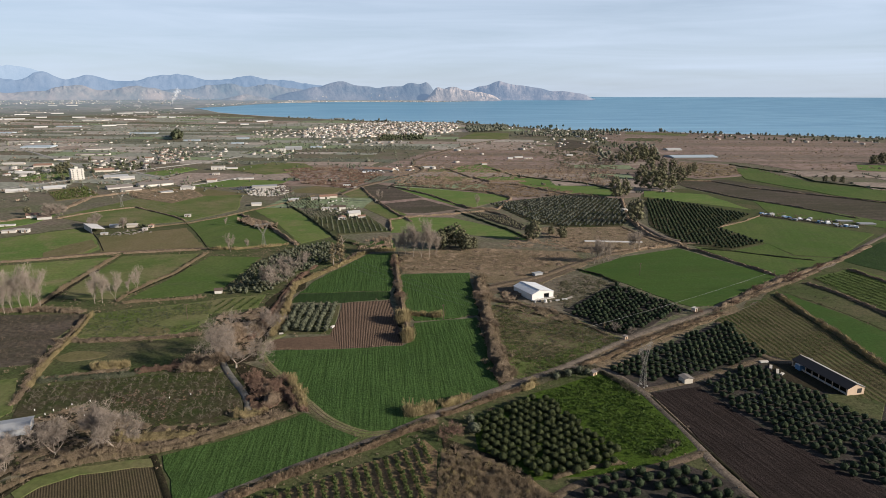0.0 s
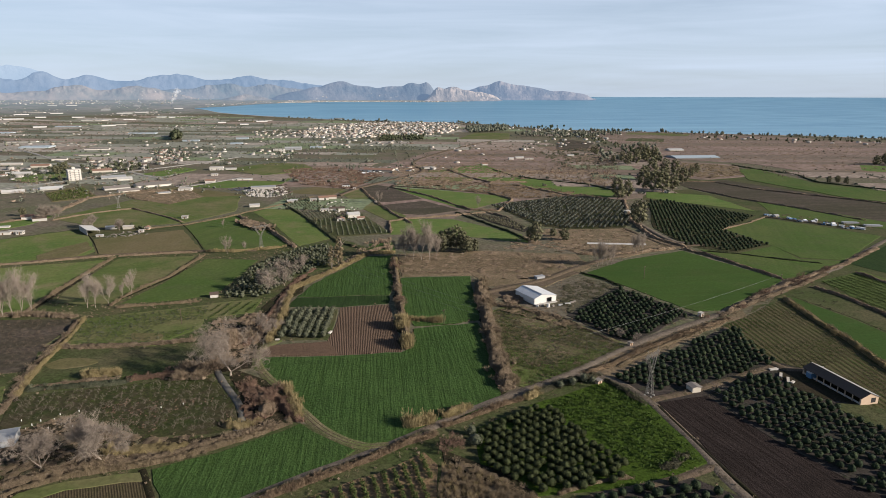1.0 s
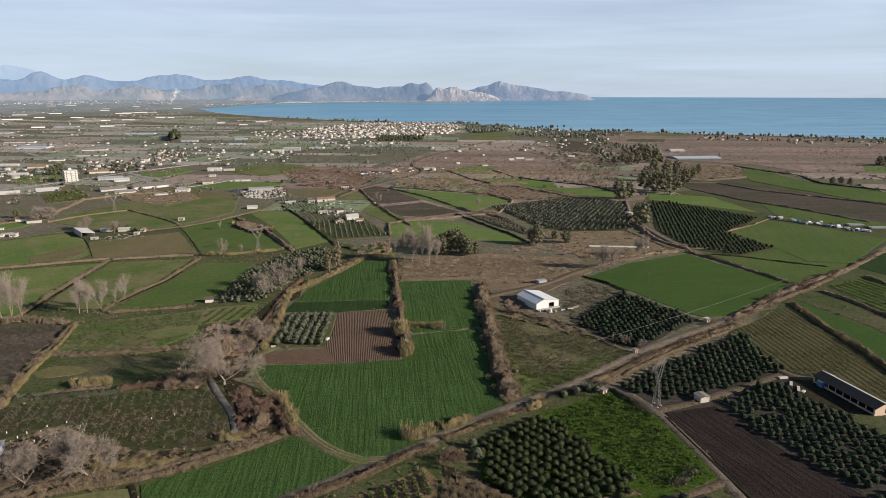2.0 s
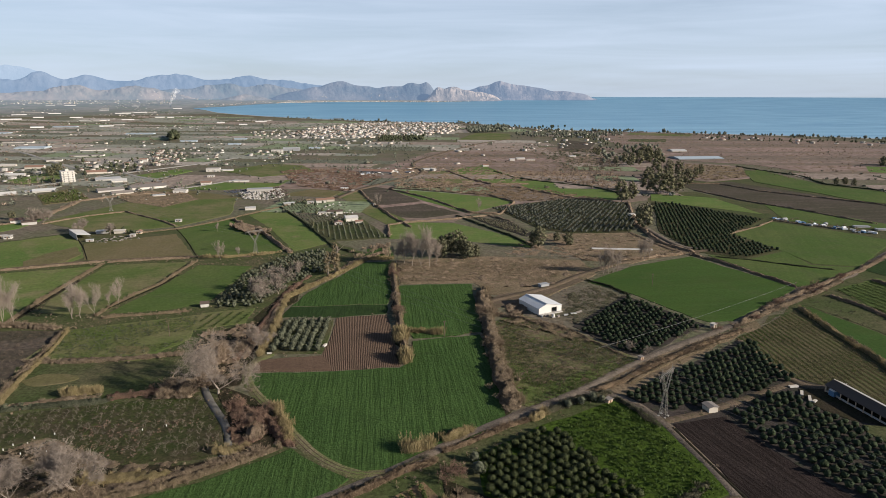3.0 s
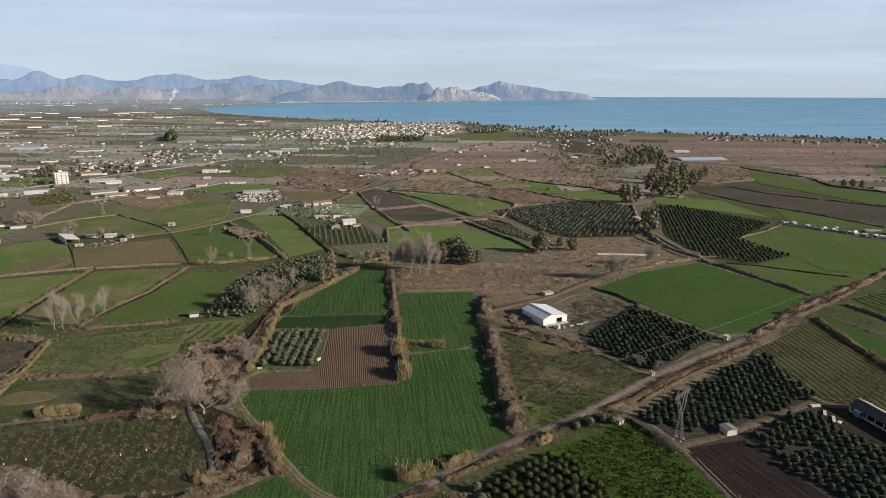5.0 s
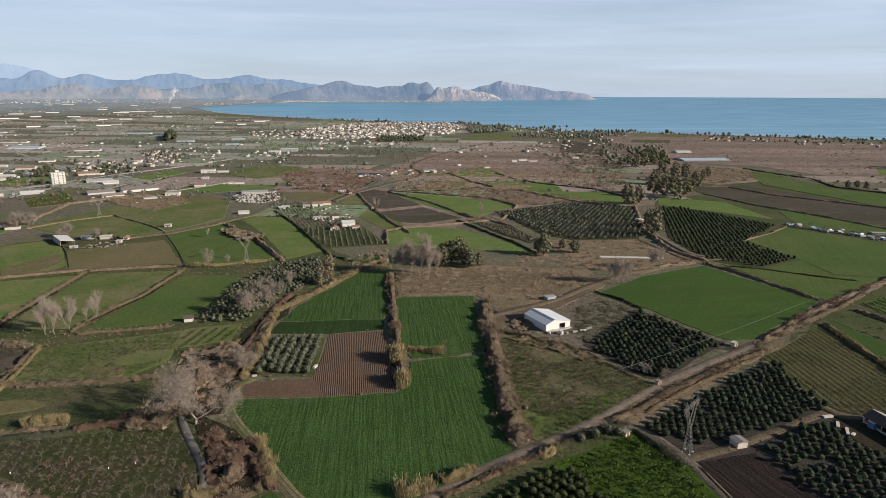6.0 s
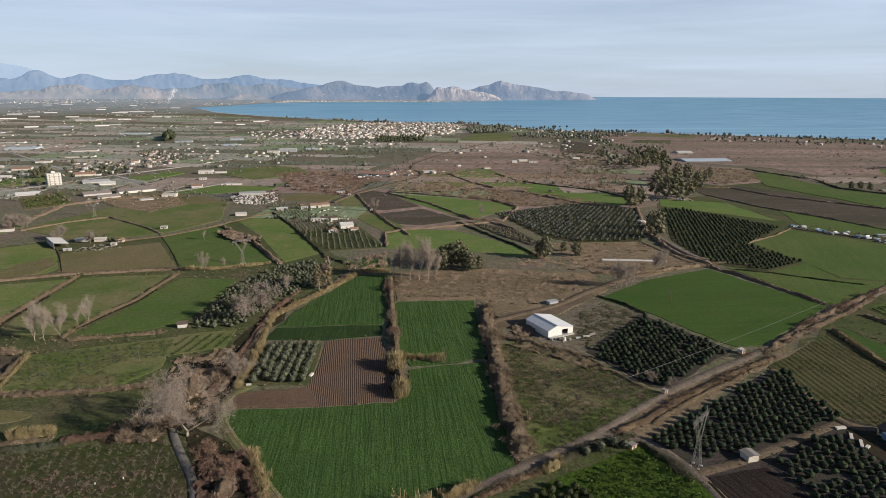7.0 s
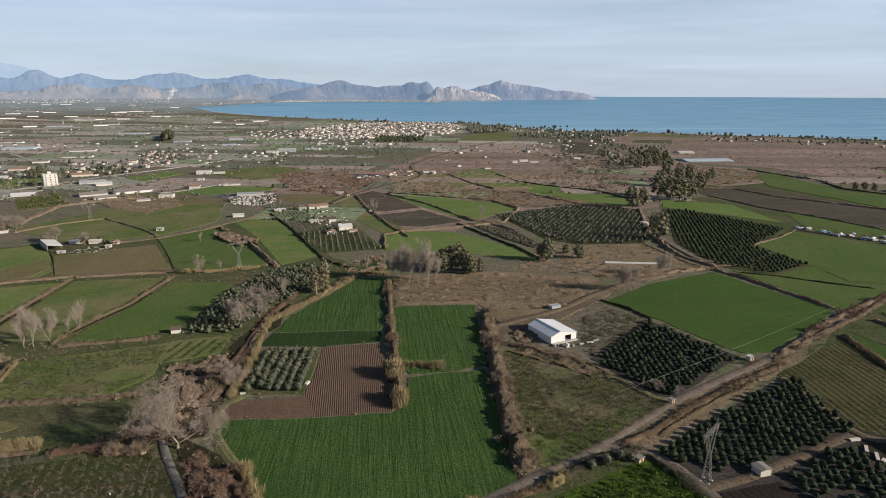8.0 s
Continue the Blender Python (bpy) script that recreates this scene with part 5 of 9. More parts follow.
    ([(-160, 676), (-126, 610), (-101.9, 554.4), (-75.6, 495.3), (-54.9, 475.3)], 4, 0.9, 1.2, 0.1, BUSH_FAR, LEAF_DARK, "dark hedge beside the olive grove"),
    ([(-255, 550), (-227, 567), (-201, 599), (-187, 629), (-160, 676), (-136, 731)], 3, 2.4, 0.6, 0.05, REED, DRY_GRASS, "tan grassy field bank"),
    ([(-34.9, 529.0), (-39.0, 579.2), (-23.2, 590.0), (21, 607), (57, 624), (76.3, 593.7)], 2.5, 1.0, 1.0, 0.05, BUSH_FAR, THICKET, "brown hedge"),
    ([(25, 625), (47.3, 577.5), (68.6, 531.5), (80.7, 496.1)], 4, 1.2, 1.3, 0.0, BUSH_FAR, LEAF_DARK, "dark hedge casting a long shadow"),
    ([(-53, 803), (-1, 728), (40, 638), (69, 630), (93, 702), (68, 753), (6, 782), (-54, 814)], 3, 0.8, 1.1, 0.05, BUSH_FAR, THICKET, "brown hedge round a green field"),
    ([(-89, 794), (-66, 705), (-36, 614), (-17.2, 568.1)], 3, 1.0, 1.0, 0.05, BUSH_FAR, THICKET, "brown hedge"),
    ([(26, 988), (56, 891), (80, 843), (134, 842)], 4, 0.9, 1.2, 0.0, BUSH_FAR, THICKET, "brown hedge"),
    ([(98, 987), (123, 902), (157, 865), (210, 819), (230, 758)], 5, 0.8, 1.3, 0.0, BUSH_FAR, LEAF_DARK, "dark hedge"),
    ([(108, 821), (162, 733), (206, 699)], 6, 0.9, 1.1, 0.0, BUSH_FAR, THICKET, "brown scrub hedge"),
    ([(219, 699), (190, 580), (185.7, 506.6), (201.0, 470.1)], 5, 0.9, 1.2, 0.0, BUSH_FAR, THICKET, "brown scrub along a track"),
    ([(111.0, 453.8), (145.5, 453.1), (191.2, 470.3)], 4, 1.2, 0.9, 0.0, REED_FAR, THICKET, "brown reeds along a field"),
    ([(330, 850), (386, 837), (408, 774), (455, 718), (502, 663), (525, 634)], 3, 0.8, 1.0, 0.0, BUSH_FAR, THICKET, "hedge along a wide tilled field"),
    ([(330, 785), (353, 704), (385, 644), (412, 575)], 2.5, 0.8, 0.9, 0.0, BUSH_FAR, THICKET, "hedge along a green strip"),
    ([(506, 1043), (521, 978), (543, 920), (525, 834), (572, 761), (609, 742)], 6, 1.0, 1.5, 0.0, BUSH_FAR, LEAF_DARK, "dark scrub along a canal"),
    ([(257.6, 537.1), (298, 567), (326, 594), (378, 540)], 2, 0.9, 0.8, 0.0, BUSH_FAR, THICKET, "hedge"),
    ([(-360, 591), (-341, 626), (-312, 652), (-258, 606), (-231, 578)], 3, 0.5, 0.8, 0.2, BUSH_FAR, THICKET, "low scrub"),
    ([(-418, 566), (-386, 598), (-382, 640), (-395, 720), (-362, 762), (-307, 779)], 8, 0.5, 1.2, 0.2, BUSH_FAR, THICKET, "brown scrub"),
]


def kind_of(shapes):
    return "reeds" if any(shapes is k for k in (REED, REED_FAR, REED_THIN)) else "hedge"


THICK = {}


def thick_growth(leaf, upright):
    """The matted inside of a hedge or reed stand: stems and gaps at two scales, in the tints of its twigs."""
    key = (leaf.name, upright)
    if key not in THICK:
        a, b, c = dull(*TINTS[leaf.name])
        m, n, l, p = shader(leaf.name + ("_stand" if upright else "_mass"), 0.95, 0.03)
        co = n.new("ShaderNodeTexCoord").outputs["Object"]
        mp = n.new("ShaderNodeMapping")
        mp.inputs["Scale"].default_value = (1, 1, 0.25 if upright else 0.7)
        l.new(co, mp.inputs["Vector"])
        stems = noisy(n, l, mp.outputs[0], 2.6 if upright else 2.2, 0.3, 0.62, 8.0, 0.75)
        col = mixed(n, l, noisy(n, l, co, 0.16, 0.38, 0.64, 3.0), tuple(v * 1.15 for v in c), tuple(v * 1.15 for v in b))
        col = mixed(n, l, noisy(n, l, co, 0.42, 0.5, 0.68, 4.0), col, tuple(0.72 * (u + v) * k for u, v, k in zip(a, c, (0.86, 0.88, 0.76))))
        col = mixed(n, l, stems, tuple(v * 0.8 for v in a), col)
        l.new(col, p.inputs["Base Color"])
        bumped(n, l, p, stems, 1.0, 0.8)
        THICK[key] = m
    return THICK[key]


def matted_bank(name, line, half, high, gap, material, text, category, seed):
    """A long uneven mass of growth along a line: humps, dips and thin spots, rounded over the top."""
    far = min(math.hypot(*p) for p in line) > 480
    step, sect = (2.6, 6) if far else (0.8, 8)
    verts, faces, k = [], [], 0
    ring = []
    for (x0, y0), (x1, y1) in zip(line, line[1:]):
        d = math.hypot(x1 - x0, y1 - y0)
        for i in range(max(1, int(d / step))):
            f = i / max(1, int(d / step))
            ring.append((x0 + (x1 - x0) * f, y0 + (y1 - y0) * f, -(y1 - y0) / d, (x1 - x0) / d))
    for i, (x, y, nx, ny) in enumerate(ring):
        end = min(1.0, (i + 0.4) * step / 2.5, (len(ring) - i - 0.6) * step / 2.5)
        thin = 1.0 if noise.noise((x * 0.07, y * 0.07, 2.0)) * 0.5 + 0.5 >= gap else 0.3
        sway = 0.35 * half * noise.noise((x * 0.09, y * 0.09, seed))
        tall = high * end * thin * (0.86 + 0.55 * noise.noise((x * 0.13, y * 0.13, seed + 3)) + 0.25 * noise.noise((x * 0.5, y * 0.5, seed)))
        wide = half * (0.4 + 0.6 * end) * (0.9 + 0.45 * noise.noise((x * 0.11, y * 0.11, seed + 7)))
        for j in range(sect + 1):
            e = math.pi * j / sect
            px, py = x + nx * (sway + wide * math.cos(e)), y + ny * (sway + wide * math.cos(e))
            q = 1 + 0.3 * noise.noise((px * 0.8, py * 0.8, j * 0.7)) + 0.34 * noise.noise((px * 1.9, py * 1.9, seed + j))
            verts.append((x + nx * (sway + wide * math.cos(e) * q), y + ny * (sway + wide * math.cos(e) * q), ground_z(x, y) + max(0.0, tall * math.sin(e) ** 0.6 * q) - (0.1 if j in (0, sect) else 0)))
        if i:
            o, w = (i - 1) * (sect + 1), i * (sect + 1)
            for j in range(sect):
                faces.append((o + j, o + j + 1, w + j + 1, w + j))
    return tagged(new(name, quick_mesh(name, verts, faces, material, True)), text, category, kind="stuff")


for i, (line, wide, dense, big, gap, shapes, leaf, text) in enumerate(HEDGES):
    kind = kind_of(shapes)
    if shapes is TUFT:
        strew(kind, shapes, along(line, wide, dense, rng, gap, big), leaf, text, kind, i)
        continue
    upright = kind == "reeds"
    if leaf is LEAF_DARK:
        big, wide = big * 0.72, wide * 0.8
    bank = matted_bank(kind, line, 0.4 * wide if wide < 7 else 0.46 * wide, big * (2.1 if upright else 1.75) * (0.8 if wide > 7 else 1), gap, thick_growth(leaf, upright), text, kind, i * 1.7)
    twigs = strew("stems" if upright else "twigs", shapes, along(line, wide * 0.85, dense * (0.36 if line[0][1] > 480 else 0.55), rng, gap, min(big, 1.3)), leaf, "", "", i)
    twigs.parent = bank

# tall humps of growth that stand in the middle hedge and cast solid shadows
for i, (x, y, r, h, leaf) in enumerate(((-15.0, 305.0, 2.4, 5.2, STRAW), (-12.0, 280.5, 2.2, 5.0, STRAW), (-18.5, 346.0, 2.4, 3.6, BRAMBLE), (-25.0, 418.0, 2.8, 4.2, BRAMBLE), (-21.0, 372.0, 2.2, 3.2, THICKET),
                                        (-106.0, 252.0, 3.6, 4.6, BRAMBLE), (-99.5, 252.5, 3.6, 4.8, BRAMBLE), (-94.0, 262.0, 3.4, 5.0, THICKET), (-96.5, 284.0, 3.6, 6.0, THICKET), (-91.0, 297.0, 3.4, 5.5, BRAMBLE), (-67.0, 229.0, 3.2, 3.6, THICKET), (-63.0, 219.0, 3.0, 3.4, THICKET), (30.5, 300.0, 3.6, 4.6, BRAMBLE), (30.0, 345.0, 3.6, 4.4, THICKET), (31.0, 262.0, 3.4, 4.4, BRAMBLE))):
    hump = matted_bank("tall_scrub", [(x + 0.12 * r, y - r * 1.7), (x, y), (x - 0.12 * r, y + r * 1.7)], r * 0.75, h * 0.8, 0.0, thick_growth(leaf, False), "tall hump of dry brown growth in a hedge", "scrub", 40 + i * 2.3)
    coat_of_twigs = strew("twigs", REED if leaf is STRAW else BUSH, along([(x + 0.1 * r, y - r * 1.6), (x - 0.1 * r, y + r * 1.6)], r * 1.3, 5.0, rng, 0.0, h / 2.3), leaf, "", "", i, 0.7, 1.1)
    coat_of_twigs.parent = hump


def matted_patch(name, plot, high, gap, leaf, text, seed, step=1.0):
    """Waist-high tangle over a plot: hummocks with bare hollows between, thinning out to the edge."""
    xs, ys = [p[0] for p in plot], [p[1] for p in plot]
    x0, y0, nx, ny = min(xs), min(ys), int((max(xs) - min(xs)) / step) + 1, int((max(ys) - min(ys)) / step) + 1
    index, verts, faces = {}, [], []
    for i in range(nx + 1):
        for j in range(ny + 1):
            x, y = x0 + i * step + 0.4 * step * noise.noise((i * 0.9, j * 0.9, seed)), y0 + j * step + 0.4 * step * noise.noise((i * 0.9, j * 0.9, seed + 4))
            if not inside(x, y, plot):
                continue
            k = noise.fractal((x * 0.16, y * 0.16, seed), 0.7, 2.0, 4) * 0.7 + 0.5 - gap
            h = high * min(1.0, max(0.0, k * 2.2)) * (0.75 + 0.5 * noise.noise((x * 0.9, y * 0.9, seed + 9)))
            index[i, j] = (len(verts), h)
            verts.append((x, y, ground_z(x, y) - 0.1 + 1.2 * h))
    for (i, j), (a, h) in index.items():
        try:
            q = [index[i, j], index[i + 1, j], index[i + 1, j + 1], index[i, j + 1]]
        except KeyError:
            continue
        if max(k[1] for k in q) > 0.03:
            faces.append([k[0] for k in q])
    if faces:
        tagged(new(name, quick_mesh(name, verts, faces, thick_growth(leaf, False), True)), text, "scrub", kind="stuff")


PLOTS = [
    # plot, plants per 100 square metres, size, gap, shapes, leaf, label, category
    ([(-22.6, 453.1), (42.6, 462.3), (105.9, 450.4), (110.0, 421.2), (73.4, 388.1), (36.9, 388.8), (27.7, 402.5), (-19.7, 403.5)], 1.2, 0.8, 0.5, BUSH_FAR, THICKET, "brown scrub over rough ground", "scrub"),
    ([(-22.3, 446.3), (41.6, 451.7), (100.2, 443.7), (75.3, 398.7), (29.0, 405.3), (-18.9, 403.4)], 38, 1.5, 0.2, TUFT, DRY_GRASS, "dry tan grass over rough ground", "reeds"),
    ([(31.1, 324.7), (46.5, 338.0), (69.8, 314.7), (93.1, 278.9), (59.6, 252.0), (40.1, 237.6), (34.1, 243.2), (31.2, 281.7)], 60, 1.4, 0.45, TUFT, GREENERY, "green weeds over an abandoned plot", "weeds"),
    ([(31.1, 324.7), (46.5, 338.0), (69.8, 314.7), (93.1, 278.9), (59.6, 252.0), (40.1, 237.6), (34.1, 243.2), (31.2, 281.7)], 45, 0.9, 0.42, SHRUBLET, GREY_SCRUB, "grey-brown thistles over an abandoned plot", "weeds"),
    ([(31.4, 278.8), (37.3, 277.2), (42.6, 257.2), (57.7, 262.0), (78.2, 275.0), (93.1, 278.9), (59.3, 250.8), (40.1, 237.1), (34.0, 242.1)], 70, 1.3, 0.15, TUFT, GREENERY, "fresh green weeds at the foot of an abandoned plot", "weeds"),
    ([(31.1, 324.7), (46.5, 338.0), (69.8, 314.7), (85.4, 291.9), (65.7, 281.0), (37.9, 281.5)], 40, 1.1, 0.4, TUFT, DRY_GRASS, "brown dead weeds", "weeds"),
    ([(31.1, 324.7), (46.5, 338.0), (69.8, 314.7), (93.1, 278.9), (59.6, 252.0), (40.1, 237.6), (34.1, 243.2), (31.2, 281.7)], 60, 1.2, 0.3, TUFT, DRY_GRASS, "pale dead grass over an abandoned plot", "weeds"),
    ([(82.0, 375.2), (100.8, 392.8), (115.7, 372.1), (74.8, 323.8), (73.5, 341.6)], 24, 1.0, 0.3, SHRUBLET, GREY_SCRUB, "dead weeds behind the shed", "weeds"),
    ([(3.5, 181.9), (15.7, 177.6), (31.4, 165.0), (39.8, 151.0), (0.6, 151.8)], 9, 1.0, 0.3, SHRUBLET, BRAMBLE, "dense dead brown weeds", "weeds"),
    ([(3.5, 181.9), (15.7, 177.6), (31.4, 165.0), (39.8, 151.0), (0.6, 151.8)], 75, 0.6, 0.1, REED, DRY_GRASS, "thick stand of dead tan grass", "weeds"),
    ([(3.5, 181.9), (15.7, 177.6), (31.4, 165.0), (39.8, 151.0), (0.6, 151.8)], 16, 0.62, 0.3, REED, STRAW, "pale dead grass among brown weeds", "weeds"),
    ([(3.5, 181.9), (15.7, 177.6), (31.4, 165.0), (39.8, 151.0), (0.6, 151.8)], 14, 1.3, 0.45, TUFT, GREENERY, "green tufts among dead weeds", "weeds"),
    ([(6.7, 185.9), (16.0, 180.9), (31.7, 166.7), (30.4, 163.8), (15.6, 176.3), (6.4, 178.5)], 16, 0.8, 0.2, BUSH, BRAMBLE, "brambles along the orchard edge", "scrub"),
    ([(-183.9, 321.8), (-126.2, 340.6), (-120.2, 308.3), (-134.0, 286.5), (-184.4, 287.6)], 26, 1.0, 0.3, SHRUBLET, LEAF_OLIVE, "grey-green leafy vegetables", "weeds"),
    ([(-183.9, 321.8), (-126.2, 340.6), (-120.2, 308.3), (-134.0, 286.5), (-184.4, 287.6)], 50, 1.1, 0.3, TUFT, GREENERY, "green weeds", "weeds"),
    ([(-166.0, 231.5), (-128.2, 241.1), (-93.8, 248.7), (-76.9, 224.7), (-70.6, 206.7), (-99.7, 201.6), (-135.4, 218.9)], 40, 1.0, 0.35, TUFT, GREENERY, "green grass between bare fruit trees", "weeds"),
    ([(-135.4, 218.9), (-118.7, 230.5), (-84.1, 229.8), (-70.3, 205.8), (-99.4, 200.8)], 14, 1.0, 0.4, SHRUBLET, RED_SCRUB, "reddish dead weeds", "weeds"),
    ([(-163.9, 200.6), (-148.0, 207.4), (-135.4, 218.9), (-99.4, 200.8), (-83.9, 202.9), (-84.4, 187.8), (-115.6, 181.6), (-133.8, 172.5), (-140.4, 166.8)], 14, 0.62, 0.1, BUSH, BRAMBLE, "tangled brown undergrowth", "scrub"),
    ([(-158.6, 192.9), (-143.0, 199.4), (-129.5, 207.9), (-97.8, 196.9), (-115.9, 182.3), (-134.8, 174.1)], 7, 0.6, 0.4, BUSH, GREY_SCRUB, "grey-green undergrowth", "scrub"),
    ([(-116.2, 316.8), (-93.6, 330.1), (-83.9, 303.4), (-82.7, 257.4), (-92.9, 257.6), (-109.7, 284.6)], 8, 0.8, 0.2, BUSH, THICKET, "brown undergrowth beneath a bare plane tree", "scrub"),
    ([(-80.2, 248.4), (-61.1, 229.3), (-55.4, 214.1), (-66.4, 206.6), (-75.3, 224.7)], 9, 1.0, 0.25, BUSH, RED_SCRUB, "reddish brown undergrowth", "scrub"),
    ([(43.7, 219.4), (71.1, 238.0), (81.8, 222.4), (88.7, 183.5), (71.6, 176.1), (63.7, 181.3), (55.3, 202.0)], 20, 1.3, 0.25, TUFT, GREENERY, "lush green grass tufts", "grass"),
    ([(208.8, 349.4), (244.8, 371.9), (251.8, 316.4), (250.9, 286.1), (228.1, 257.2), (232.4, 292.8), (221.8, 328.4)], 3, 1.2, 0.45, SHRUBLET, GREY_SCRUB, "scattered dead weeds", "weeds"),
    ([(-383, 767), (-349, 791), (-296, 774), (-265, 729), (-284, 677), (-335, 709)], 5, 0.6, 0.3, REED_FAR, DRY_GRASS, "tan brush on a mound", "scrub"),
    ([(325, 606), (345, 615), (372, 589), (393, 571), (402, 556), (390, 532), (357, 567), (336, 590)], 6, 1.0, 0.2, BUSH_FAR, BRAMBLE, "dark scrub among parked vehicles", "scrub"),
    ([(-65.3, 487.1), (-34.5, 506.9), (-27.7, 467.4), (-53.0, 457.2)], 9, 1.2, 0.1, REED_FAR, THICKET, "brown reeds beside a green plot", "reeds"),
    ([(94.2, 540.5), (170.2, 543.8), (195.5, 481.7), (144.4, 449.6), (111.8, 457.3), (52.5, 473.1)], 4, 0.7, 0.4, REED_FAR, DRY_GRASS, "tan grass over rough ground", "scrub"),
    ([(-64, 990), (-2, 1071), (125, 986), (215, 984), (285, 946), (235, 787), (162, 889), (60, 833), (-1, 802), (-47, 824)], 1.0, 1.2, 0.35, BUSH_FAR, THICKET, "brown scrub over marshy ground", "scrub"),
    ([(-55, 830), (-1, 868), (75, 832), (92, 718), (6, 792)], 4, 1.0, 0.25, REED_FAR, DRY_GRASS, "tan reeds in a marsh", "reeds"),
    ([(75, 832), (127, 820), (209, 707), (160, 725), (90, 702)], 4, 1.0, 0.25, REED_FAR, DRY_GRASS, "tan reeds", "reeds"),
    ([(-236, 994), (-150, 1024), (-68, 920), (-101, 780), (-176, 832)], 1.0, 1.7, 0.35, BUSH_FAR, THICKET, "brown scrub", "scrub"),
    ([(-56, 990), (22, 1336), (182, 1451), (363, 1385), (305, 983), (215, 984), (107, 987), (16, 989)], 0.5, 1.3, 0.45, BUSH_FAR, SCRUBBY, "brown scrub over marshy ground", "scrub"),
    ([(480, 1911), (768, 1851), (1104, 1370), (791, 973), (602, 906), (562, 1078), (464, 1158), (417, 1355)], 0.3, 1.5, 0.56, BUSH_FAR, SCRUBBY, "brown marsh scrub", "scrub"),
    ([(207, 1279), (350, 1386), (400, 1301), (300, 983), (215, 984)], 0.6, 2.6, 0.45, BUSH_FAR, LEAF_DARK, "dark scrub in the marsh", "scrub"),
    ([(434, 1080), (508, 1026), (461, 908), (385, 872), (359, 911)], 3, 1.0, 0.1, REED_FAR, DRY_GRASS, "tawny reeds", "reeds"),
]
LOT_PLOT = [(31.1, 324.7), (46.5, 338.0), (69.8, 314.7), (93.1, 278.9), (59.6, 252.0), (40.1, 237.6), (34.1, 243.2), (31.2, 281.7)]
matted_patch("rough_growth", LOT_PLOT, 0.6, 0.55, GREY_SCRUB, "grey-brown tussocks over an abandoned plot", 3.0, 0.8)
matted_patch("rough_growth", LOT_PLOT, 0.7, 0.62, BRAMBLE, "brown tussocks over an abandoned plot", 11.0, 0.8)
matted_patch("rough_growth", LOT_PLOT, 0.5, 0.5, DRY_GRASS, "tan dead grass over an abandoned plot", 27.0, 0.8)
matted_patch("rough_growth", [(36, 330), (47, 341), (70, 318), (80, 300), (72, 298), (60, 312), (46, 322)], 1.2, 0.2, DRY_GRASS, "tall tan grass in front of the shed", 15.0, 0.8)
matted_patch("rough_growth", [(40, 352), (52, 366), (56, 352), (50, 338), (43, 341)], 1.6, 0.2, THICKET, "dark brambles beside the shed", 19.0, 0.8)
matted_patch("rough_growth", [(82, 375), (101, 393), (116, 372), (75, 324), (73.5, 341.6)], 0.7, 0.45, GREY_SCRUB, "grey weeds behind the shed", 17.0, 0.9)
matted_patch("rough_growth", [(-22.6, 453.1), (42.6, 462.3), (105.9, 450.4), (110.0, 421.2), (73.4, 388.1), (36.9, 388.8), (27.7, 402.5), (-19.7, 403.5)], 1.1, 0.45, THICKET, "brown thickets over rough ground", 23.0, 1.6)
matted_patch("rough_growth", [(94.2, 540.5), (170.2, 543.8), (195.5, 481.7), (144.4, 449.6), (111.8, 457.3), (52.5, 473.1)], 1.0, 0.5, THICKET, "brown thickets over rough ground", 29.0, 2.0)
for plot, high, gap, leaf, step, text in (
    ([(-64, 990), (-2, 1071), (125, 986), (215, 984), (285, 946), (235, 787), (162, 889), (60, 833), (-1, 802), (-47, 824)], 1.8, 0.5, THICKET, 3.2, "brown scrub over marshy ground"),
    ([(-64, 990), (-2, 1071), (125, 986), (215, 984), (285, 946), (235, 787), (162, 889), (60, 833), (-1, 802), (-47, 824)], 2.6, 0.72, RED_SCRUB, 3.2, "reddish scrub over marshy ground"),
    ([(-55, 830), (-1, 868), (75, 832), (92, 718), (6, 792)], 1.4, 0.5, RUSSET, 3.0, "russet thicket between green fields"),
    ([(75, 832), (127, 820), (209, 707), (160, 725), (90, 702)], 1.4, 0.45, RUSSET, 3.0, "russet thicket between green fields"),
    ([(-236, 994), (-150, 1024), (-68, 920), (-101, 780), (-176, 832)], 2.2, 0.45, RED_SCRUB, 3.0, "reddish brown scrub"),
    ([(-56, 990), (22, 1336), (182, 1451), (363, 1385), (305, 983), (215, 984), (107, 987), (16, 989)], 1.6, 0.55, SCRUBBY, 5.0, "brown scrub over marshy ground"),
    ([(480, 1911), (768, 1851), (1104, 1370), (791, 973), (602, 906), (562, 1078), (464, 1158), (417, 1355)], 1.3, 0.55, SCRUBBY, 7.0, "brown marsh scrub"),
    ([(434, 1080), (508, 1026), (461, 908), (385, 872), (359, 911)], 1.6, 0.3, DRY_GRASS, 3.0, "tawny reeds"),
    ([(207, 1279), (350, 1386), (400, 1301), (300, 983), (215, 984)], 2.6, 0.65, GREY_SCRUB, 4.0, "dark scrub in the marsh"),
    ([(-383, 767), (-349, 791), (-296, 774), (-265, 729), (-284, 677), (-335, 709)], 1.5, 0.5, THICKET, 2.5, "tan brush on a mound"),
    ([(-176, 588), (-150, 566), (-136, 545), (-150, 536), (-172, 558), (-186, 580)], 3.0, 0.15, THICKET, 1.8, "brown thicket between green fields"),
):
    matted_patch("marsh_scrub", plot, high, gap, leaf, text, len(plot) * 3.1 + step, step)
for i, (plot, dense, big, gap, shapes, leaf, text, cat) in enumerate(PLOTS):
    if any(shapes is k for k in (BUSH_FAR, REED_FAR)):
        dense, big = dense * 0.4, big * 0.85
    if shapes is BUSH:
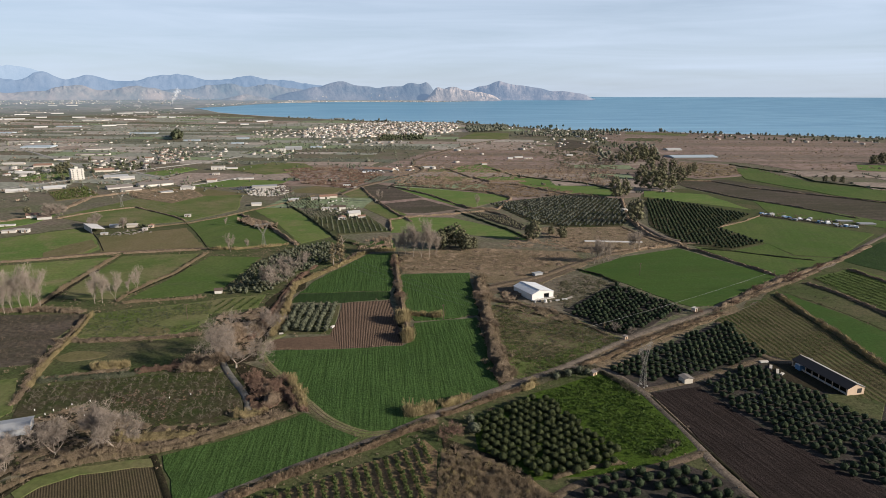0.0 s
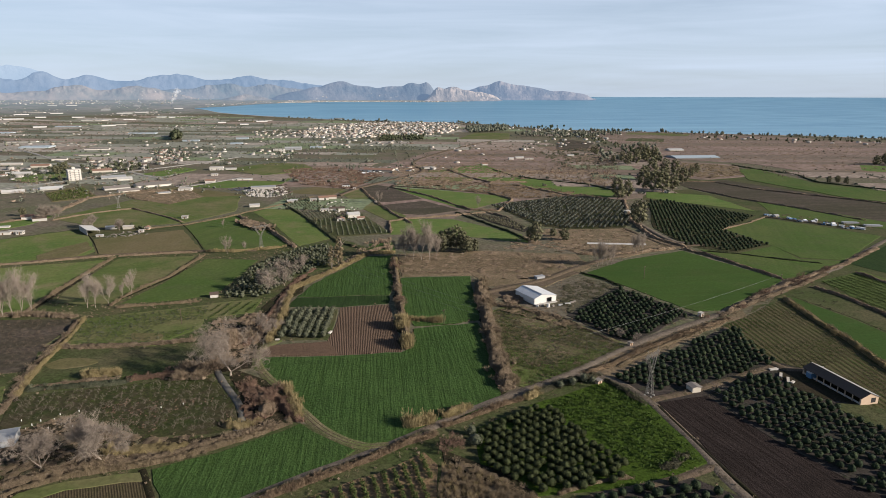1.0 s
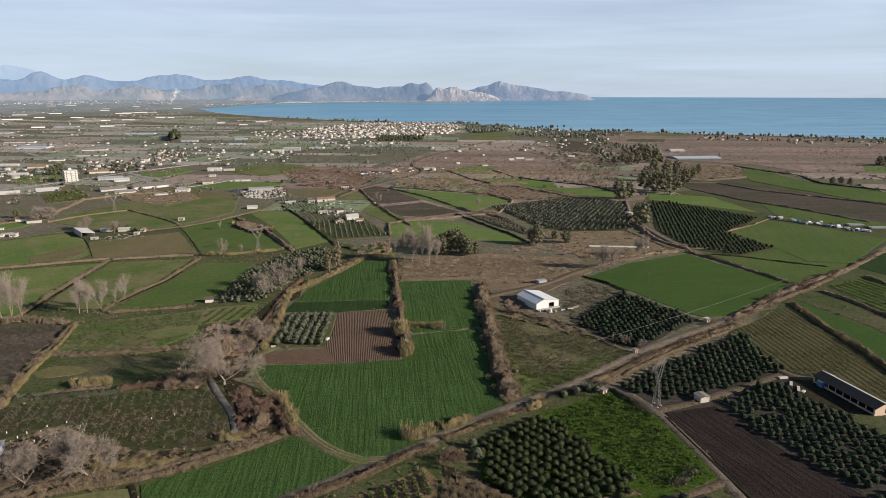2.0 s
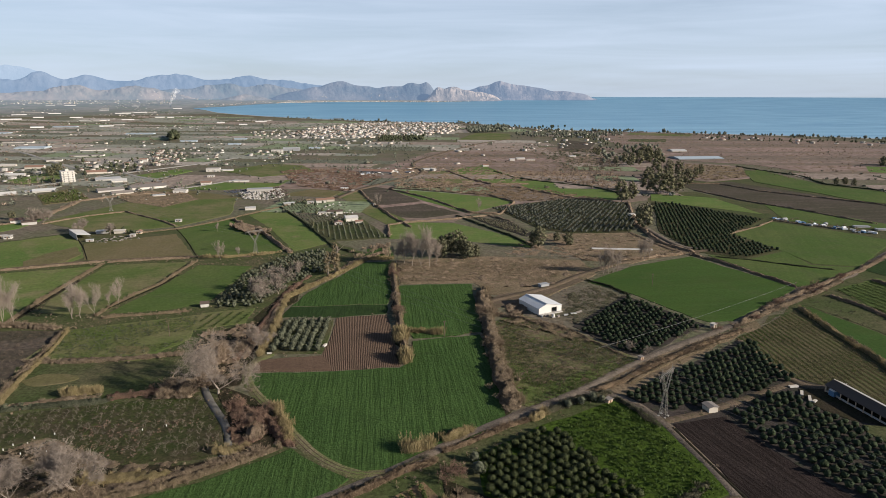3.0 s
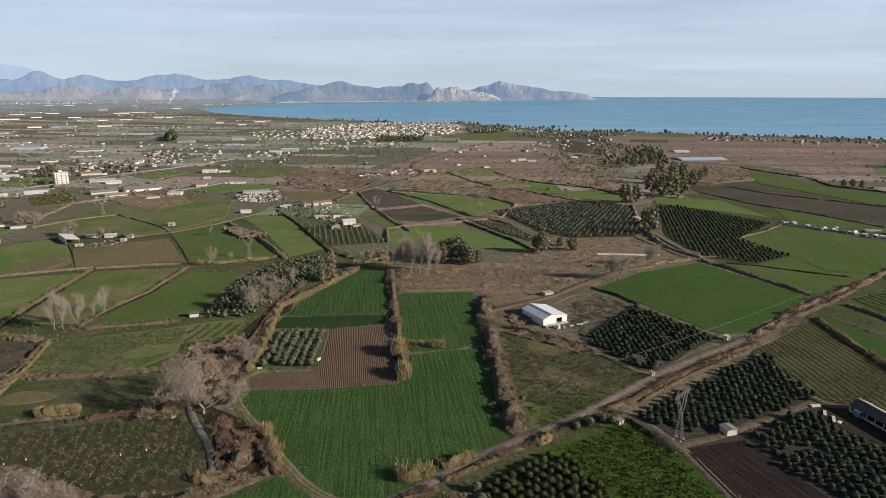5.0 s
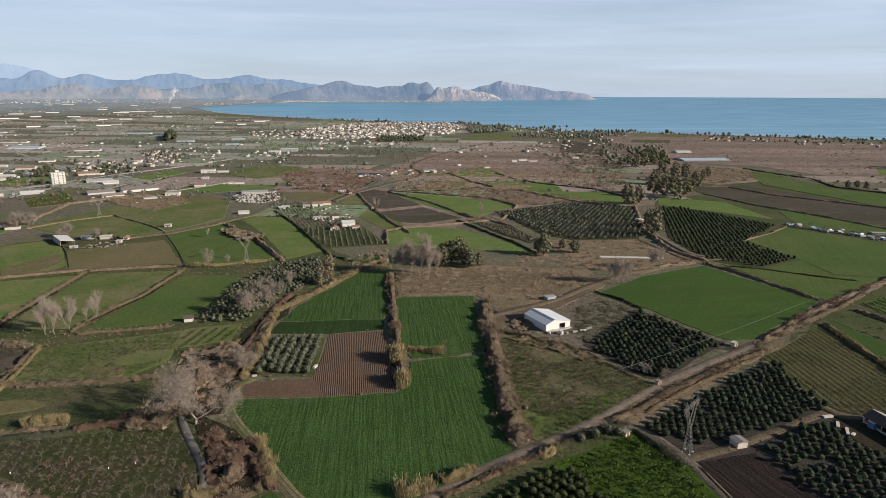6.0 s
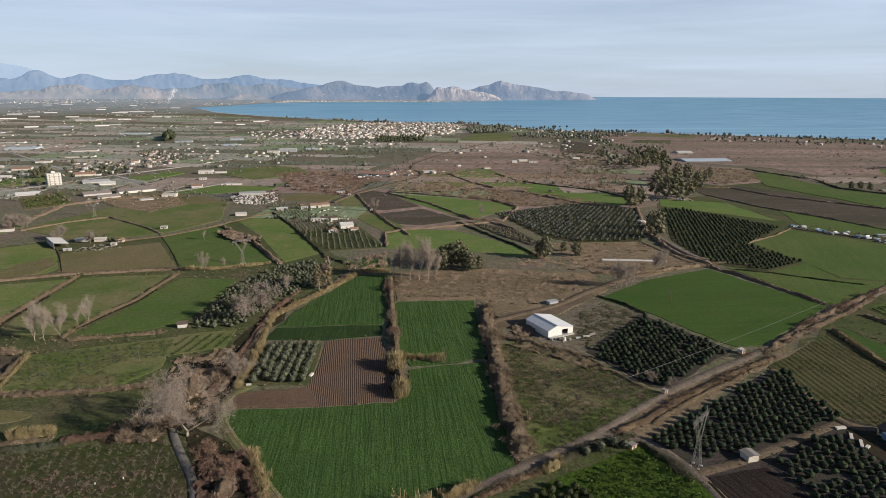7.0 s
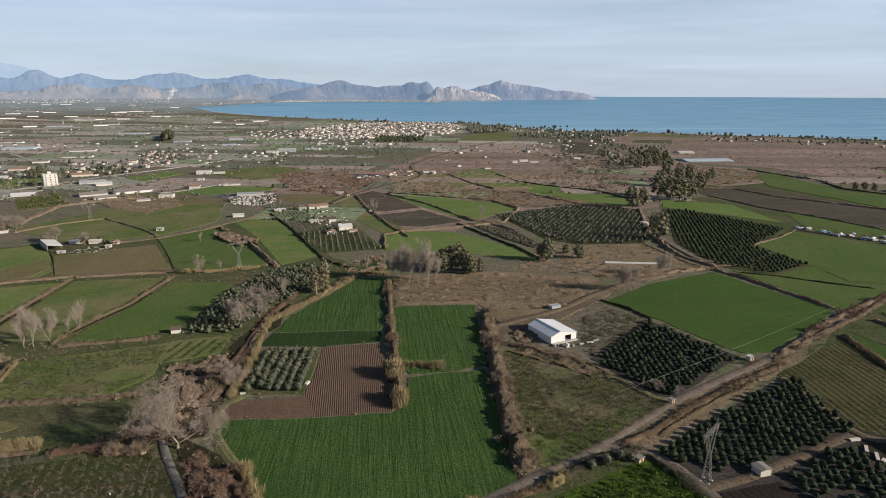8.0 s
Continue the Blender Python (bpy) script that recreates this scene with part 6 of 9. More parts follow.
        matted_patch("rough_growth", plot, 1.35 * big, gap + 0.15, leaf, text, 31.0 + i)
        dense *= 0.55
    strew(cat, shapes, over(plot, dense, rng, gap, big), leaf, text, cat, 100 + i)

# ---- orchards ----
def orange_meshes(seed, n, r, h, size, leaf, neat=False):
    """A small orchard tree; a neat one has a closely rounded crown."""
    rg = np.random.default_rng(seed)
    ls = [(0, 0, h * 0.53, r * 0.85, r * 0.85, h * 0.42)] * 2
    lobe = 0.52 if neat else 0.58
    ls += [(math.cos(a) * r * lobe, math.sin(a) * r * lobe, h * rg.uniform(0.35, 0.78 if neat else 0.85), r * 0.46, r * 0.46, h * 0.25) for a in rg.uniform(0, 6.28, 7)]
    v, q = leaf_cloud(rg, n, ls, size, 1.0, 0.48, 0.6)
    # a dense inner dome, so that no daylight shows through the crown
    dome, dq = rough_dome(rg, r * 0.82, h * 0.5, h * 0.42, 10, 5, 0.74, 1.12) if neat else rough_dome(rg, r * 0.78, h * 0.5, h * 0.4, 8, 4, 0.7, 1.15)
    q = np.concatenate([dq, q + len(dome)])
    v = np.concatenate([dome, v])
    v[:, 2] = np.maximum(v[:, 2], 0.1)
    thick, thin = limbs(rg, h * 0.7, 0.4, 0.5, 0.09, 1, 3, 0.5)
    tv, tq = tubes(thick, 5)
    return (quick_mesh("trunk", tv, tq, BARK_DARK), quick_mesh("crown", v, q, leaf)), (v, q)


ORANGE = [orange_meshes(200 + i, 340, 1.9, 3.2, 0.23, LEAF_ORANGE, True) for i in range(4)]
MANDARIN = [orange_meshes(240 + i, 380, 1.9, 3.2, 0.23, LEAF_MANDARIN, True) for i in range(4)]
ORANGE_MID = [orange_meshes(205 + i, 110, 1.9, 3.2, 0.31, LEAF_ORANGE, True)[1] for i in range(4)]
ORANGE_FAR = [orange_meshes(210 + i, 30, 1.9, 3.2, 0.36, LEAF_ORANGE, True)[1] for i in range(4)]
OLIVE = [orange_meshes(220 + i, 260, 1.9, 3.5, 0.24, LEAF_OLIVE) for i in range(4)]
OLIVE_MID = [orange_meshes(225 + i, 72, 1.9, 3.5, 0.36, LEAF_OLIVE)[1] for i in range(4)]
OLIVE_DARK = foliage("dark_olive_leaves", (0.045, 0.05, 0.038), (0.125, 0.13, 0.104), (0.075, 0.08, 0.063))
OLIVE_FAR = [orange_meshes(230 + i, 24, 2.0, 3.4, 0.42, LEAF_OLIVE)[1] for i in range(4)]


def grove_of_things(name, kinds, places, label, group, size=1.0):
    for i, (x, y) in enumerate(places):
        m = kinds[i % len(kinds)][0]
        plant(name, m, x, y, label, "tree", rng.uniform(0, 360), size * rng.uniform(0.88, 1.12), group)


YOUNG = foliage("young_citrus_leaves", (0.025, 0.048, 0.01), (0.08, 0.115, 0.025), (0.045, 0.075, 0.016))
BARN_YARD = [(147.5, 252.0), (166.0, 252.0), (176.0, 212.3), (165.3, 198.1), (159.7, 204.1), (155.3, 217.8), (149.0, 231.3), (146.5, 242.4)]
near_grove = rows_in([(15.1, 201.6), (44.3, 223.2), (50.3, 208.4), (62.8, 181.3), (59.4, 172.9), (41.8, 168.3), (31.8, 167.3), (17.0, 182.3)], 3.4, 3.3, rng, 0, 0.03, wobble=0.3)
grove_of_things("orange_tree", MANDARIN, near_grove, "round dark green orange tree standing in grass", "orange trees of the grassy orchard", 0.9)
low_grove = rows_in([(39.6, 157.5), (46.7, 162.4), (80.0, 173.7), (91.4, 164.3), (93.6, 151.2)], 4.4, 4.6, rng, 1, 0.05)
grove_of_things("orange_tree", ORANGE, low_grove, "dark green citrus tree on bare soil", "citrus trees of the corner grove", 0.95)
strew("young_trees", SHRUBLET, [(x, y, 2.1) for x, y in rows_in([(45.3, 222.2), (71.1, 238.0), (81.5, 221.4), (88.7, 183.5), (71.6, 176.1), (64.0, 182.0), (55.6, 203.3)], 3.2, 2.1, rng, 0, 0.06, wobble=0.12)], YOUNG, "rows of small young citrus bushes in lush grass", "tree", 7)
mid_grove = rows_in([(77.5, 243.5), (140.5, 291.5), (155.1, 297.6), (153.2, 257.5), (109.6, 237.2), (89.0, 233.4), (82.7, 237.8)], 4.5, 3.3, rng, 0, 0.03, wobble=0.12)
grove_far = [p for p in mid_grove if p[1] > 252]
grove_of_things("orange_tree", ORANGE, [p for p in mid_grove if p[1] <= 252], "dark green citrus tree casting a long shadow", "citrus trees of the roadside grove", 0.82)
strew("orange_trees", ORANGE_MID, [(x, y, 0.84) for x, y in grove_far], LEAF_ORANGE, "rows of dark green citrus trees", "tree", 11, 0.9, 1.1)
for plot, edge in (([(112.1, 228.8), (145.2, 249.6), (160.8, 243.5), (162.3, 216.9), (168.4, 191.8), (157.8, 177.7), (131.2, 174.9), (124.0, 188.9), (116.1, 207.9)], 0), ([(129.6, 168.9), (159.6, 180.0), (146.2, 155.3)], 0), ([(74.0, 320.1), (114.7, 368.5), (141.5, 321.5), (98.7, 286.2), (92.4, 287.9)], 0)):
    strew("orange_trees", ORANGE_MID, [(x, y, 0.84) for x, y in rows_in(plot, 4.5, 3.3, rng, edge, wobble=0.12) if not inside(x, y, BARN_YARD)], LEAF_ORANGE, "rows of dark green citrus trees on brown soil", "tree", 13 + edge, 0.9, 1.1)
strew("orange_trees", ORANGE_FAR, [(x, y, 0.8) for x, y in rows_in([(244, 690), (268, 690), (319, 600), (256.5, 534.7), (268.8, 480.2), (232.5, 460.2), (204.8, 479.6), (201.1, 548.1)], 4.9, 4.9, rng, 1, wobble=0.15)], LEAF_ORANGE, "dense rows of dark green orange trees", "tree", 21, 0.85, 1.15)

small_olives = rows_in([(-77.6, 332.7), (-53.2, 332.2), (-51.9, 290.8), (-76.9, 291.4)], 4.2, 4.0, rng, 3, 0.04)
grove_of_things("olive_tree", OLIVE, small_olives, "silvery grey-green olive tree on bare soil", "olive trees of the small grove", 1.02)
strew("olive_trees", OLIVE_MID, [(x, y, 0.74) for x, y in rows_in([(-123.3, 354.1), (-124.4, 420.0), (-107.0, 469.0), (-83.6, 487.5), (-69.6, 468.2), (-70.6, 431.1), (-88.6, 399.4), (-93.8, 372.8), (-100.1, 355.8)], 3.7, 3.8, rng, 1, 0.05, wobble=0.4)], LEAF_OLIVE, "dense silvery olive grove", "tree", 31, 0.8, 1.25)
strew("olive_trees", OLIVE_FAR, [(x, y, 0.8) for x, y in rows_in([(65, 664), (158, 716), (212, 691), (192, 588), (173.2, 548.7), (121.6, 544.8), (99.4, 565.6)], 4.6, 5.0, rng, 1, 0.05)], OLIVE_DARK, "rows of olive trees on purple-brown soil", "tree", 33, 0.8, 1.2)
strew("olive_trees", OLIVE_FAR, [(x, y, 0.55) for x, y in rows_in([(-117.2, 580.8), (-70, 614), (-35.9, 529.0), (-79.2, 520.9)], 4.6, 3.6, rng, 2, 0.05, wobble=0.2)], LEAF_OLIVE, "rows of olive trees beside houses", "tree", 35, 0.8, 1.2)
strew("olive_trees", OLIVE_FAR, [(x, y, 0.55) for x, y in rows_in([(-170, 707), (-146, 735), (-92, 609), (-107.2, 569.9)], 5, 4.5, rng, 2, 0.1)], LEAF_OLIVE, "olive trees beside houses", "tree", 37, 0.8, 1.2)
strew("olive_trees", OLIVE_FAR, [(x, y, 0.5) for x, y in rows_in([(-462, 755), (-450, 811), (-388, 728), (-422, 700)], 7, 2.4, rng, 0, 0.1)], GREENERY, "rows of small green orchard trees", "tree", 39, 0.8, 1.2)
strew("vines", OLIVE_FAR, [(x, y, 0.5) for x, y in rows_in([(36, 625), (75.6, 588.0), (86.8, 545.5), (79.9, 533.6), (58.6, 571.8)], 4, 2, rng, 0, 0.1)], GREY_SCRUB, "grey vineyard rows", "vine", 40)


def vine_rows(plot, gap, rng, heading, size, leaf, label, shapes=SHRUBLET):
    spots = [(x, y, size) for x, y in rows_in(plot, 0.5 if shapes is SHRUBLET else 0.4, gap, rng, 0, 0.08, wobble=0.15, heading=heading)]
    strew("vines" if shapes is SHRUBLET else "grass_rows", shapes, spots, leaf, label, "vine" if shapes is SHRUBLET else "grass", 41, 0.7, 1.2)


vine_rows([(-60.5, 154.9), (-36.1, 166.1), (-12.4, 180.2), (-3.4, 187.6), (-0.3, 180.9), (-1.7, 153.7)], 3.5, rng, 105, 1.75, VINE, "green and brown rows of a small vineyard")
vine_rows([(153.0, 301.0), (197.5, 331.9), (200.8, 296.7), (196.6, 242.7), (189.0, 219.2), (171.9, 224.5), (168.4, 252.2), (156.7, 262.5)], 2.9, rng, -88, 0.62, DRY_GRASS, "pale dead rows in a grassy field", TUFT)
vine_rows([(-124.3, 341.5), (-99.8, 349.3), (-99.6, 331.2), (-120.7, 320.5)], 5.0, rng, 80, 1.2, VINE, "green garden rows")
vine_rows([(248.6, 378.0), (288.5, 399.9), (302.6, 351.9), (262.1, 300.4), (251.8, 316.4)], 5.0, rng, 100, 1.2, VINE, "green rows in a field")

BARK_TWIG = foliage("fine_twigs", (0.115, 0.093, 0.075), (0.25, 0.208, 0.17), (0.165, 0.135, 0.108), 0.85)
bark_white = coat("white_plastic_tube", (0.8, 0.8, 0.78), None, 0.6)
# pruned leafless fruit trees
PRUNED = []
for s in range(3):
    rg = np.random.default_rng(300 + s)
    thick, thin = limbs(rg, 2.0, 0.15, 0.6, 0.06, 2, 4, 0.4, first=0.4)
    PRUNED.append(tubes([(a, b, max(r0, 0.022), max(r1, 0.016)) for a, b, r0, r1 in thick + thin], 3))
strew("fruit_trees", PRUNED, [(x, y, 1.0) for x, y in rows_in([(-165.4, 230.4), (-127.7, 240.0), (-93.6, 248.1), (-77.6, 224.7), (-71.2, 207.5), (-99.4, 203.2), (-136.1, 220.3), (-154.0, 210.5)], 3.3, 3.1, rng, 0, 0.05, wobble=0.15)], BARK_TWIG, "rows of small pruned leafless fruit trees", "tree", 51, 0.8, 1.2)
strew("fruit_trees", PRUNED, [(x, y, 1.0) for x, y in rows_in([(-239.8, 314.1), (-189.8, 318.3), (-179.6, 259.3), (-198.4, 253.8)], 4.2, 3.6, rng, 0, 0.05)], BARK_DARK, "rows of dark pruned leafless fruit trees", "tree", 53, 0.8, 1.2)

# white tubes that shield a few young trunks
guard_v, guard_q = tubes([(Vector((0, 0, 0)), Vector((0, 0, 0.9)), 0.16, 0.14)], 6)
guard_me = quick_mesh("sleeve", guard_v, guard_q, bark_white)
stake_v, stake_q = tubes([(Vector((0.2, 0, 0)), Vector((0.2, 0, 1.2)), 0.03, 0.03)], 4)
stake_me = quick_mesh("stake", stake_v, stake_q, BARK_DARK)
for x, y in [(-145.5, 210.3), (-144.1, 213.3), (-138.1, 207.7), (-139.6, 214.1), (-139.5, 217.6), (-145.9, 207.4), (-133.9, 220.2), (-104.0, 222.4), (-96.6, 225.1), (-130.0, 208.7), (-151.2, 213.4), (-122.4, 206.1)]:
    g = root_of("tree_guard", x, y, "white plastic tube round a young trunk", "tree guard", "tree guards of the bare orchard")
    hang("sleeve", guard_me, g)
    hang("stake", stake_me, g)

# ---- single trees ----
POPLAR = [bare_tree(400 + i, 24, 0.1, 0.36, 0.24, 4, 3, 1.15, BARK_PALE, BARK_PALE, 1700, 1.2, 0.42, 0.14, 0.04) for i in range(3)]
PLANE = [bare_tree(411 + i, 23, 0.06, 0.5, 0.55, 5, 3, 0.28, BARK_PALE, BARK_GREY, 4400, 0.8, 0.3, 0.22) for i in range(2)]
ROUND = [bare_tree(420 + i, 14, 0.06, 0.48, 0.24, 4, 3, 0.45, BARK_PALE, BARK_GREY, 3600, 0.75, 0.36, 0.2) for i in range(3)]
EUCA = [evergreen(430 + i, 28, 17, 1900, LEAF_EUCA, 0.5, BARK_GREY, 24, 0.12) for i in range(3)]
BROAD = [evergreen(440 + i, 20, 18, 1600, LEAF_GREYISH, 0.5, BARK_DARK, 20, 0.12) for i in range(2)]
GOLD = [evergreen(450 + i, 24, 8, 2200, LEAF_YELLOW, 0.3, BARK_PALE, 26, 0.1) for i in range(2)]
SHRUB = [bare_tree(460 + i, 6, 0.05, 0.6, 0.1, 4, 3, 0.35, BARK_DARK, RED_SCRUB, 900, 0.45, 0.4) for i in range(2)]


def grown(name, kinds, real, spots, label, group=""):
    for i, ((x, y), h) in enumerate(spots):
        plant(name, kinds[i % len(kinds)], x, y, label, "tree", rng.uniform(0, 360), h / real, group)


grown("plane_tree", PLANE, 23, [((-86.1, 250.3), 25), ((-97.4, 265.2), 17)], "large leafless plane tree with pale twisting limbs")
grown("bare_tree", ROUND, 14, [((-126.1, 183.2), 14), ((-106.9, 184.8), 15.5), ((-115.5, 190.3), 15), ((-136.3, 173.2), 12)], "rounded leafless tree with a dense pale crown", "bare trees by the ditch")
grown("poplar", POPLAR, 24, [((-231.6, 325.5), 24), ((-227.2, 326.3), 26), ((-223.6, 329.0), 25), ((-234.1, 322.8), 21), ((-220.5, 332.7), 22)], "tall pale leafless poplar at a field corner", "poplars of the tall clump")
grown("poplar", POPLAR, 24, [((-193.4, 339.0), 19), ((-189.4, 339.9), 20), ((-184.4, 344.8), 17), ((-180.2, 363.0), 15), ((-183.8, 359.7), 9)], "pale leafless poplar beside a hedge", "poplars by the hedge")
grown("poplar", POPLAR, 24, [((-153.1, 459.2), 14), ((-143.2, 469.7), 8), ((-57, 682), 14), ((50, 651), 13), ((-187.1, 556.1), 8)], "thin pale leafless tree in a field edge", "field edge trees")
grown("bare_tree", ROUND, 14, [((-92.3, 378.8), 17), ((-99.6, 364.7), 15), ((-86.8, 303.4), 9), ((-79.9, 295.3), 9), ((-88.6, 419.2), 10)], "leafless grey tree above the stream", "bare trees by the stream")
grown("poplar", GOLD, 24, [((-64.0, 421.7), 24), ((-68.8, 418.8), 18)], "tall poplar with a few yellowed leaves")
grown("poplar", POPLAR, 24, [((-19.0, 446.2), 21), ((-12.9, 439.5), 27), ((-7.0, 439.3), 29), ((-1.2, 439.2), 26), ((3.8, 442.4), 20), ((-24.6, 449.7), 15)], "pale leafless poplar in a tight row", "poplars by the green field")
grown("evergreen_tree", BROAD, 20, [((7.6, 464.8), 15), ((26.7, 460.8), 14), ((12.2, 473.9), 17), ((33.2, 466.1), 10)], "broad dark evergreen tree in a clump", "dark trees of the clump")
grown("eucalyptus", EUCA, 28, [((84.7, 492.0), 19), ((81.2, 496.1), 15), ((19.3, 471.9), 21), ((24.4, 468.1), 17)], "grey-green eucalyptus with a ragged crown")
grown("evergreen_tree", BROAD, 20, [((109.7, 499.7), 11), ((103.1, 514.9), 8)], "small dark evergreen tree")
grown("poplar", POPLAR, 24, [((116.0, 419.5), 16), ((119.2, 419.5), 19), ((122.8, 420.9), 18), ((126.9, 423.9), 15), ((152.4, 452.9), 15), ((155.0, 452.9), 17), ((159.6, 456.3), 15)], "pale leafless poplar at the field's end", "poplars at the field's end")
grown("eucalyptus", EUCA, 28, [((212, 699), 28), ((228, 715), 24), ((190.4, 558.5), 26), ((197, 591), 19), ((269, 782), 32), ((274, 758), 30), ((285, 757), 31), ((301, 766), 28), ((338, 827), 25), ((307, 862), 34), ((339, 898), 29), ((364, 924), 25), ((377, 897), 18), ((402, 937), 17)], "tall grey-green eucalyptus in a belt of trees", "eucalyptus belt")
grown("eucalyptus", EUCA, 28, [((332, 1047), 26), ((351, 1064), 28), ((379, 1100), 32), ((402, 1119), 27), ((338, 1101), 21), ((317, 1083), 15), ((404, 1203), 27), ((325, 1228), 20), ((330, 1277), 15)], "dark eucalyptus in a distant clump", "distant eucalyptus clump")
grown("hedge_tree", SHRUB, 6, [((-25.0, 417.9), 6), ((-18.5, 345.5), 5)], "tall brown bush standing in a hedge", "bushes of the middle hedge")
grown("red_bush", SHRUB, 6, [((-69.2, 227.0), 6.5), ((-63.0, 225.9), 6.5), ((-75.6, 238.9), 5), ((-62.2, 234.4), 5)], "rounded reddish brown leafless bush", "red bushes by the lane")
grown("brown_bush", SHRUB, 6, [((6.9, 191.0), 6), ((4.9, 193.3), 4), ((146.0, 315.0), 4), ((199.1, 354.0), 5), ((239.0, 382.1), 6), ((265.2, 400.4), 6), ((230.6, 375.9), 5), ((173.3, 329.4), 4)], "rounded brown leafless bush beside the road", "roadside bushes")
grown("olive_tree", [OLIVE[0][0], OLIVE[1][0]], 3.6, [((14.6, 193.8), 5), ((13.8, 200.9), 4), ((57.9, 238.3), 4), ((63.5, 241.5), 4), ((52.6, 236.3), 3.5), ((66.8, 240.3), 3.5)], "grey-green olive tree beside the orchard", "olives round the orchard")
grown("bare_tree", ROUND, 14, [((92.8, 289.4), 5), ((100.4, 286.2), 4), ((-368, 592), 15), ((-362, 597), 14), ((-364, 609), 10), ((-305, 559), 12), ((-275, 546), 10), ((-308, 554), 9)], "small leafless grey tree beside buildings", "small bare trees")
grown("evergreen_tree", BROAD, 20, [((-558, 943), 15), ((-555, 957), 18), ((-402, 615), 9), ((-280, 558), 6), ((-279, 562), 5), ((-509, 866), 9), ((-108.2, 575.2), 6), ((750, 1038), 18), ((777, 1055), 20), ((784, 1038), 18), ((790, 1020), 18), ((540, 834), 9), ((552, 834), 10), ((556, 822), 9)], "dark evergreen tree on open farmland", "scattered dark trees")
grown("yellow_bush", GOLD, 24, [((88.8, 294.9), 4)], "small bush with yellow leaves")

# ---- buildings, pylons, vehicles ----
WHITE = coat("white_plaster", (0.60, 0.57, 0.52), (0.36, 0.33, 0.28), 0.8, 0.4, amount=0.65)
CREAM = coat("cream_plaster", (0.5, 0.455, 0.385), (0.35, 0.31, 0.26), 0.8, 0.4)
PEACH = coat("peach_plaster", (0.56, 0.42, 0.3), (0.42, 0.32, 0.24), 0.8, 0.5)
GREY_WALL = coat("grey_render", (0.42, 0.40, 0.37), (0.28, 0.26, 0.23), 0.85, 0.4)
TILE_RED = coat("terracotta_tiles", (0.26, 0.155, 0.11), (0.19, 0.125, 0.095), 0.85, 0.9)
TILE_DARK = coat("dark_weathered_tiles", (0.085, 0.064, 0.052), (0.13, 0.094, 0.07), 0.85, 0.9)
TIN = coat("pale_sheet_metal", (0.5, 0.5, 0.49), (0.34, 0.32, 0.3), 0.45, 0.3)
TIN_WHITE = coat("white_sheet_metal", (0.64, 0.62, 0.585), (0.48, 0.46, 0.42), 0.45, 0.25, amount=0.35)
TIN_DULL = coat("weathered_pale_sheet_metal", (0.5, 0.49, 0.47), (0.33, 0.3, 0.27), 0.55, 0.25, amount=0.6)
ROOF_DUN = coat("dun_fibre_cement", (0.2, 0.178, 0.16), (0.15, 0.125, 0.11), 0.85, 0.3)
TIN_GREY = coat("grey_sheet_metal", (0.32, 0.33, 0.34), (0.22, 0.2, 0.18), 0.55, 0.3)
SLAB = coat("pale_roof_slab", (0.46, 0.43, 0.39), (0.3, 0.27, 0.24), 0.9, 0.4)
FILM_BLUE = coat("greenhouse_film", (0.36, 0.42, 0.46), (0.5, 0.52, 0.52), 0.45, 0.05)
HOLE_PANEL = coat("painted_dark_interior", (0.03, 0.028, 0.026), None, 0.9)
WOOD_DOOR = coat("brown_door", (0.14, 0.085, 0.05), None, 0.7)
STEEL = coat("galvanised_steel", (0.22, 0.21, 0.19), (0.16, 0.145, 0.125), 0.55, 0.6, 0.3)
PORCELAIN = coat("insulator", (0.25, 0.2, 0.17), None, 0.4)
CABLE = coat("aluminium_cable", (0.22, 0.22, 0.22), None, 0.5, 0.5, 0.4)
BLUE_PAINT = coat("blue_paint", (0.09, 0.19, 0.33), (0.12, 0.16, 0.2), 0.5)
CAR_WHITE = coat("white_car_paint", (0.8, 0.8, 0.8), None, 0.3, amount=0.15)
CAR_DARK = coat("dark_car_paint", (0.06, 0.065, 0.08), None, 0.3)
RUBBER = coat("rubber", (0.02, 0.02, 0.02), None, 0.9)
glass_m, n_, l_, p_ = shader("window_glass", 0.08, 0.5)
p_.inputs["Base Color"].default_value = (0.03, 0.04, 0.05, 1)


def part(name, bm, material, parent, label=""):
    me = bpy.data.meshes.new(name)
    bmesh.ops.recalc_face_normals(bm, faces=bm.faces)
    bm.to_mesh(me)
    bm.free()
    me.materials.append(material)
    return hang(name, me, parent, label)


def box(bm, x0, y0, z0, x1, y1, z1, m=None):
    r = bmesh.ops.create_cube(bm, size=1, matrix=(m or Matrix()) @ Matrix.Translation(((x0 + x1) / 2, (y0 + y1) / 2, (z0 + z1) / 2)) @ Matrix.Diagonal((x1 - x0, y1 - y0, z1 - z0, 1)))
    return r["verts"]


def one_box(*a):
    bm = bmesh.new()
    box(bm, *a)
    return bm


def gable_walls(w, d, eave, ridge):
    """Four walls under a ridge that runs along y; open on top, where the roof lies."""
    bm = bmesh.new()
    pts = [(-w / 2, 0), (w / 2, 0), (w / 2, eave), (0, ridge), (-w / 2, eave)]
    a = [bm.verts.new((x, -d / 2, z)) for x, z in pts]
    b = [bm.verts.new((x, d / 2, z)) for x, z in pts]
    bm.faces.new(a)
    bm.faces.new(b[::-1])
    for i in range(5):
        j = (i + 1) % 5
        bm.faces.new((a[j], a[i], b[i], b[j]))
    return bm


def roof_slope(w, d, eave, ridge, over, side, thick=0.14):
    bm = bmesh.new()
    k = (ridge - eave) / (w / 2)
    x0, x1 = 0.0, side * (w / 2 + over)
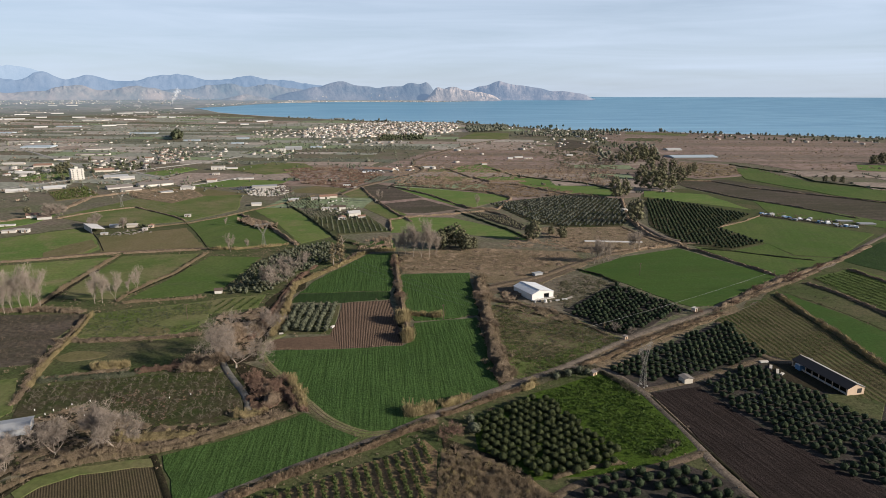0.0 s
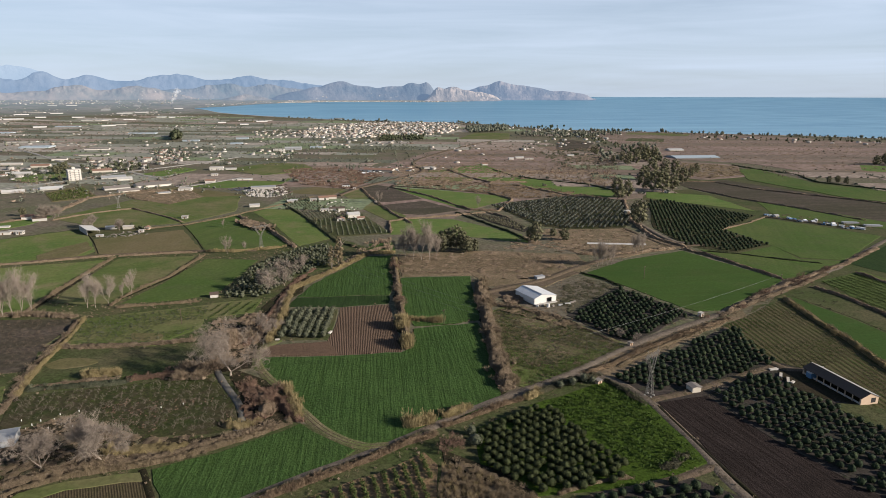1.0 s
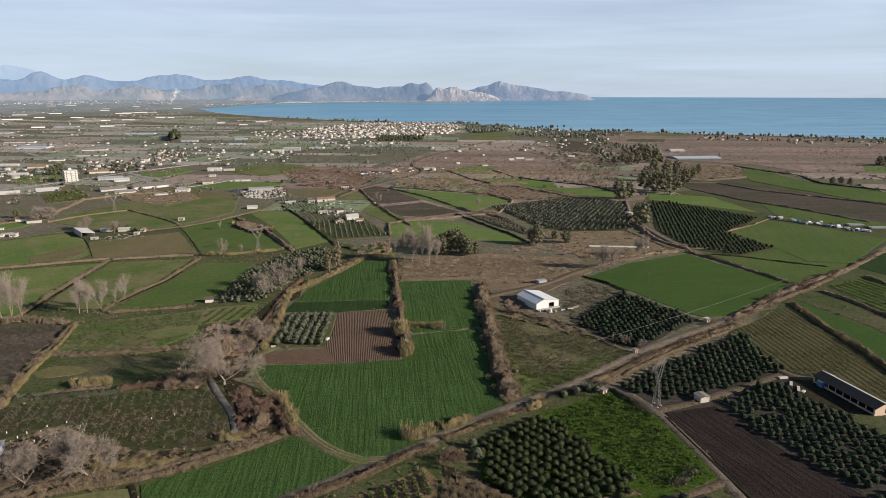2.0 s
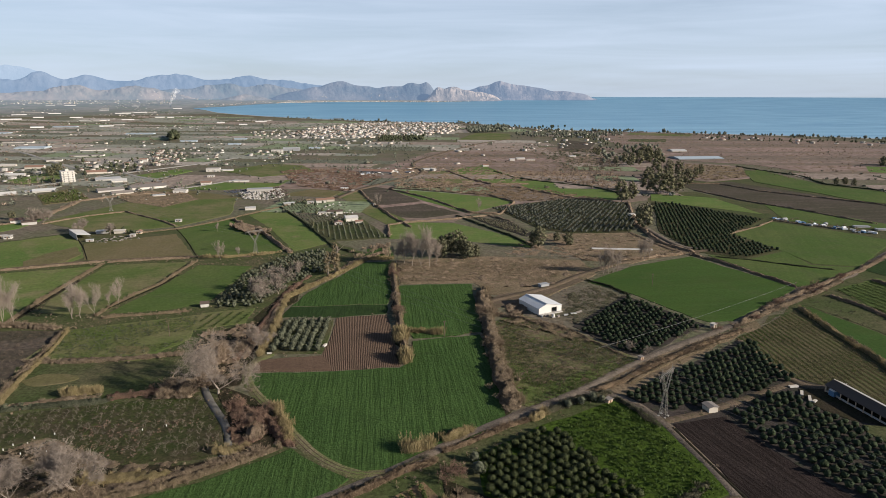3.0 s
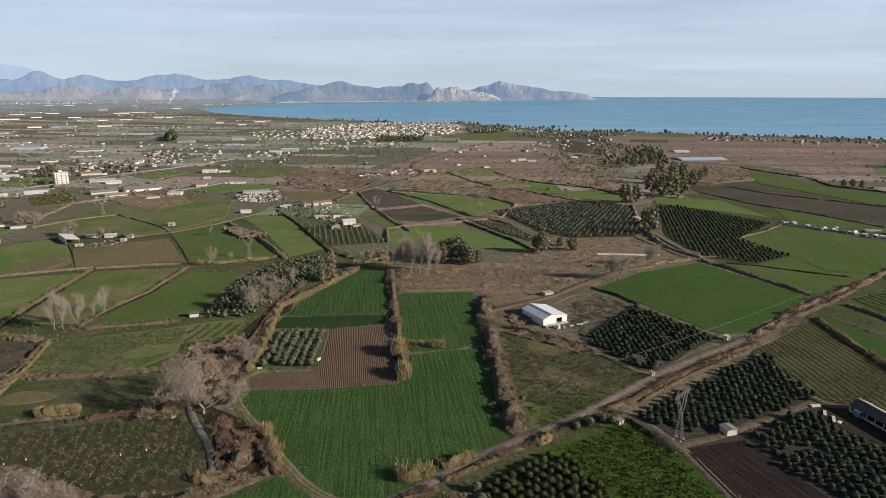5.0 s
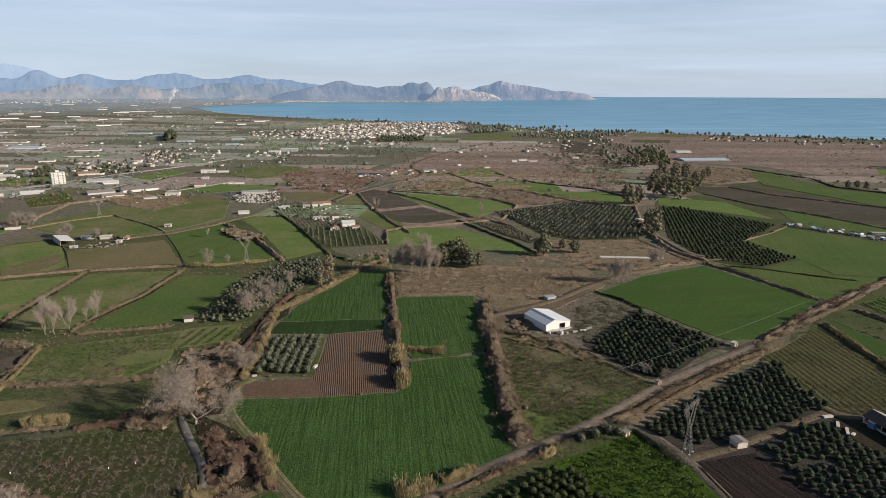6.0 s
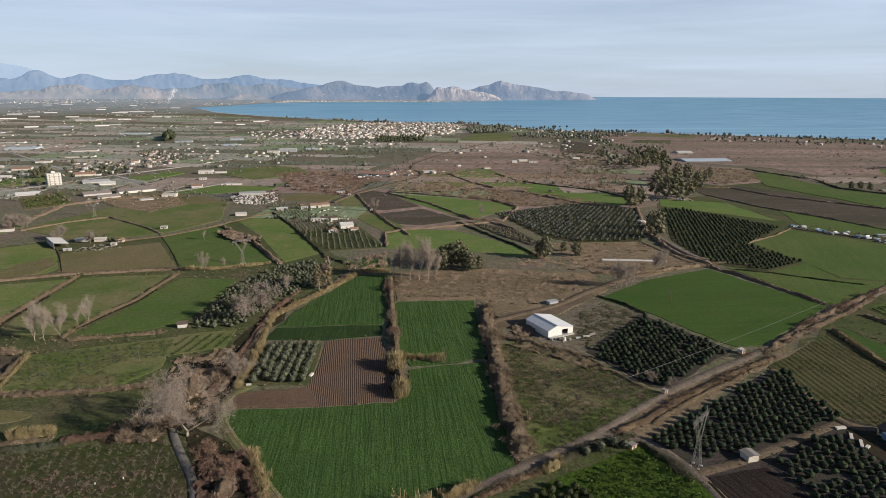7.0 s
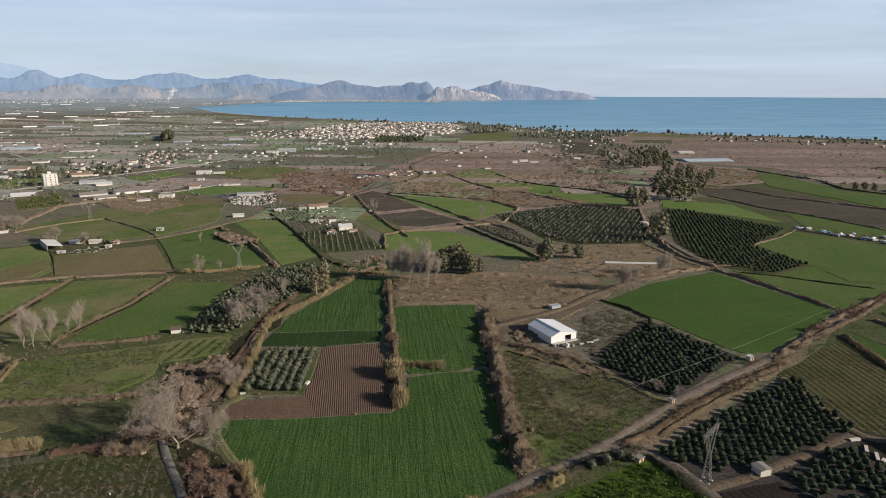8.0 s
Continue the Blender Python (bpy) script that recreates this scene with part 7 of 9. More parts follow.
    z0, z1 = ridge + 0.02, eave - k * over + 0.02
    vs = [bm.verts.new(p) for p in ((x0, -d / 2 - over, z0), (x1, -d / 2 - over, z1), (x1, d / 2 + over, z1), (x0, d / 2 + over, z0))]
    f = bm.faces.new(vs)
    r = bmesh.ops.extrude_face_region(bm, geom=[f])
    bmesh.ops.translate(bm, vec=(0, 0, thick), verts=[v for v in r["geom"] if isinstance(v, bmesh.types.BMVert)])
    return bm


def stand(name, at, turn, label, category, group=""):
    t = new(name)
    x, y = at
    t.matrix_basis = pose(x, y, ground_z(x, y), 0, 0, turn) @ Matrix.Scale(far_scale(x, y), 4)
    return tagged(t, label, category, group)


WINDOW_MESH = {}


def window(parent, x, y, z, w, h, face, sill=True):
    """A framed pane set into a wall; face: 0 front, 1 right, 2 back, 3 left."""
    key = (w, h)
    if key not in WINDOW_MESH:
        bm = bmesh.new()
        box(bm, -w / 2, -0.02, -h / 2, w / 2, 0.05, h / 2)
        pane = bpy.data.meshes.new("pane")
        bm.to_mesh(pane)
        pane.materials.append(glass_m)
        bm.clear()
        for a in ((-w / 2 - 0.12, h / 2, w / 2 + 0.12, h / 2 + 0.12), (-w / 2 - 0.12, -h / 2 - 0.12, w / 2 + 0.12, -h / 2), (-w / 2 - 0.12, -h / 2, -w / 2, h / 2), (w / 2, -h / 2, w / 2 + 0.12, h / 2)):
            box(bm, a[0], -0.08, a[1], a[2], 0.05, a[3])
        fr = bpy.data.meshes.new("frame")
        bm.to_mesh(fr)
        bm.free()
        fr.materials.append(WHITE)
        WINDOW_MESH[key] = (fr, pane)
    fr, pane = WINDOW_MESH[key]
    ob = hang("window", fr, parent)
    ob.matrix_basis = pose(x, y, z, 0, 0, (0, 90, 180, 270)[face])
    hang("pane", pane, ob)
    return ob


def house(at, w, d, eave, turn, label, wall=WHITE, roof=TILE_RED, ridge=1.4, storeys=1, windows=2, group="", name="house", category="house", door=True):
    """A house or shed: walls, roof slopes or a flat slab with its edge, framed windows and a door."""
    if ridge and w > d * 1.05:
        turn, w, d = turn + 90, d, w
    t = stand(name, at, turn, label, category, group)
    if ridge:
        part("wall", gable_walls(w, d, eave, eave + ridge), wall, t)
        for s in (-1, 1):
            part("roof", roof_slope(w, d, eave, eave + ridge, 0.35, s), roof, t)
    else:
        part("wall", one_box(-w / 2, -d / 2, 0, w / 2, d / 2, eave), wall, t)
        part("roof", one_box(-w / 2 - 0.25, -d / 2 - 0.25, eave, w / 2 + 0.25, d / 2 + 0.25, eave + 0.3), roof, t)
    for k in range(storeys):
        z = 1.55 + k * 3.0
        if z + 0.7 > eave:
            break
        for i in range(windows):
            f = (i + 0.5) / windows - 0.5
            window(t, f * w, -d / 2, z, 1.1, 1.2, 0)
            window(t, w / 2, f * d, z, 1.1, 1.2, 1)
    if door:
        part("door", one_box(-0.5, -d / 2 - 0.05, 0, 0.5, -d / 2 + 0.05, min(2.1, eave - 0.2)), WOOD_DOOR, t)
    return t


SHED_ROOF = coat("pale_grey_roof_sheets", (0.62, 0.63, 0.64), (0.46, 0.46, 0.45), 0.5, 0.2, amount=0.5)
# the white shed in the middle: sheet-metal gable with an open doorway
shed = stand("metal_shed", (61.3, 351.0), 26, "white sheet-metal farm shed with a dark open doorway", "shed")
W, D, E, R, RX = 15.3, 19.2, 3.8, 5.8, -2.4      # the ridge runs off centre
bm = bmesh.new()
door_x0, door_x1, door_h = 0.8, 4.4, 3.2
pts = [(-W / 2, 0), (door_x0, 0), (door_x0, door_h), (door_x1, door_h), (door_x1, 0), (W / 2, 0), (W / 2, E), (RX, R), (-W / 2, E)]
bm.faces.new([bm.verts.new((x, -D / 2, z)) for x, z in pts])
r = bmesh.ops.extrude_face_region(bm, geom=list(bm.faces))
bmesh.ops.translate(bm, vec=(0, 0.15, 0), verts=[v for v in r["geom"] if isinstance(v, bmesh.types.BMVert)])
part("front_wall", bm, TIN_WHITE, shed)
bm = bmesh.new()
bm.faces.new([bm.verts.new((x, D / 2, z)) for x, z in ((-W / 2, 0), (W / 2, 0), (W / 2, E), (RX, R), (-W / 2, E))])
part("back_wall", bm, TIN_WHITE, shed)
for s in (-1, 1):
    part("side_wall", one_box(s * W / 2 - 0.08, -D / 2 + 0.16, 0, s * W / 2 + 0.08, D / 2, E), TIN_WHITE, shed)
    run = s * W / 2 - RX
    fall, long = math.atan2(R - E, abs(run)), math.hypot(run, R - E) + 0.3
    tilt = pose(RX, 0, R, 0, math.degrees(fall), 0) if s > 0 else pose(RX, 0, R, 0, 180 - math.degrees(fall), 0)
    up = 1 if s > 0 else -1
    roof = part("roof", one_box(0, -D / 2 - 0.3, 0.02 * up, long, D / 2 + 0.3, 0.12 * up), SHED_ROOF, shed)
    roof.matrix_basis = tilt
    for k in range(19):
        y = -D / 2 + (k + 0.5) * D / 19
        seam = part("seam", one_box(0.05, y - 0.04, 0.1 * up, long, y + 0.04, 0.135 * up), SHED_ROOF, shed)
        seam.matrix_basis = tilt
part("floor", one_box(-W / 2 + 0.1, -D / 2 - 1.5, 0, W / 2 - 0.1, D / 2 - 0.1, 0.5), CONCRETE, shed)
part("ridge_cap", one_box(RX - 0.35, -D / 2 - 0.3, R + 0.06, RX + 0.35, D / 2 + 0.3, R + 0.2), TIN, shed)
tank = stand("white_tank", (66.0, 335.8), 10, "small white plastic tank beside the shed", "tank")
bm = bmesh.new()
bmesh.ops.create_cone(bm, cap_ends=True, segments=14, radius1=0.9, radius2=0.8, depth=1.5, matrix=Matrix.Translation((0, 0, 1.2)))
part("body", bm, TIN_WHITE, tank)
part("base", one_box(-0.9, -0.9, 0, 0.9, 0.9, 0.45), CONCRETE, tank)
for k, (x, y, a, s) in enumerate(((62.5, 337.5, 20, 1.2), (60.0, 336.6, 70, 0.9), (68.8, 336.5, 45, 0.8), (78.0, 340.5, 10, 1.6), (81.5, 343.0, 30, 1.8), (73.5, 338.6, 5, 1.1))):
    scrap = stand("farm_scrap", (x, y), a, "small pale heap of farm scrap on the yard", "scrap", "scrap by the shed")
    part("panel", one_box(-s, -0.5, 0, s, 0.5, 0.9), TIN if k % 2 else ROOF_DUN, scrap)
    part("beam", one_box(-s * 1.2, -0.1, 0.9, s * 1.2, 0.1, 1.1), STEEL, scrap)
house((70.5, 391.0), 6, 3.5, 1.8, 25, "low grey tin lean-to behind the shed", TIN_GREY, TIN_GREY, 0, 1, 0, name="lean_to", category="shed", door=False)

# long barn with posts along its side
barn = stand("long_barn", (166.4, 233.8), 12, "long open barn with dark roof and pale lit gable", "barn")
W, D, E, R = 8.2, 29.0, 3.2, 5.0
bm = bmesh.new()
bm.faces.new([bm.verts.new((x, -D / 2, z)) for x, z in ((-W / 2, 0), (W / 2, 0), (W / 2, E), (0, R), (-W / 2, E))])
r = bmesh.ops.extrude_face_region(bm, geom=list(bm.faces))
bmesh.ops.translate(bm, vec=(0, 0.25, 0), verts=[v for v in r["geom"] if isinstance(v, bmesh.types.BMVert)])
part("gable_wall", bm, PEACH, barn)
# No opening is cut; a dark panel stands in for its unlit inside.
part("doorway", one_box(0.6, -D / 2 - 0.04, 0.9, 2.8, -D / 2 + 0.02, 2.9), HOLE_PANEL, barn, "dark unglazed opening")
part("side_wall", one_box(W / 2 - 0.25, -D / 2 + 0.26, 0, W / 2, D / 2, E), PEACH, barn)
part("back_wall", one_box(-W / 2, D / 2 - 0.25, 0, W / 2 - 0.26, D / 2, E), PEACH, barn)
for k in range(9):
    y = -D / 2 + 0.5 + k * (D - 1) / 8
    part("post", one_box(-W / 2, y - 0.15, 0, -W / 2 + 0.3, y + 0.15, E), PEACH, barn)
part("low_wall", one_box(-W / 2 + 0.32, -D / 2 + 0.3, 0, -W / 2 + 0.5, D / 2 - 0.3, 1.1), GREY_WALL, barn)
# Sides coloured for light: near-black on the shaded slope, grey on the sunlit.
for s in (-1, 1):
    part("roof", roof_slope(W, D, E, R, 0.3, s, 0.12), TILE_DARK if s < 0 else TIN_GREY, barn)
# Cream cap stands for the thin sunlit strip of the far slope.
part("ridge_cap", one_box(-0.25, -D / 2 - 0.3, R + 0.06, 0.25, D / 2 + 0.3, R + 0.18), CREAM, barn)
box_thing = stand("blue_container", (161.0, 243.4), 12, "small blue and white container beside the barn", "container")
part("body", one_box(-1.6, -1.3, 0.1, 1.6, 1.3, 2.6), BLUE_PAINT, box_thing)
part("roof", one_box(-1.7, -1.4, 2.6, 1.7, 1.4, 2.8), TIN_WHITE, box_thing)
frame_thing = stand("storage_rack", (166.9, 247.4), 20, "pale tubular storage rack behind the barn", "rack")
for k in range(5):
    part("hoop", one_box(-2 + k, -0.06, 0, -1.9 + k, 0.06, 3.2), TIN, frame_thing)
for z in (1.0, 2.0, 3.1):
    part("rail", one_box(-2, -0.09, z, 2.1, -0.05, z + 0.12), TIN, frame_thing)
for k, (at, a, s) in enumerate((((149.2, 251.4), 10, 2.0), ((149.1, 245.4), 60, 2.2), ((149.6, 240.8), 62, 2.6), ((150.3, 238.6), 40, 1.2), ((-51.2, 298.6), 75, 1.6), ((-75.4, 289.4), 10, 1.0))):
    heap = stand("white_boards", at, a, "pale boards stacked at a grove's edge", "boards", "boards by the grove")
    part("stack", one_box(-s, -0.5, 0, s, 0.5, 0.8), TIN_DULL, heap)
    part("top_board", one_box(-s * 1.1, -0.3, 0.8, s * 0.9, 0.6, 0.9), CREAM, heap)

house((106.3, 233.0), 4.0, 4.0, 2.3, 14, "small cream wooden hut with a dun roof", CREAM, ROOF_DUN, 0.4, 1, 0, name="field_hut", category="hut", door=False)
house((69.3, 240.3), 2.4, 2.0, 1.5, 35, "tiny peach pump house with a dun slab", PEACH, ROOF_DUN, 0, 1, 0, name="pump_house", category="hut")
house((95.0, 279.6), 1.7, 1.7, 1.8, 30, "small peach pump house by the road", PEACH, ROOF_DUN, 0, 1, 0, name="pump_house", category="hut")
house((146.1, 319.5), 2.6, 2.2, 1.9, 30, "small pale pump house beside the road", CREAM, SLAB, 0, 1, 0, name="pump_house", category="hut")
house((-128.8, 357.5), 4.4, 3.4, 2.2, 15, "small white hut with a brown tiled roof", WHITE, TILE_DARK, 1.0, 1, 2, name="field_hut", category="hut")
house((-148.8, 198.3), 10.0, 8.5, 3.0, 20, "low shed with a grey weathered tin roof", TIN_GREY, TIN_GREY, 0.7, 1, 0, name="tin_shed", category="shed", door=False)


# lattice pylons of one power line
def pylon(at, turn, height, beam, label):
    t = stand("power_pylon", at, turn, label, "pylon")
    waist, top = height * 0.46, height * 0.85

    def bars(name, list_of, r=0.09):
        r *= 0.62
        segs = [(Vector(a), Vector(b), r, r) for a, b in list_of]
        v, q = tubes(segs, 4)
        hang(name, quick_mesh(name, v, q, STEEL), t)

    def corner(z, sx, sy):
        f = 1.3 + (0.5 - 1.3) * z / waist
        return (sx * f, sy * f, z)

    cs = [(1, 1), (1, -1), (-1, -1), (-1, 1)]
    for sx, sy in cs:
        bars("leg", [(corner(0, sx, sy), corner(waist, sx, sy))], 0.13)
        part("footing", one_box(sx * 1.3 - 0.35, sy * 1.3 - 0.35, -0.2, sx * 1.3 + 0.35, sy * 1.3 + 0.35, 0.4), CONCRETE, t, "concrete footing")
    lattice = []
    steps = 6
    for k in range(steps):
        z0, z1 = waist * k / steps, waist * (k + 1) / steps
        for i in range(4):
            a, b = cs[i], cs[(i + 1) % 4]
            lattice += [(corner(z0, *a), corner(z1, *b)), (corner(z0, *b), corner(z1, *a)), (corner(z1, *a), corner(z1, *b))]
    bars("bracing", lattice, 0.05)
    for s in (-1, 1):
        out = s * beam * 0.36
        arm = []
        for dy in (-1, 1):
            p0, p1 = (s * 0.5, dy * 0.5, waist), (out, dy * 0.35, top)
            q0, q1 = (-s * 0.1, dy * 0.5, waist + 0.6), (out - s * 0.9, dy * 0.35, top)
            bars("arm_leg", [(p0, p1), (q0, q1)], 0.1)
            for k in range(6):
                f, g = k / 6, (k + 1) / 6
                arm.append((Vector(p0).lerp(Vector(p1), f), Vector(q0).lerp(Vector(q1), g)))
                arm.append((Vector(q0).lerp(Vector(q1), f), Vector(p0).lerp(Vector(p1), g)))
        bars("arm_bracing", arm, 0.045)
        bars("peak", [((out, 0, top), (out, 0, height)), ((out - s * 0.9, -0.35, top), (out, 0, height)), ((out + s * 1.2, 0, top), (out, 0, height))], 0.07)
    h = beam / 2
    bars("crossbeam", [((-h, d, top + z), (h, d, top + z)) for d in (-0.35, 0.35) for z in (0, 0.7)], 0.08)
    web = []
    for k in range(14):
        x0, x1 = -h + beam * k / 14, -h + beam * (k + 1) / 14
        for d in (-0.35, 0.35):
            web.append(((x0, d, top + 0.7 * (k % 2)), (x1, d, top + 0.7 * ((k + 1) % 2))))
    bars("web", web, 0.045)
    for x in (-h + 0.3, 0, h - 0.3):
        bm = bmesh.new()
        for i in range(5):
            bmesh.ops.create_cone(bm, cap_ends=True, segments=8, radius1=0.16, radius2=0.1, depth=0.2, matrix=Matrix.Translation((x, 0, top - 0.2 - i * 0.28)))
        part("insulator", bm, PORCELAIN, t)
    return [t.matrix_basis @ Vector((x, 0, top - 1.5)) for x in (-h + 0.3, 0, h - 0.3)]


LATTICE = "slender galvanised lattice power pylon with forked top"
ends = [pylon((86.8, 229.0), 46, 20.5, 12.0, LATTICE), pylon((-133.3, 480.7), 40, 19.5, 14.0, LATTICE), pylon((-330, 659), 42, 19.0, 13.0, LATTICE), pylon((-537, 879), 42, 17.0, 12.0, LATTICE)]
outside = [Vector((300 + dx, -25 - dx, 15.0)) for dx in (-4, 0, 4)]
for a, b in zip([outside] + ends, ends):
    for p0, p1 in zip(a, b):
        cu = bpy.data.curves.new("power_cable", "CURVE")
        cu.dimensions, cu.bevel_depth, cu.bevel_resolution = "3D", 0.025, 1
        sp = cu.splines.new("POLY")
        sp.points.add(24)
        for i in range(25):
            f = i / 24
            p = p0.lerp(p1, f)
            sp.points[i].co = (p.x, p.y, p.z - 22 * f * (1 - f), 1)
        cu.materials.append(CABLE)
        tagged(new("power_cable", cu), "thin sagging power cable between pylons", "cable", "cables of the power line")


def wooden_pole(at, high=8.5):
    t = stand("utility_pole", at, 35, "thin wooden utility pole with a crossarm", "pole", "utility poles")
    v, q = tubes([(Vector((0, 0, 0)), Vector((0, 0, high)), 0.16, 0.11)], 8)
    hang("pole", quick_mesh("pole", v, q, BARK_DARK), t)
    part("crossarm", one_box(-0.9, -0.06, high - 0.5, 0.9, 0.06, high - 0.35), BARK_DARK, t)
    for x in (-0.8, 0, 0.8):
        part("insulator", one_box(x - 0.06, -0.06, high - 0.34, x + 0.06, 0.06, high - 0.1), PORCELAIN, t)
    return Vector((at[0], at[1], high - 0.2))


poles = [wooden_pole(p) for p in ((217.5, 370.0), (138.4, 389.4), (213.7, 542.9), (6.4, 309.0), (72.4, 273.7), (-130.8, 312.7), (-177, 736))]
cu = bpy.data.curves.new("bundled_cable", "CURVE")
cu.dimensions, cu.bevel_depth, cu.bevel_resolution = "3D", 0.035, 1
sp = cu.splines.new("POLY")
sp.points.add(20)
for i in range(21):
    p = poles[0].lerp(poles[4], i / 20)
    sp.points[i].co = (p.x, p.y, p.z - 5 * (i / 20) * (1 - i / 20), 1)
cu.materials.append(CABLE)
tagged(new("bundled_cable", cu), "pale bundled overhead cable crossing the groves", "cable")

# the farmyard on the left
canopy = stand("tin_canopy", (-301, 536), 41, "long white tin roof on posts over farm gear", "canopy")
part("roof", roof_slope(20, 27, 3.0, 4.6, 0.2, 1), TIN_WHITE, canopy)
part("back_wall", one_box(-0.1, -13.4, 0, 0.1, 13.4, 4.4), GREY_WALL, canopy)
for y in (-13, -6.5, 0, 6.5, 13):
    part("post", one_box(9.5, y - 0.12, 0, 9.74, y + 0.12, 3.0), STEEL, canopy)
for at, w, d, h, a, text, wall, roof, rd in (
    ((-285, 553), 12, 8, 3.0, 15, "low farm shed with pale tin roof", GREY_WALL, TIN, 0.6),
    ((-270, 553), 11, 7, 3.2, 10, "farm shed with a cream tin roof", CREAM, SLAB, 0.8),
    ((-252.3, 538.1), 5, 5, 2.6, 10, "small grey concrete outbuilding", GREY_WALL, SLAB, 0),
    ((-252, 550), 5, 5, 3.2, 5, "small peach hut with a tiled roof", PEACH, TILE_RED, 0.8),
    ((-279.1, 520.6), 7, 3, 2.2, 12, "low grey shed by the stubble field", GREY_WALL, TIN, 0),
    ((-366, 531), 14, 5, 2.6, 14, "low long white farm building", WHITE, SLAB, 0),
    ((-361, 536), 10, 5, 2.6, 14, "low white farm building", CREAM, SLAB, 0),
    ((-353, 533), 7, 6, 3.2, 14, "white block of a farmhouse", WHITE, SLAB, 0),
    ((-387, 558), 20, 4, 1.8, 16, "long white garden wall and shed", WHITE, TIN_DULL, 0),
    ((-387, 598), 13, 9, 4.2, 30, "white farmhouse with red tiled roof", WHITE, TILE_RED, 1.6),
    ((-372, 592), 15, 10, 3.6, 30, "grey barn with dark roof in shade", GREY_WALL, TILE_DARK, 1.4),
    ((-188, 663), 13, 8, 3.2, 12, "small white field house with tin roof", WHITE, TIN_DULL, 0.8),
    ((-238, 600), 7, 5, 3.0, 10, "tiny white pump house in a field", WHITE, SLAB, 0),
    ((-85.6, 585.7), 9, 9, 3.0, 10, "small white house among olive trees", WHITE, TILE_RED, 1.2),
    ((-76, 603), 15, 11, 4.4, 20, "white villa with bright gable", WHITE, TIN_DULL, 1.8),
    ((-67.2, 590.9), 9, 6, 3.0, 15, "low cream outbuilding beside the villa", CREAM, TILE_RED, 0.8),
    ((-109, 634), 12, 7, 3.0, 10, "long low white outbuilding", WHITE, SLAB, 0),
    ((-97, 640), 20, 8, 3.4, 10, "white bungalow with dark roof", WHITE, TILE_DARK, 1.2),
    ((-122, 706), 14, 9, 4.0, 15, "white house with red tiled roof", WHITE, TILE_RED, 1.6),
    ((-113, 714), 11, 9, 3.6, 15, "cream house with red tiled roof", CREAM, TILE_RED, 1.4),
    ((-132, 698), 9, 8, 3.0, 12, "small white outbuilding by houses", WHITE, SLAB, 0),
    ((-154, 691), 14, 9, 3.2, 12, "greyish farm shed among trees", GREY_WALL, TIN, 0.8),
    ((-109, 804), 12, 5, 3.0, 10, "long white trailer-like shed", WHITE, TIN_DULL, 0),
    ((-96, 784), 4, 4, 2.6, 10, "tiny white hut by the road", WHITE, SLAB, 0),
    ((-61, 685), 3, 3, 2.2, 10, "tiny hut beside a bare tree", CREAM, SLAB, 0),
    ((-338, 996), 26, 14, 6.4, 10, "white two-storey house with flat roof", WHITE, SLAB, 0),
    ((-318, 925), 12, 10, 3.4, 12, "low white garden building", WHITE, SLAB, 0),
    ((-321, 996), 34, 8, 3.4, 12, "long low white farm shed", WHITE, TIN_DULL, 0.6),
    ((-299, 851), 16, 10, 4.0, 10, "white bungalow by the road", WHITE, TILE_RED, 1.4),
    ((-262, 873), 34, 5, 2.6, 14, "long low white wall and sheds", WHITE, TIN_DULL, 0),
    ((-305, 779), 20, 12, 4.6, 8, "white flat-roofed house in a yard", WHITE, SLAB, 0),
    ((-508, 1138), 16, 12, 6.2, 10, "white two-storey village house", WHITE, TILE_RED, 1.5),
    ((-315, 1316), 30, 14, 7.0, 8, "large white two-storey building", WHITE, SLAB, 0),
    ((-294, 1356), 44, 22, 7.0, 8, "large grey-green farm warehouse", TIN_GREY, TIN, 1.4),
    ((199, 621), 7, 6, 2.8, 20, "small white hut under tall trees", WHITE, SLAB, 0),
    ((287, 748), 6, 5, 3.0, 20, "small white hut by the track", WHITE, TIN_DULL, 0),
    ((165, 1165), 20, 9, 3.6, 8, "long low white farm shed", WHITE, TIN_DULL, 0.8),
    ((147, 1144), 12, 8, 4.0, 8, "white farm building with tin roof", WHITE, TIN_DULL, 0.8),
    ((180, 1144), 20, 8, 3.2, 8, "low cream farm shed", CREAM, SLAB, 0),
    ((91, 1052), 12, 9, 4.0, 8, "white house at a field corner", WHITE, TILE_RED, 1.2),
    ((-3, 1004), 24, 9, 3.6, 8, "low white farm shed in scrub", WHITE, TIN_DULL, 0.6),
    ((270, 1206), 16, 8, 3.4, 8, "white hut by the marsh", WHITE, TIN_DULL, 0.6),
):
    house(at, w * 0.78, d * 0.82, h * 0.75, a, text, wall, roof, rd, 2 if h > 5.5 else 1, 3 if w > 11 else 2)

for at, w, d, h, a, text, wall, roof in (
    ((-398, 795), 38, 15, 4.5, 37, "long grey agricultural warehouse with dun roof", GREY_WALL, ROOF_DUN),
    ((-372, 771), 30, 11, 4.0, 37, "low pale packing shed with dun roof", CREAM, ROOF_DUN),
    ((-363, 820), 54, 24, 5.5, 37, "large warehouse with brown-grey roof", WHITE, ROOF_DUN),
    ((-322, 756), 18, 11, 2.5, 30, "low pale farm store", CREAM, TIN_DULL),
    ((-477, 792), 32, 11, 3.5, 30, "pale farm store with lean-to", GREY_WALL, TIN),
    ((-491, 788), 16, 10, 3.5, 30, "grey farm store with dark roof", GREY_WALL, TIN_GREY),
    ((-508, 765), 30, 8, 3.2, 30, "long grey farm greenhouse", GREY_WALL, TIN_DULL),
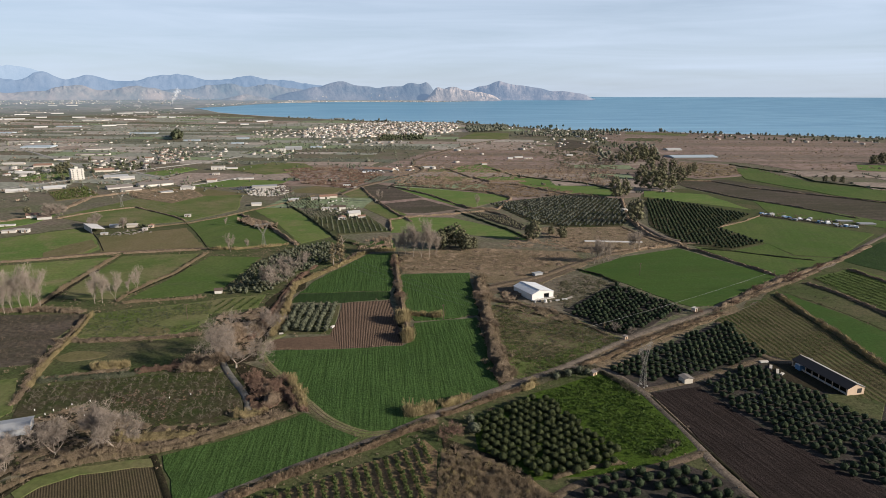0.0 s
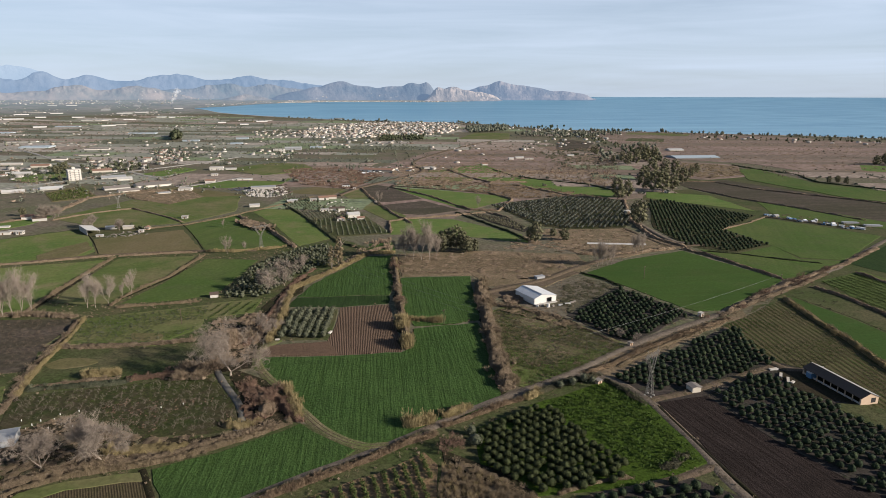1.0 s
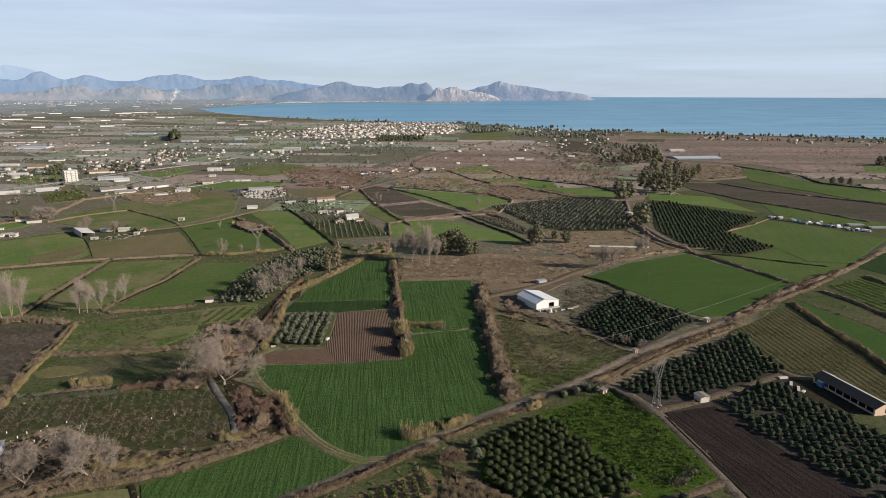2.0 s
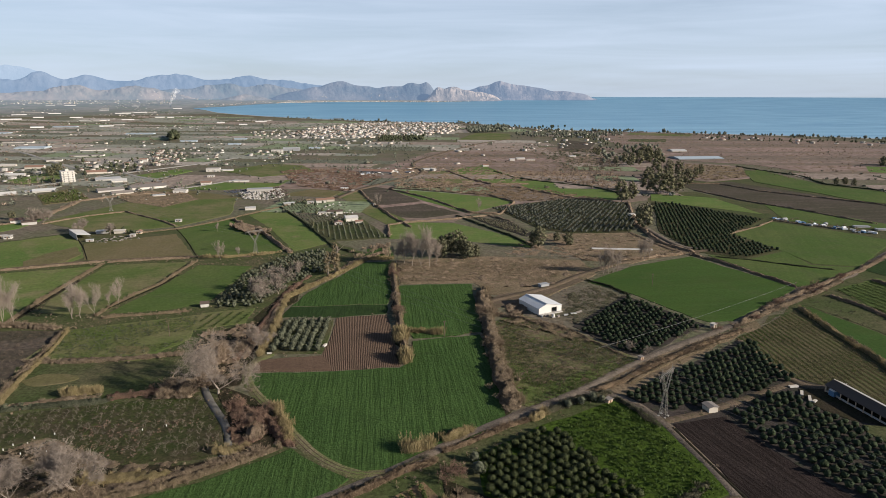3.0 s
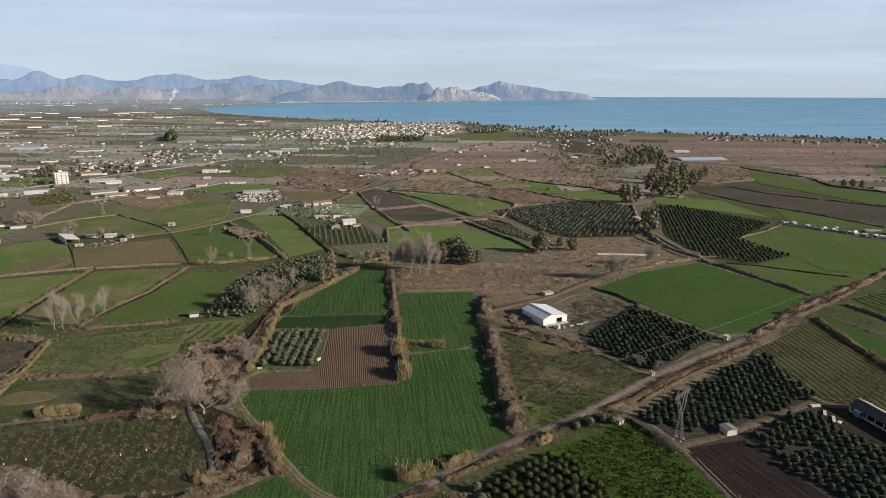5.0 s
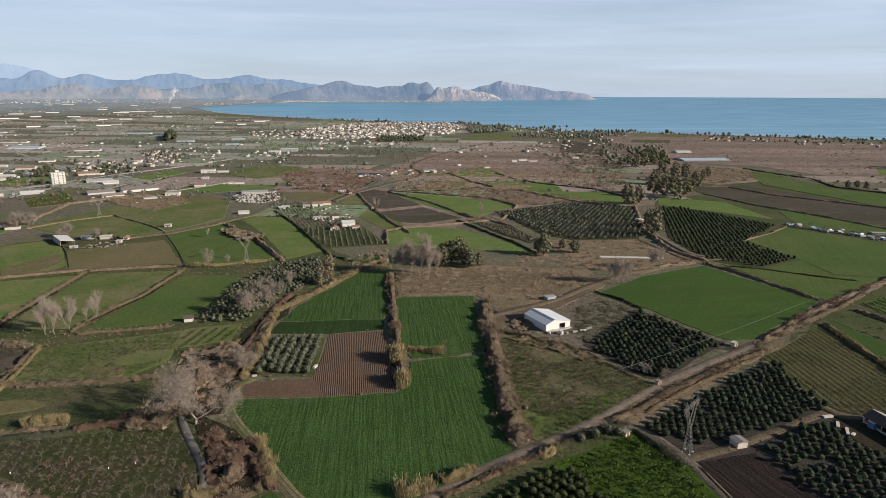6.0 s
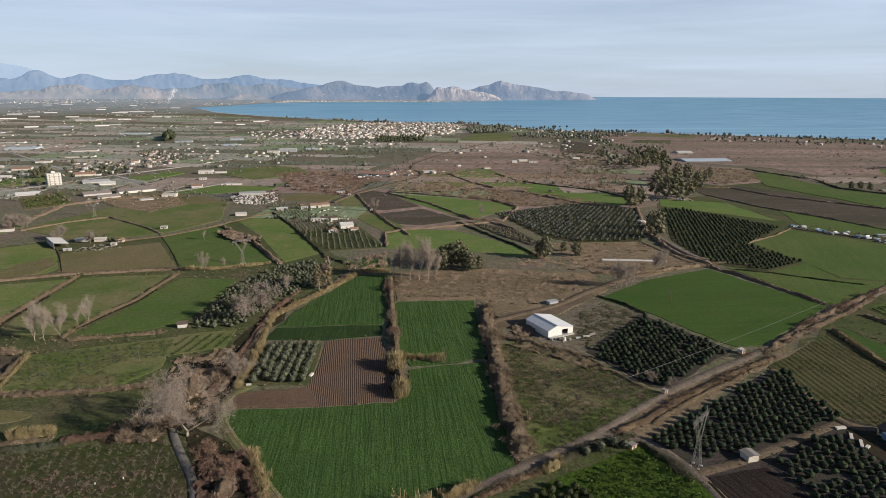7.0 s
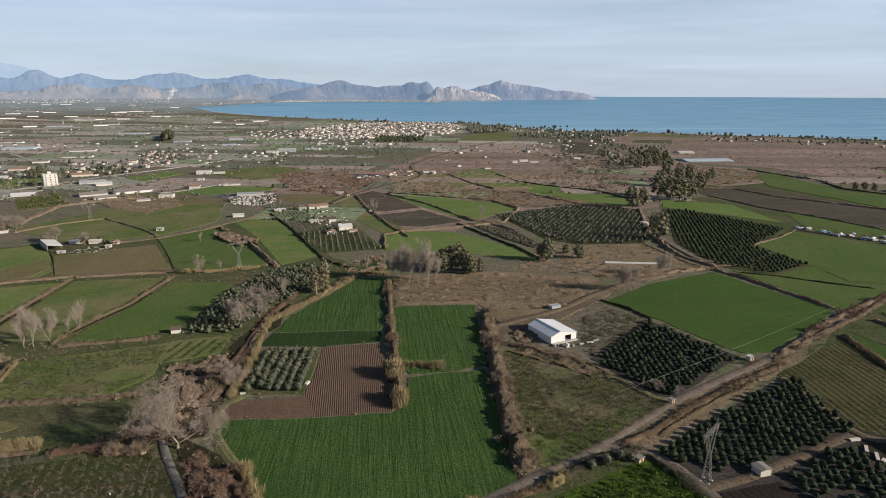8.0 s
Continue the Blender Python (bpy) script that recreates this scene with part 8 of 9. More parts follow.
    ((-451, 896), 40, 14, 4.5, 30, "dark workshop with grey roof", GREY_WALL, TIN_GREY),
    ((-504, 970), 34, 16, 6.5, 25, "cream two-storey country house", CREAM, TILE_RED),
    ((-426, 877), 24, 12, 5.0, 25, "small white farm workshop building", WHITE, TIN_DULL),
    ((-80, 976), 60, 15, 5.0, -15, "long tan farm building with pale roof", CREAM, TILE_RED),
    ((-640, 1042), 34, 16, 5.5, 15, "cream farm store with red roof", CREAM, TILE_RED),
    ((-614, 944), 44, 9, 3.4, 12, "long low grey farm sheds", GREY_WALL, TIN_DULL),
    ((-706, 1068), 44, 8, 3.4, 12, "long low cream farm sheds", CREAM, SLAB),
    ((496, 1179), 110, 46, 3.0, 4, "pale blue plastic greenhouse by the marsh", FILM_BLUE, FILM_BLUE),
    ((517, 1325), 40, 26, 4.0, 4, "white shed by the beach marsh", WHITE, TIN_DULL),
    ((389, 562), 17, 5, 2.6, -8, "long grey low farm shed", GREY_WALL, TIN_GREY),
    ((401, 549), 18, 6, 2.6, -8, "long grey low farm shed", GREY_WALL, TIN_GREY),
):
    house(at, w * 0.78, d * 0.95, h * 0.5, a, text, wall, roof, 2.2 if w > 20 else 0, 1, 4, name="warehouse", category="warehouse", door=False)

house((-212, 792), 30, 11, 3.2, 12, "grey-roofed shed at the back of a scrapyard", GREY_WALL, TIN_GREY, 0.6, 1, 0, name="scrap_shed", category="shed", door=False)
# long white plastic tunnel across the rough ground
tunnel = stand("plastic_tunnel", (148.1, 484.7), -6, "long low white plastic tunnel on rough ground", "greenhouse")
bm = bmesh.new()
bmesh.ops.create_cone(bm, cap_ends=True, segments=16, radius1=1.5, radius2=1.5, depth=46, matrix=Matrix.Rotation(radians(90), 4, "Y") @ Matrix.Diagonal((0.8, 1, 1, 1)))
bmesh.ops.bisect_plane(bm, geom=bm.verts[:] + bm.edges[:] + bm.faces[:], plane_co=(0, 0, 0), plane_no=(0, 0, -1), clear_outer=True)
part("film", bm, TIN_DULL, tunnel)
part("end_frame", one_box(-23.2, -1.5, 0, -23.0, 1.5, 0.4), STEEL, tunnel)
part("end_frame", one_box(23.0, -1.5, 0, 23.2, 1.5, 0.4), STEEL, tunnel)

# apartment block with balconies
flats = stand("apartment_block", (-496, 878), 38, "white five-storey apartment block with balconies", "building")
part("wall", one_box(-8, -7, 0, 8, 7, 15.2), WHITE, flats)
part("roof", one_box(-8.3, -7.3, 15.2, 8.3, 7.3, 15.6), SLAB, flats)
part("stair_tower", one_box(-2, -2, 15.6, 2, 2, 18), WHITE, flats)
for k in range(5):
    z = 1.6 + 3 * k
    for f in (-0.33, 0, 0.33):
        window(flats, f * 16, -7, z, 1.4, 1.5, 0)
        window(flats, 8, f * 14, z, 1.4, 1.5, 1)
        window(flats, -8, f * 14, z, 1.4, 1.5, 3)
    if k:
        part("balcony", one_box(-7.5, -8.4, 3 * k, 7.5, -7.02, 3 * k + 1.0), WHITE, flats)


# parked vehicles
def vehicle(at, turn, long, wide, high, paint, label, van, group):
    t = stand("parked_van" if van else "parked_car", at, turn, label, "van" if van else "car", group)
    bm = bmesh.new()
    box(bm, -long / 2, -wide / 2, 0.35, long / 2, wide / 2, high * (0.98 if van else 0.6))
    bmesh.ops.bevel(bm, geom=bm.edges[:], offset=0.14, segments=2, affect="EDGES")
    part("body", bm, paint, t)
    bm = bmesh.new()
    vs = box(bm, -long * 0.32, -wide / 2 + 0.08, high * 0.58, long * (0.42 if van else 0.25), wide / 2 - 0.08, high)
    for v in vs:
        if v.co.z > high * 0.8:
            v.co.x *= 0.8
    part("cabin", bm, glass_m if not van else paint, t)
    part("windscreen", one_box(long * 0.36, -wide / 2 + 0.15, high * 0.55, long * 0.5 + 0.02, wide / 2 - 0.15, high * 0.85), glass_m, t)
    for x in (-0.32, 0.32):
        for s in (-1, 1):
            bm = bmesh.new()
            bmesh.ops.create_cone(bm, cap_ends=True, segments=12, radius1=0.34, radius2=0.34, depth=0.22, matrix=Matrix.Translation((x * long, s * (wide / 2 - 0.08), 0.34)) @ Matrix.Rotation(radians(90), 4, "X"))
            part("wheel", bm, RUBBER, t)


YARD = [(329, 597), (384, 536)]
for i in range(34):
    f = (i + 0.5) / 34
    x, y = YARD[0][0] + (YARD[1][0] - YARD[0][0]) * f + rng.normal() * 2.0, YARD[0][1] + (YARD[1][1] - YARD[0][1]) * f + rng.normal() * 5
    van = i % 3 != 1
    vehicle((x, y), rng.uniform(0, 360), rng.uniform(3.6, 5.0) if van else 3.8, 1.8, rng.uniform(1.6, 2.1) if van else 1.4, CAR_WHITE if rng.uniform() < 0.6 else TIN_GREY if rng.uniform() < 0.6 else BLUE_PAINT, "white parked van in a farm yard" if van else "small parked car in a yard", van, "vehicles in the yard")
for i, (px, side) in enumerate(((0.15, 0), (0.6, 3))):
    house((YARD[0][0] + (YARD[1][0] - YARD[0][0]) * px, YARD[0][1] + (YARD[1][1] - YARD[0][1]) * px + 8 + side), 5, 3, 2.0, 20 + 30 * i, "low grey shed among parked vans", GREY_WALL, TIN_GREY, 0.5, 1, 1, "sheds in the yard", "yard_shed", "shed")
CAR_LOT = [(-105, 962), (-38, 990)]
for i in range(14):
    f = i / 14
    vehicle((CAR_LOT[0][0] + (CAR_LOT[1][0] - CAR_LOT[0][0]) * f + rng.normal() * 5, CAR_LOT[0][1] + (CAR_LOT[1][1] - CAR_LOT[0][1]) * f - 12 + rng.normal() * 10), rng.uniform(0, 360), 5.5, 2.1, 2.2, CAR_WHITE if i % 3 else CAR_DARK, "parked vehicle beside the long farm building", i % 2 == 0, "vehicles by the farm building")

# scrapyard: a white heap of sheet metal and appliances
def chunk(seed):
    bm = bmesh.new()
    rg = np.random.default_rng(seed)
    for _ in range(3):
        a, b, c = rg.uniform(0.4, 1.6, 3)
        box(bm, -a, -b, 0, a, b, c, Matrix.Translation((rg.normal(), rg.normal(), 0)) @ Matrix.Rotation(rg.uniform(0, 3), 4, "Z") @ Matrix.Rotation(rg.uniform(-0.4, 0.4), 4, "X"))
    bm.verts.index_update()
    v = np.array([tuple(k.co) for k in bm.verts])
    q = np.array([[k.index for k in f.verts] for f in bm.faces])
    bm.free()
    return v, q


CHUNKS = [chunk(i) for i in range(5)]
strew("scrap_heap", CHUNKS, over([(-236, 778), (-218, 817), (-189, 806), (-170, 749), (-186, 719), (-216, 732)], 11, rng, 0.1, 0.5), SLAB, "sprawling heap of white scrap", "scrap", 61, 0.6, 1.5)
strew("scrap_heap", CHUNKS, over([(-256, 788), (-237, 807), (-212, 796), (-221, 750)], 5, rng, 0.3, 0.7), CAR_DARK, "dark scrap cars in a yard", "scrap", 62, 0.6, 1.3)
strew("scrap_heap", CHUNKS, over([(-215, 807), (-190, 827), (-168, 758), (-182, 732)], 5, rng, 0.3, 0.7), TILE_DARK, "rusty dark scrap", "scrap", 63, 0.6, 1.3)
strew("farm_clutter", CHUNKS, over([(-283.8, 525.1), (-254, 548), (-242.8, 528.7), (-267.6, 511.7)], 9, rng, 0.3, 0.4), ROOF_DUN, "clutter and rubble round a farmyard", "scrap", 64, 0.5, 1.2)
strew("farm_clutter", CHUNKS, over([(-131, 706), (-109, 730), (-63, 608), (-76.8, 580.0), (-105, 621)], 1.2, rng, 0.4, 0.6), WHITE, "garden walls and clutter round houses", "scrap", 65, 0.5, 1.2)

strew("yard_clutter", CHUNKS, over([(-623, 987), (-438, 1127), (-281, 738), (-365, 711), (-471, 738)], 0.3, rng, 0.45, 0.55), TILE_DARK, "dark vehicles and clutter in farm yards", "clutter", 66, 0.5, 1.2)
strew("yard_clutter", CHUNKS, over([(-623, 987), (-438, 1127), (-281, 738), (-365, 711), (-471, 738)], 0.14, rng, 0.45, 0.55), SLAB, "pale vehicles and clutter in farm yards", "clutter", 67, 0.5, 1.2)
strew("yard_clutter", CHUNKS, over([(-136, 731), (-102, 730), (-59.5, 596.5), (-75.4, 569.3), (-108, 621), (-132, 676)], 1.6, rng, 0.35, 0.5), TILE_DARK, "dark clutter round houses", "clutter", 68, 0.5, 1.1)
strew("yard_clutter", CHUNKS, over([(-122, 1023), (-30, 1054), (-23, 946), (-102, 920)], 0.9, rng, 0.3, 0.6), SLAB, "pale clutter round the long farm building", "clutter", 69, 0.5, 1.1)

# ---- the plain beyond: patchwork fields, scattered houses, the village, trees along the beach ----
# Far covers and leaves are paled and greyed to stand in for haze.
HAZED_STUBBLE = soil("hazed_stubble", (0.394, 0.347, 0.300), (0.335, 0.310, 0.259), (0.454, 0.394, 0.340), 0.01, 0.12, 14, 12, 0.3)
HAZED_CROP = soil("hazed_pale_crop", (0.294, 0.295, 0.237), (0.265, 0.270, 0.219), (0.338, 0.318, 0.269), 0.01, 0.12, 12, 12, 0.35)
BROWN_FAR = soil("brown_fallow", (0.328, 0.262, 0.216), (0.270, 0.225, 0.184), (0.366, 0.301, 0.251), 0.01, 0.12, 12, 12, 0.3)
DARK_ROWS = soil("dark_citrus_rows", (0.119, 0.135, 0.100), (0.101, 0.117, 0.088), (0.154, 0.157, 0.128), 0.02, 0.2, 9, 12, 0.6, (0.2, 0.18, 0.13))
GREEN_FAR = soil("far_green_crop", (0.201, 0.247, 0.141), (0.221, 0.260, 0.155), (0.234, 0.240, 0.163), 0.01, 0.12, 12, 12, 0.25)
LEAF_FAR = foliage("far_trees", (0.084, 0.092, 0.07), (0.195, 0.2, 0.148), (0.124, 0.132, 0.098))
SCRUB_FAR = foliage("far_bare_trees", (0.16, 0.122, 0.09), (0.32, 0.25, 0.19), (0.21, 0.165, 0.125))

taken = [[(v.co.x, v.co.y) for v in o.data.vertices[: len(o.data.vertices) // 2]] for o in scene.objects if o.type == "MESH" and o.get("category") == "field"]
bounds = [(min(p[0] for p in t), max(p[0] for p in t), min(p[1] for p in t), max(p[1] for p in t)) for t in taken]


def free(x, y):
    return not any(b[0] < x < b[1] and b[2] < y < b[3] and inside(x, y, t) for t, b in zip(taken, bounds))


def on_land(x, y, margin=40):
    a, r = math.degrees(math.atan2(x, y - EYE[1])), math.hypot(x, y - EYE[1])
    return r < 4270 and (a < COAST_POLAR[0][0] or r < shore(a) - margin)


KINDS = [(HAZED_STUBBLE, "pale stubble field on the plain"), (HAZED_CROP, "grey-green crop field on the plain"), (BROWN_FAR, "brown fallow field on the plain"), (DARK_ROWS, "dark citrus plot on the plain"), (GREEN_FAR, "green crop field on the plain")]
rp = np.random.default_rng(77)
turn = radians(12)
tree_spots, bare_spots = [], []
v_row = 640.0
while v_row < 4000:
    dv = rp.uniform(32, 66) * (1 + v_row / 3500)
    u = -v_row * 1.0 - 300
    while u < v_row * 0.85 + 200:
        du = rp.uniform(50, 150) * (1 + v_row / 3500)
        c = [(u, v_row), (u + du, v_row), (u + du, v_row + dv), (u, v_row + dv)]
        c = [(x * math.cos(turn) + y * math.sin(turn) * 0.3 + rp.normal() * 4, y * math.cos(turn) - x * math.sin(turn) * 0.6 + rp.normal() * 4) for x, y in c]
        mx, my = sum(p[0] for p in c) / 4, sum(p[1] for p in c) / 4
        marsh = mx > my * 0.02 and my < 2300
        if my > 560 and all(on_land(*p) and math.hypot(p[0], p[1] - EYE[1]) < 3300 for p in c) and free(mx, my) and sum(free(*p) for p in c) >= 3:
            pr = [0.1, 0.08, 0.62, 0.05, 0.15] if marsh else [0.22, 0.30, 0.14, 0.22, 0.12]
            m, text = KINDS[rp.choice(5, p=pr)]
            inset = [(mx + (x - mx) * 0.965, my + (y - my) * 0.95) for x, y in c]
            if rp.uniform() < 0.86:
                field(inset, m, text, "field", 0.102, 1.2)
            if m is DARK_ROWS and my < 1800:
                tree_spots += [(x, y, 0.9) for x, y in rows_in(inset, 11, 10, rp, 0, 0.1)]
            for k in range(int(du / 11)):
                f = rp.uniform()
                if rp.uniform() < 0.55:
                    tree_spots.append((c[0][0] + (c[1][0] - c[0][0]) * f, c[0][1] + (c[1][1] - c[0][1]) * f, rp.uniform(0.7, 2.2)))
                elif rp.uniform() < 0.6:
                    bare_spots.append((c[0][0] + (c[1][0] - c[0][0]) * f, c[0][1] + (c[1][1] - c[0][1]) * f, rp.uniform(0.7, 1.9)))
            for k in range(int(dv / 14)):
                f = rp.uniform()
                tree_spots.append((c[0][0] + (c[3][0] - c[0][0]) * f, c[0][1] + (c[3][1] - c[0][1]) * f, rp.uniform(0.6, 1.7)))
        u += du
    v_row += dv
# low russet clumps and streaks of scrub over the reed marsh
for plot in ([(509, 2000), (825, 1960), (1152, 1431), (791, 973), (594, 893), (553, 1060), (456, 1138), (426, 1384)], [(-70, 1073), (-2, 1283), (149, 1390), (252, 1163), (197, 985), (125, 986), (16, 989)],
             [(150, 1390), (320, 1660), (420, 1500), (370, 1130), (250, 1165)]):
    for x, y, k in over(plot, 0.30, rp, 0.3, 0.8):
        streak = noise.noise((x * 0.006 + y * 0.002, y * 0.02, 12.0))
        if streak > 0.1:
            (tree_spots if rp.uniform() < 0.3 else bare_spots).append((x, y, k * rp.uniform(0.5, 1.5)))
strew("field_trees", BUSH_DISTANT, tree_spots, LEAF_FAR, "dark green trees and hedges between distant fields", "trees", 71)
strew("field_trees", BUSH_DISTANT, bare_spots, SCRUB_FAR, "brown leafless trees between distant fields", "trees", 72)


def cottage(seed, w, d, h, ridge):
    """Walls and roof of one far house, as two shapes."""
    k, o = ridge, 0.3
    walls = np.array([(-w, -d, 0), (w, -d, 0), (w, d, 0), (-w, d, 0), (-w, -d, h), (w, -d, h), (w, d, h), (-w, d, h)], float)
    wq = np.array([(0, 1, 5, 4), (1, 2, 6, 5), (2, 3, 7, 6), (3, 0, 4, 7)])
    e = np.array([(-w - o, -d - o, h), (w + o, -d - o, h), (w + o, d + o, h), (-w - o, d + o, h), (-0.06, -d * 0.5, h + k), (0.06, -d * 0.5, h + k), (-0.06, d * 0.5, h + k), (0.06, d * 0.5, h + k)], float)
    rq = np.array([(0, 4, 6, 3), (1, 2, 7, 5), (0, 1, 5, 4), (2, 3, 6, 7), (4, 5, 7, 6)])
    if not k:
        e = np.array([(-w - o, -d - o, h), (w + o, -d - o, h), (w + o, d + o, h), (-w - o, d + o, h), (-w - o, -d - o, h + 0.4), (w + o, -d - o, h + 0.4), (w + o, d + o, h + 0.4), (-w - o, d + o, h + 0.4)], float)
        rq = np.array([(4, 5, 6, 7), (0, 1, 5, 4), (1, 2, 6, 5), (2, 3, 7, 6), (3, 0, 4, 7)])
    win = []
    for z in ((1.5,) if h < 4.5 else (1.5, 4.5)) if h < 7.5 else (1.5, 4.5, 7.5):
        for f in (-0.5, 0.5):
            win.append([(f * w - 0.6, -d - 0.04, z - 0.7), (f * w + 0.6, -d - 0.04, z - 0.7), (f * w + 0.6, -d - 0.04, z + 0.7), (f * w - 0.6, -d - 0.04, z + 0.7)])
            win.append([(w + 0.04, f * d - 0.6, z - 0.7), (w + 0.04, f * d + 0.6, z - 0.7), (w + 0.04, f * d + 0.6, z + 0.7), (w + 0.04, f * d - 0.6, z + 0.7)])
    wv = np.array(win).reshape(-1, 3)
    return (walls, wq), (e, rq), (wv, np.arange(len(wv)).reshape(-1, 4))


TYPES = [cottage(0, 6, 4.5, 3.3, 1.6), cottage(1, 6, 5, 5.6, 1.6), cottage(2, 7, 5, 6.2, 0), cottage(3, 6, 4, 3.3, 0), cottage(4, 9, 6, 4.0, 0), cottage(5, 8, 5, 3.6, 1.8)]


def settlement(places, label, seed, walls=(WHITE, CREAM, GREY_WALL), roofs=(TILE_RED, SLAB, SLAB), panes=True):
    rg = np.random.default_rng(seed)
    buckets = {}
    for x, y, s in places:
        s *= 0.6 * far_scale(x, y)
        i, a = int(rg.integers(0, len(TYPES))), rg.choice((12, 12, 102, 30, -60)) + rg.normal() * 4
        wall = walls[int(rg.integers(0, len(walls)))]
        roof = roofs[0] if i in (0, 1, 5) and rg.uniform() < 0.7 else roofs[1]
        for (v, q), m in zip(TYPES[i], (wall, roof, glass_m) if panes else (wall, roof)):
            ca, sa = math.cos(radians(a)) * s, math.sin(radians(a)) * s
            w = np.stack([v[:, 0] * ca - v[:, 1] * sa + x, v[:, 0] * sa + v[:, 1] * ca + y, v[:, 2] * s + land_z(x, y)], 1)
            buckets.setdefault(m.name, [m, [], [], 0])
            b = buckets[m.name]
            b[1].append(w)
            b[2].append(q + b[3])
            b[3] += len(w)
    for m, vs, qs, _ in buckets.values():
        text = "panes of" if m is glass_m else "roofs of" if m in roofs else "walls of"
        tagged(new("far_houses", quick_mesh("far_houses", np.concatenate(vs), np.concatenate(qs), m)), f"{text} {label}", "houses", kind="stuff")


HOME_TREES = []


def spread(plot, n, rg, apart, size=1.0, gather=False):
    """Places for houses over a plot, gathered into loose clusters where asked."""
    out, xs, ys = [], [p[0] for p in plot], [p[1] for p in plot]
    for _ in range(n * 30):
        if len(out) >= n:
            break
        x, y = rg.uniform(min(xs), max(xs)), rg.uniform(min(ys), max(ys))
        if gather and noise.noise((x * 0.004, y * 0.0055, 31.0)) < 0.14:
            continue
        if inside(x, y, plot) and on_land(x, y, 25) and all((x - a) ** 2 + (y - b) ** 2 > apart ** 2 for a, b, _ in out):
            out.append((x, y, size * rg.uniform(0.7, 1.25)))
            if rg.uniform() < 0.7:
                HOME_TREES.append((x + rg.normal() * 9, y + rg.normal() * 14, rg.uniform(1.2, 2.8)))
    return out


rt = np.random.default_rng(99)
VILLAGE = [(-424, 1930), (-404, 2254), (-280, 2600), (-97, 2644), (88, 2544), (108, 2243), (50, 1920), (-34, 1792), (-187, 1725), (-307, 1705)]
LIMEWASH = coat("limewashed_plaster", (0.74, 0.72, 0.69), (0.5, 0.47, 0.43), 0.8, 0.4)
BLUSH = coat("blush_plaster", (0.62, 0.5, 0.42), (0.45, 0.38, 0.32), 0.8, 0.4)
settlement(spread(VILLAGE, 1500, rt, 6.0, 1.15), "the dense white village behind the beach", 1, (LIMEWASH, CREAM, BLUSH, WHITE), (TILE_RED, SLAB), False)
settlement(spread([(-569, 1990), (-454, 2113), (-351, 1774), (-428, 1645)], 40, rt, 22), "houses at the village edge", 2)
settlement(spread([(-300, 1662), (-166, 1660), (-59, 1597), (-152, 1396), (-253, 1398)], 26, rt, 28), "scattered houses by the village", 3)
settlement(spread([(-587, 1321), (-542, 1404), (-433, 1156), (-461, 1063)], 46, rt, 13), "a hamlet on the plain", 4, (CREAM, GREY_WALL, WHITE), (TILE_RED, TILE_RED))
settlement(spread([(-542, 1404), (-474, 1464), (-342, 1078), (-421, 1136)], 16, rt, 26), "houses on the plain", 5)
settlement(spread([(-620, 1130), (-522, 1158), (-443, 998), (-519, 956)], 30, rt, 16), "houses along a country road", 6, (CREAM, GREY_WALL, WHITE), (TILE_RED, ROOF_DUN))
settlement(spread([(-380, 1317), (-303, 1399), (-237, 1132), (-313, 1114)], 18, rt, 20), "houses among fields", 7)
settlement(spread([(-1898, 2849), (-927, 3080), (-492, 2114), (-408, 1513), (-957, 1413)], 110, rt, 17, 0.8, True), "scattered farmhouses on the plain", 8, panes=False)
settlement(spread([(-2238, 3383), (-1477, 3928), (-1089, 3247), (-916, 3042), (-1898, 2849)], 110, rt, 20, 0.95, True), "far farmhouses on the plain", 9, panes=False)
settlement(spread([(-2626, 3530), (-1509, 4114), (-1313, 3742), (-2406, 3220)], 130, rt, 20, 0.95, True), "far villages under the hills", 10, panes=False)
settlement(spread([(152, 1306), (323, 1714), (514, 1910), (458, 1587), (275, 1387)], 34, rt, 26), "farmsteads near the beach", 11)
settlement(spread([(239, 2241), (450, 2094), (583, 1909), (552, 1804), (333, 1860)], 26, rt, 24), "beach houses under trees", 12)
settlement(spread([(736, 1752), (910, 1797), (851, 1618), (704, 1621)], 14, rt, 22), "beach houses in the marsh", 13)
settlement(spread([(939, 1616), (1131, 1535), (1058, 1433), (875, 1504)], 10, rt, 34), "huts behind the beach", 14)
settlement(spread([(-686, 1003), (-670, 1034), (-583, 964), (-582, 868)], 12, rt, 24), "farm buildings by the road", 15)
settlement(spread([(-64, 990), (-39, 1021), (26, 1020), (-2, 974)], 12, rt, 20), "huts in the scrub", 16)
settlement(spread([(26, 988), (-2, 1393), (92, 1486), (164, 1306)], 8, rt, 40), "huts in the scrub", 17)

strew("garden_trees", BUSH_DISTANT, HOME_TREES, LEAF_FAR, "dark trees in the gardens of far houses", "trees", 70)

# pale greenhouses and packing sheds of the plain, each one long roof
for at, w, d, a, white in (((-1011, 1579), 190, 22, 8, 1), ((-878, 1426), 150, 60, 12, 0), ((-714, 1364), 120, 20, 14, 1), ((-660, 1237), 150, 18, 10, 1), ((-1492, 3191), 160, 40, 10, 1), ((-1388, 3219), 150, 30, 10, 1),
                           ((-1400, 2666), 210, 50, 10, 1), ((-1183, 2451), 90, 30, 10, 1), ((-1301, 2306), 200, 30, 8, 0), ((-859, 1911), 190, 40, 8, 0), ((-1995, 3575), 160, 50, 6, 1), ((-1699, 3390), 130, 40, 8, 1),
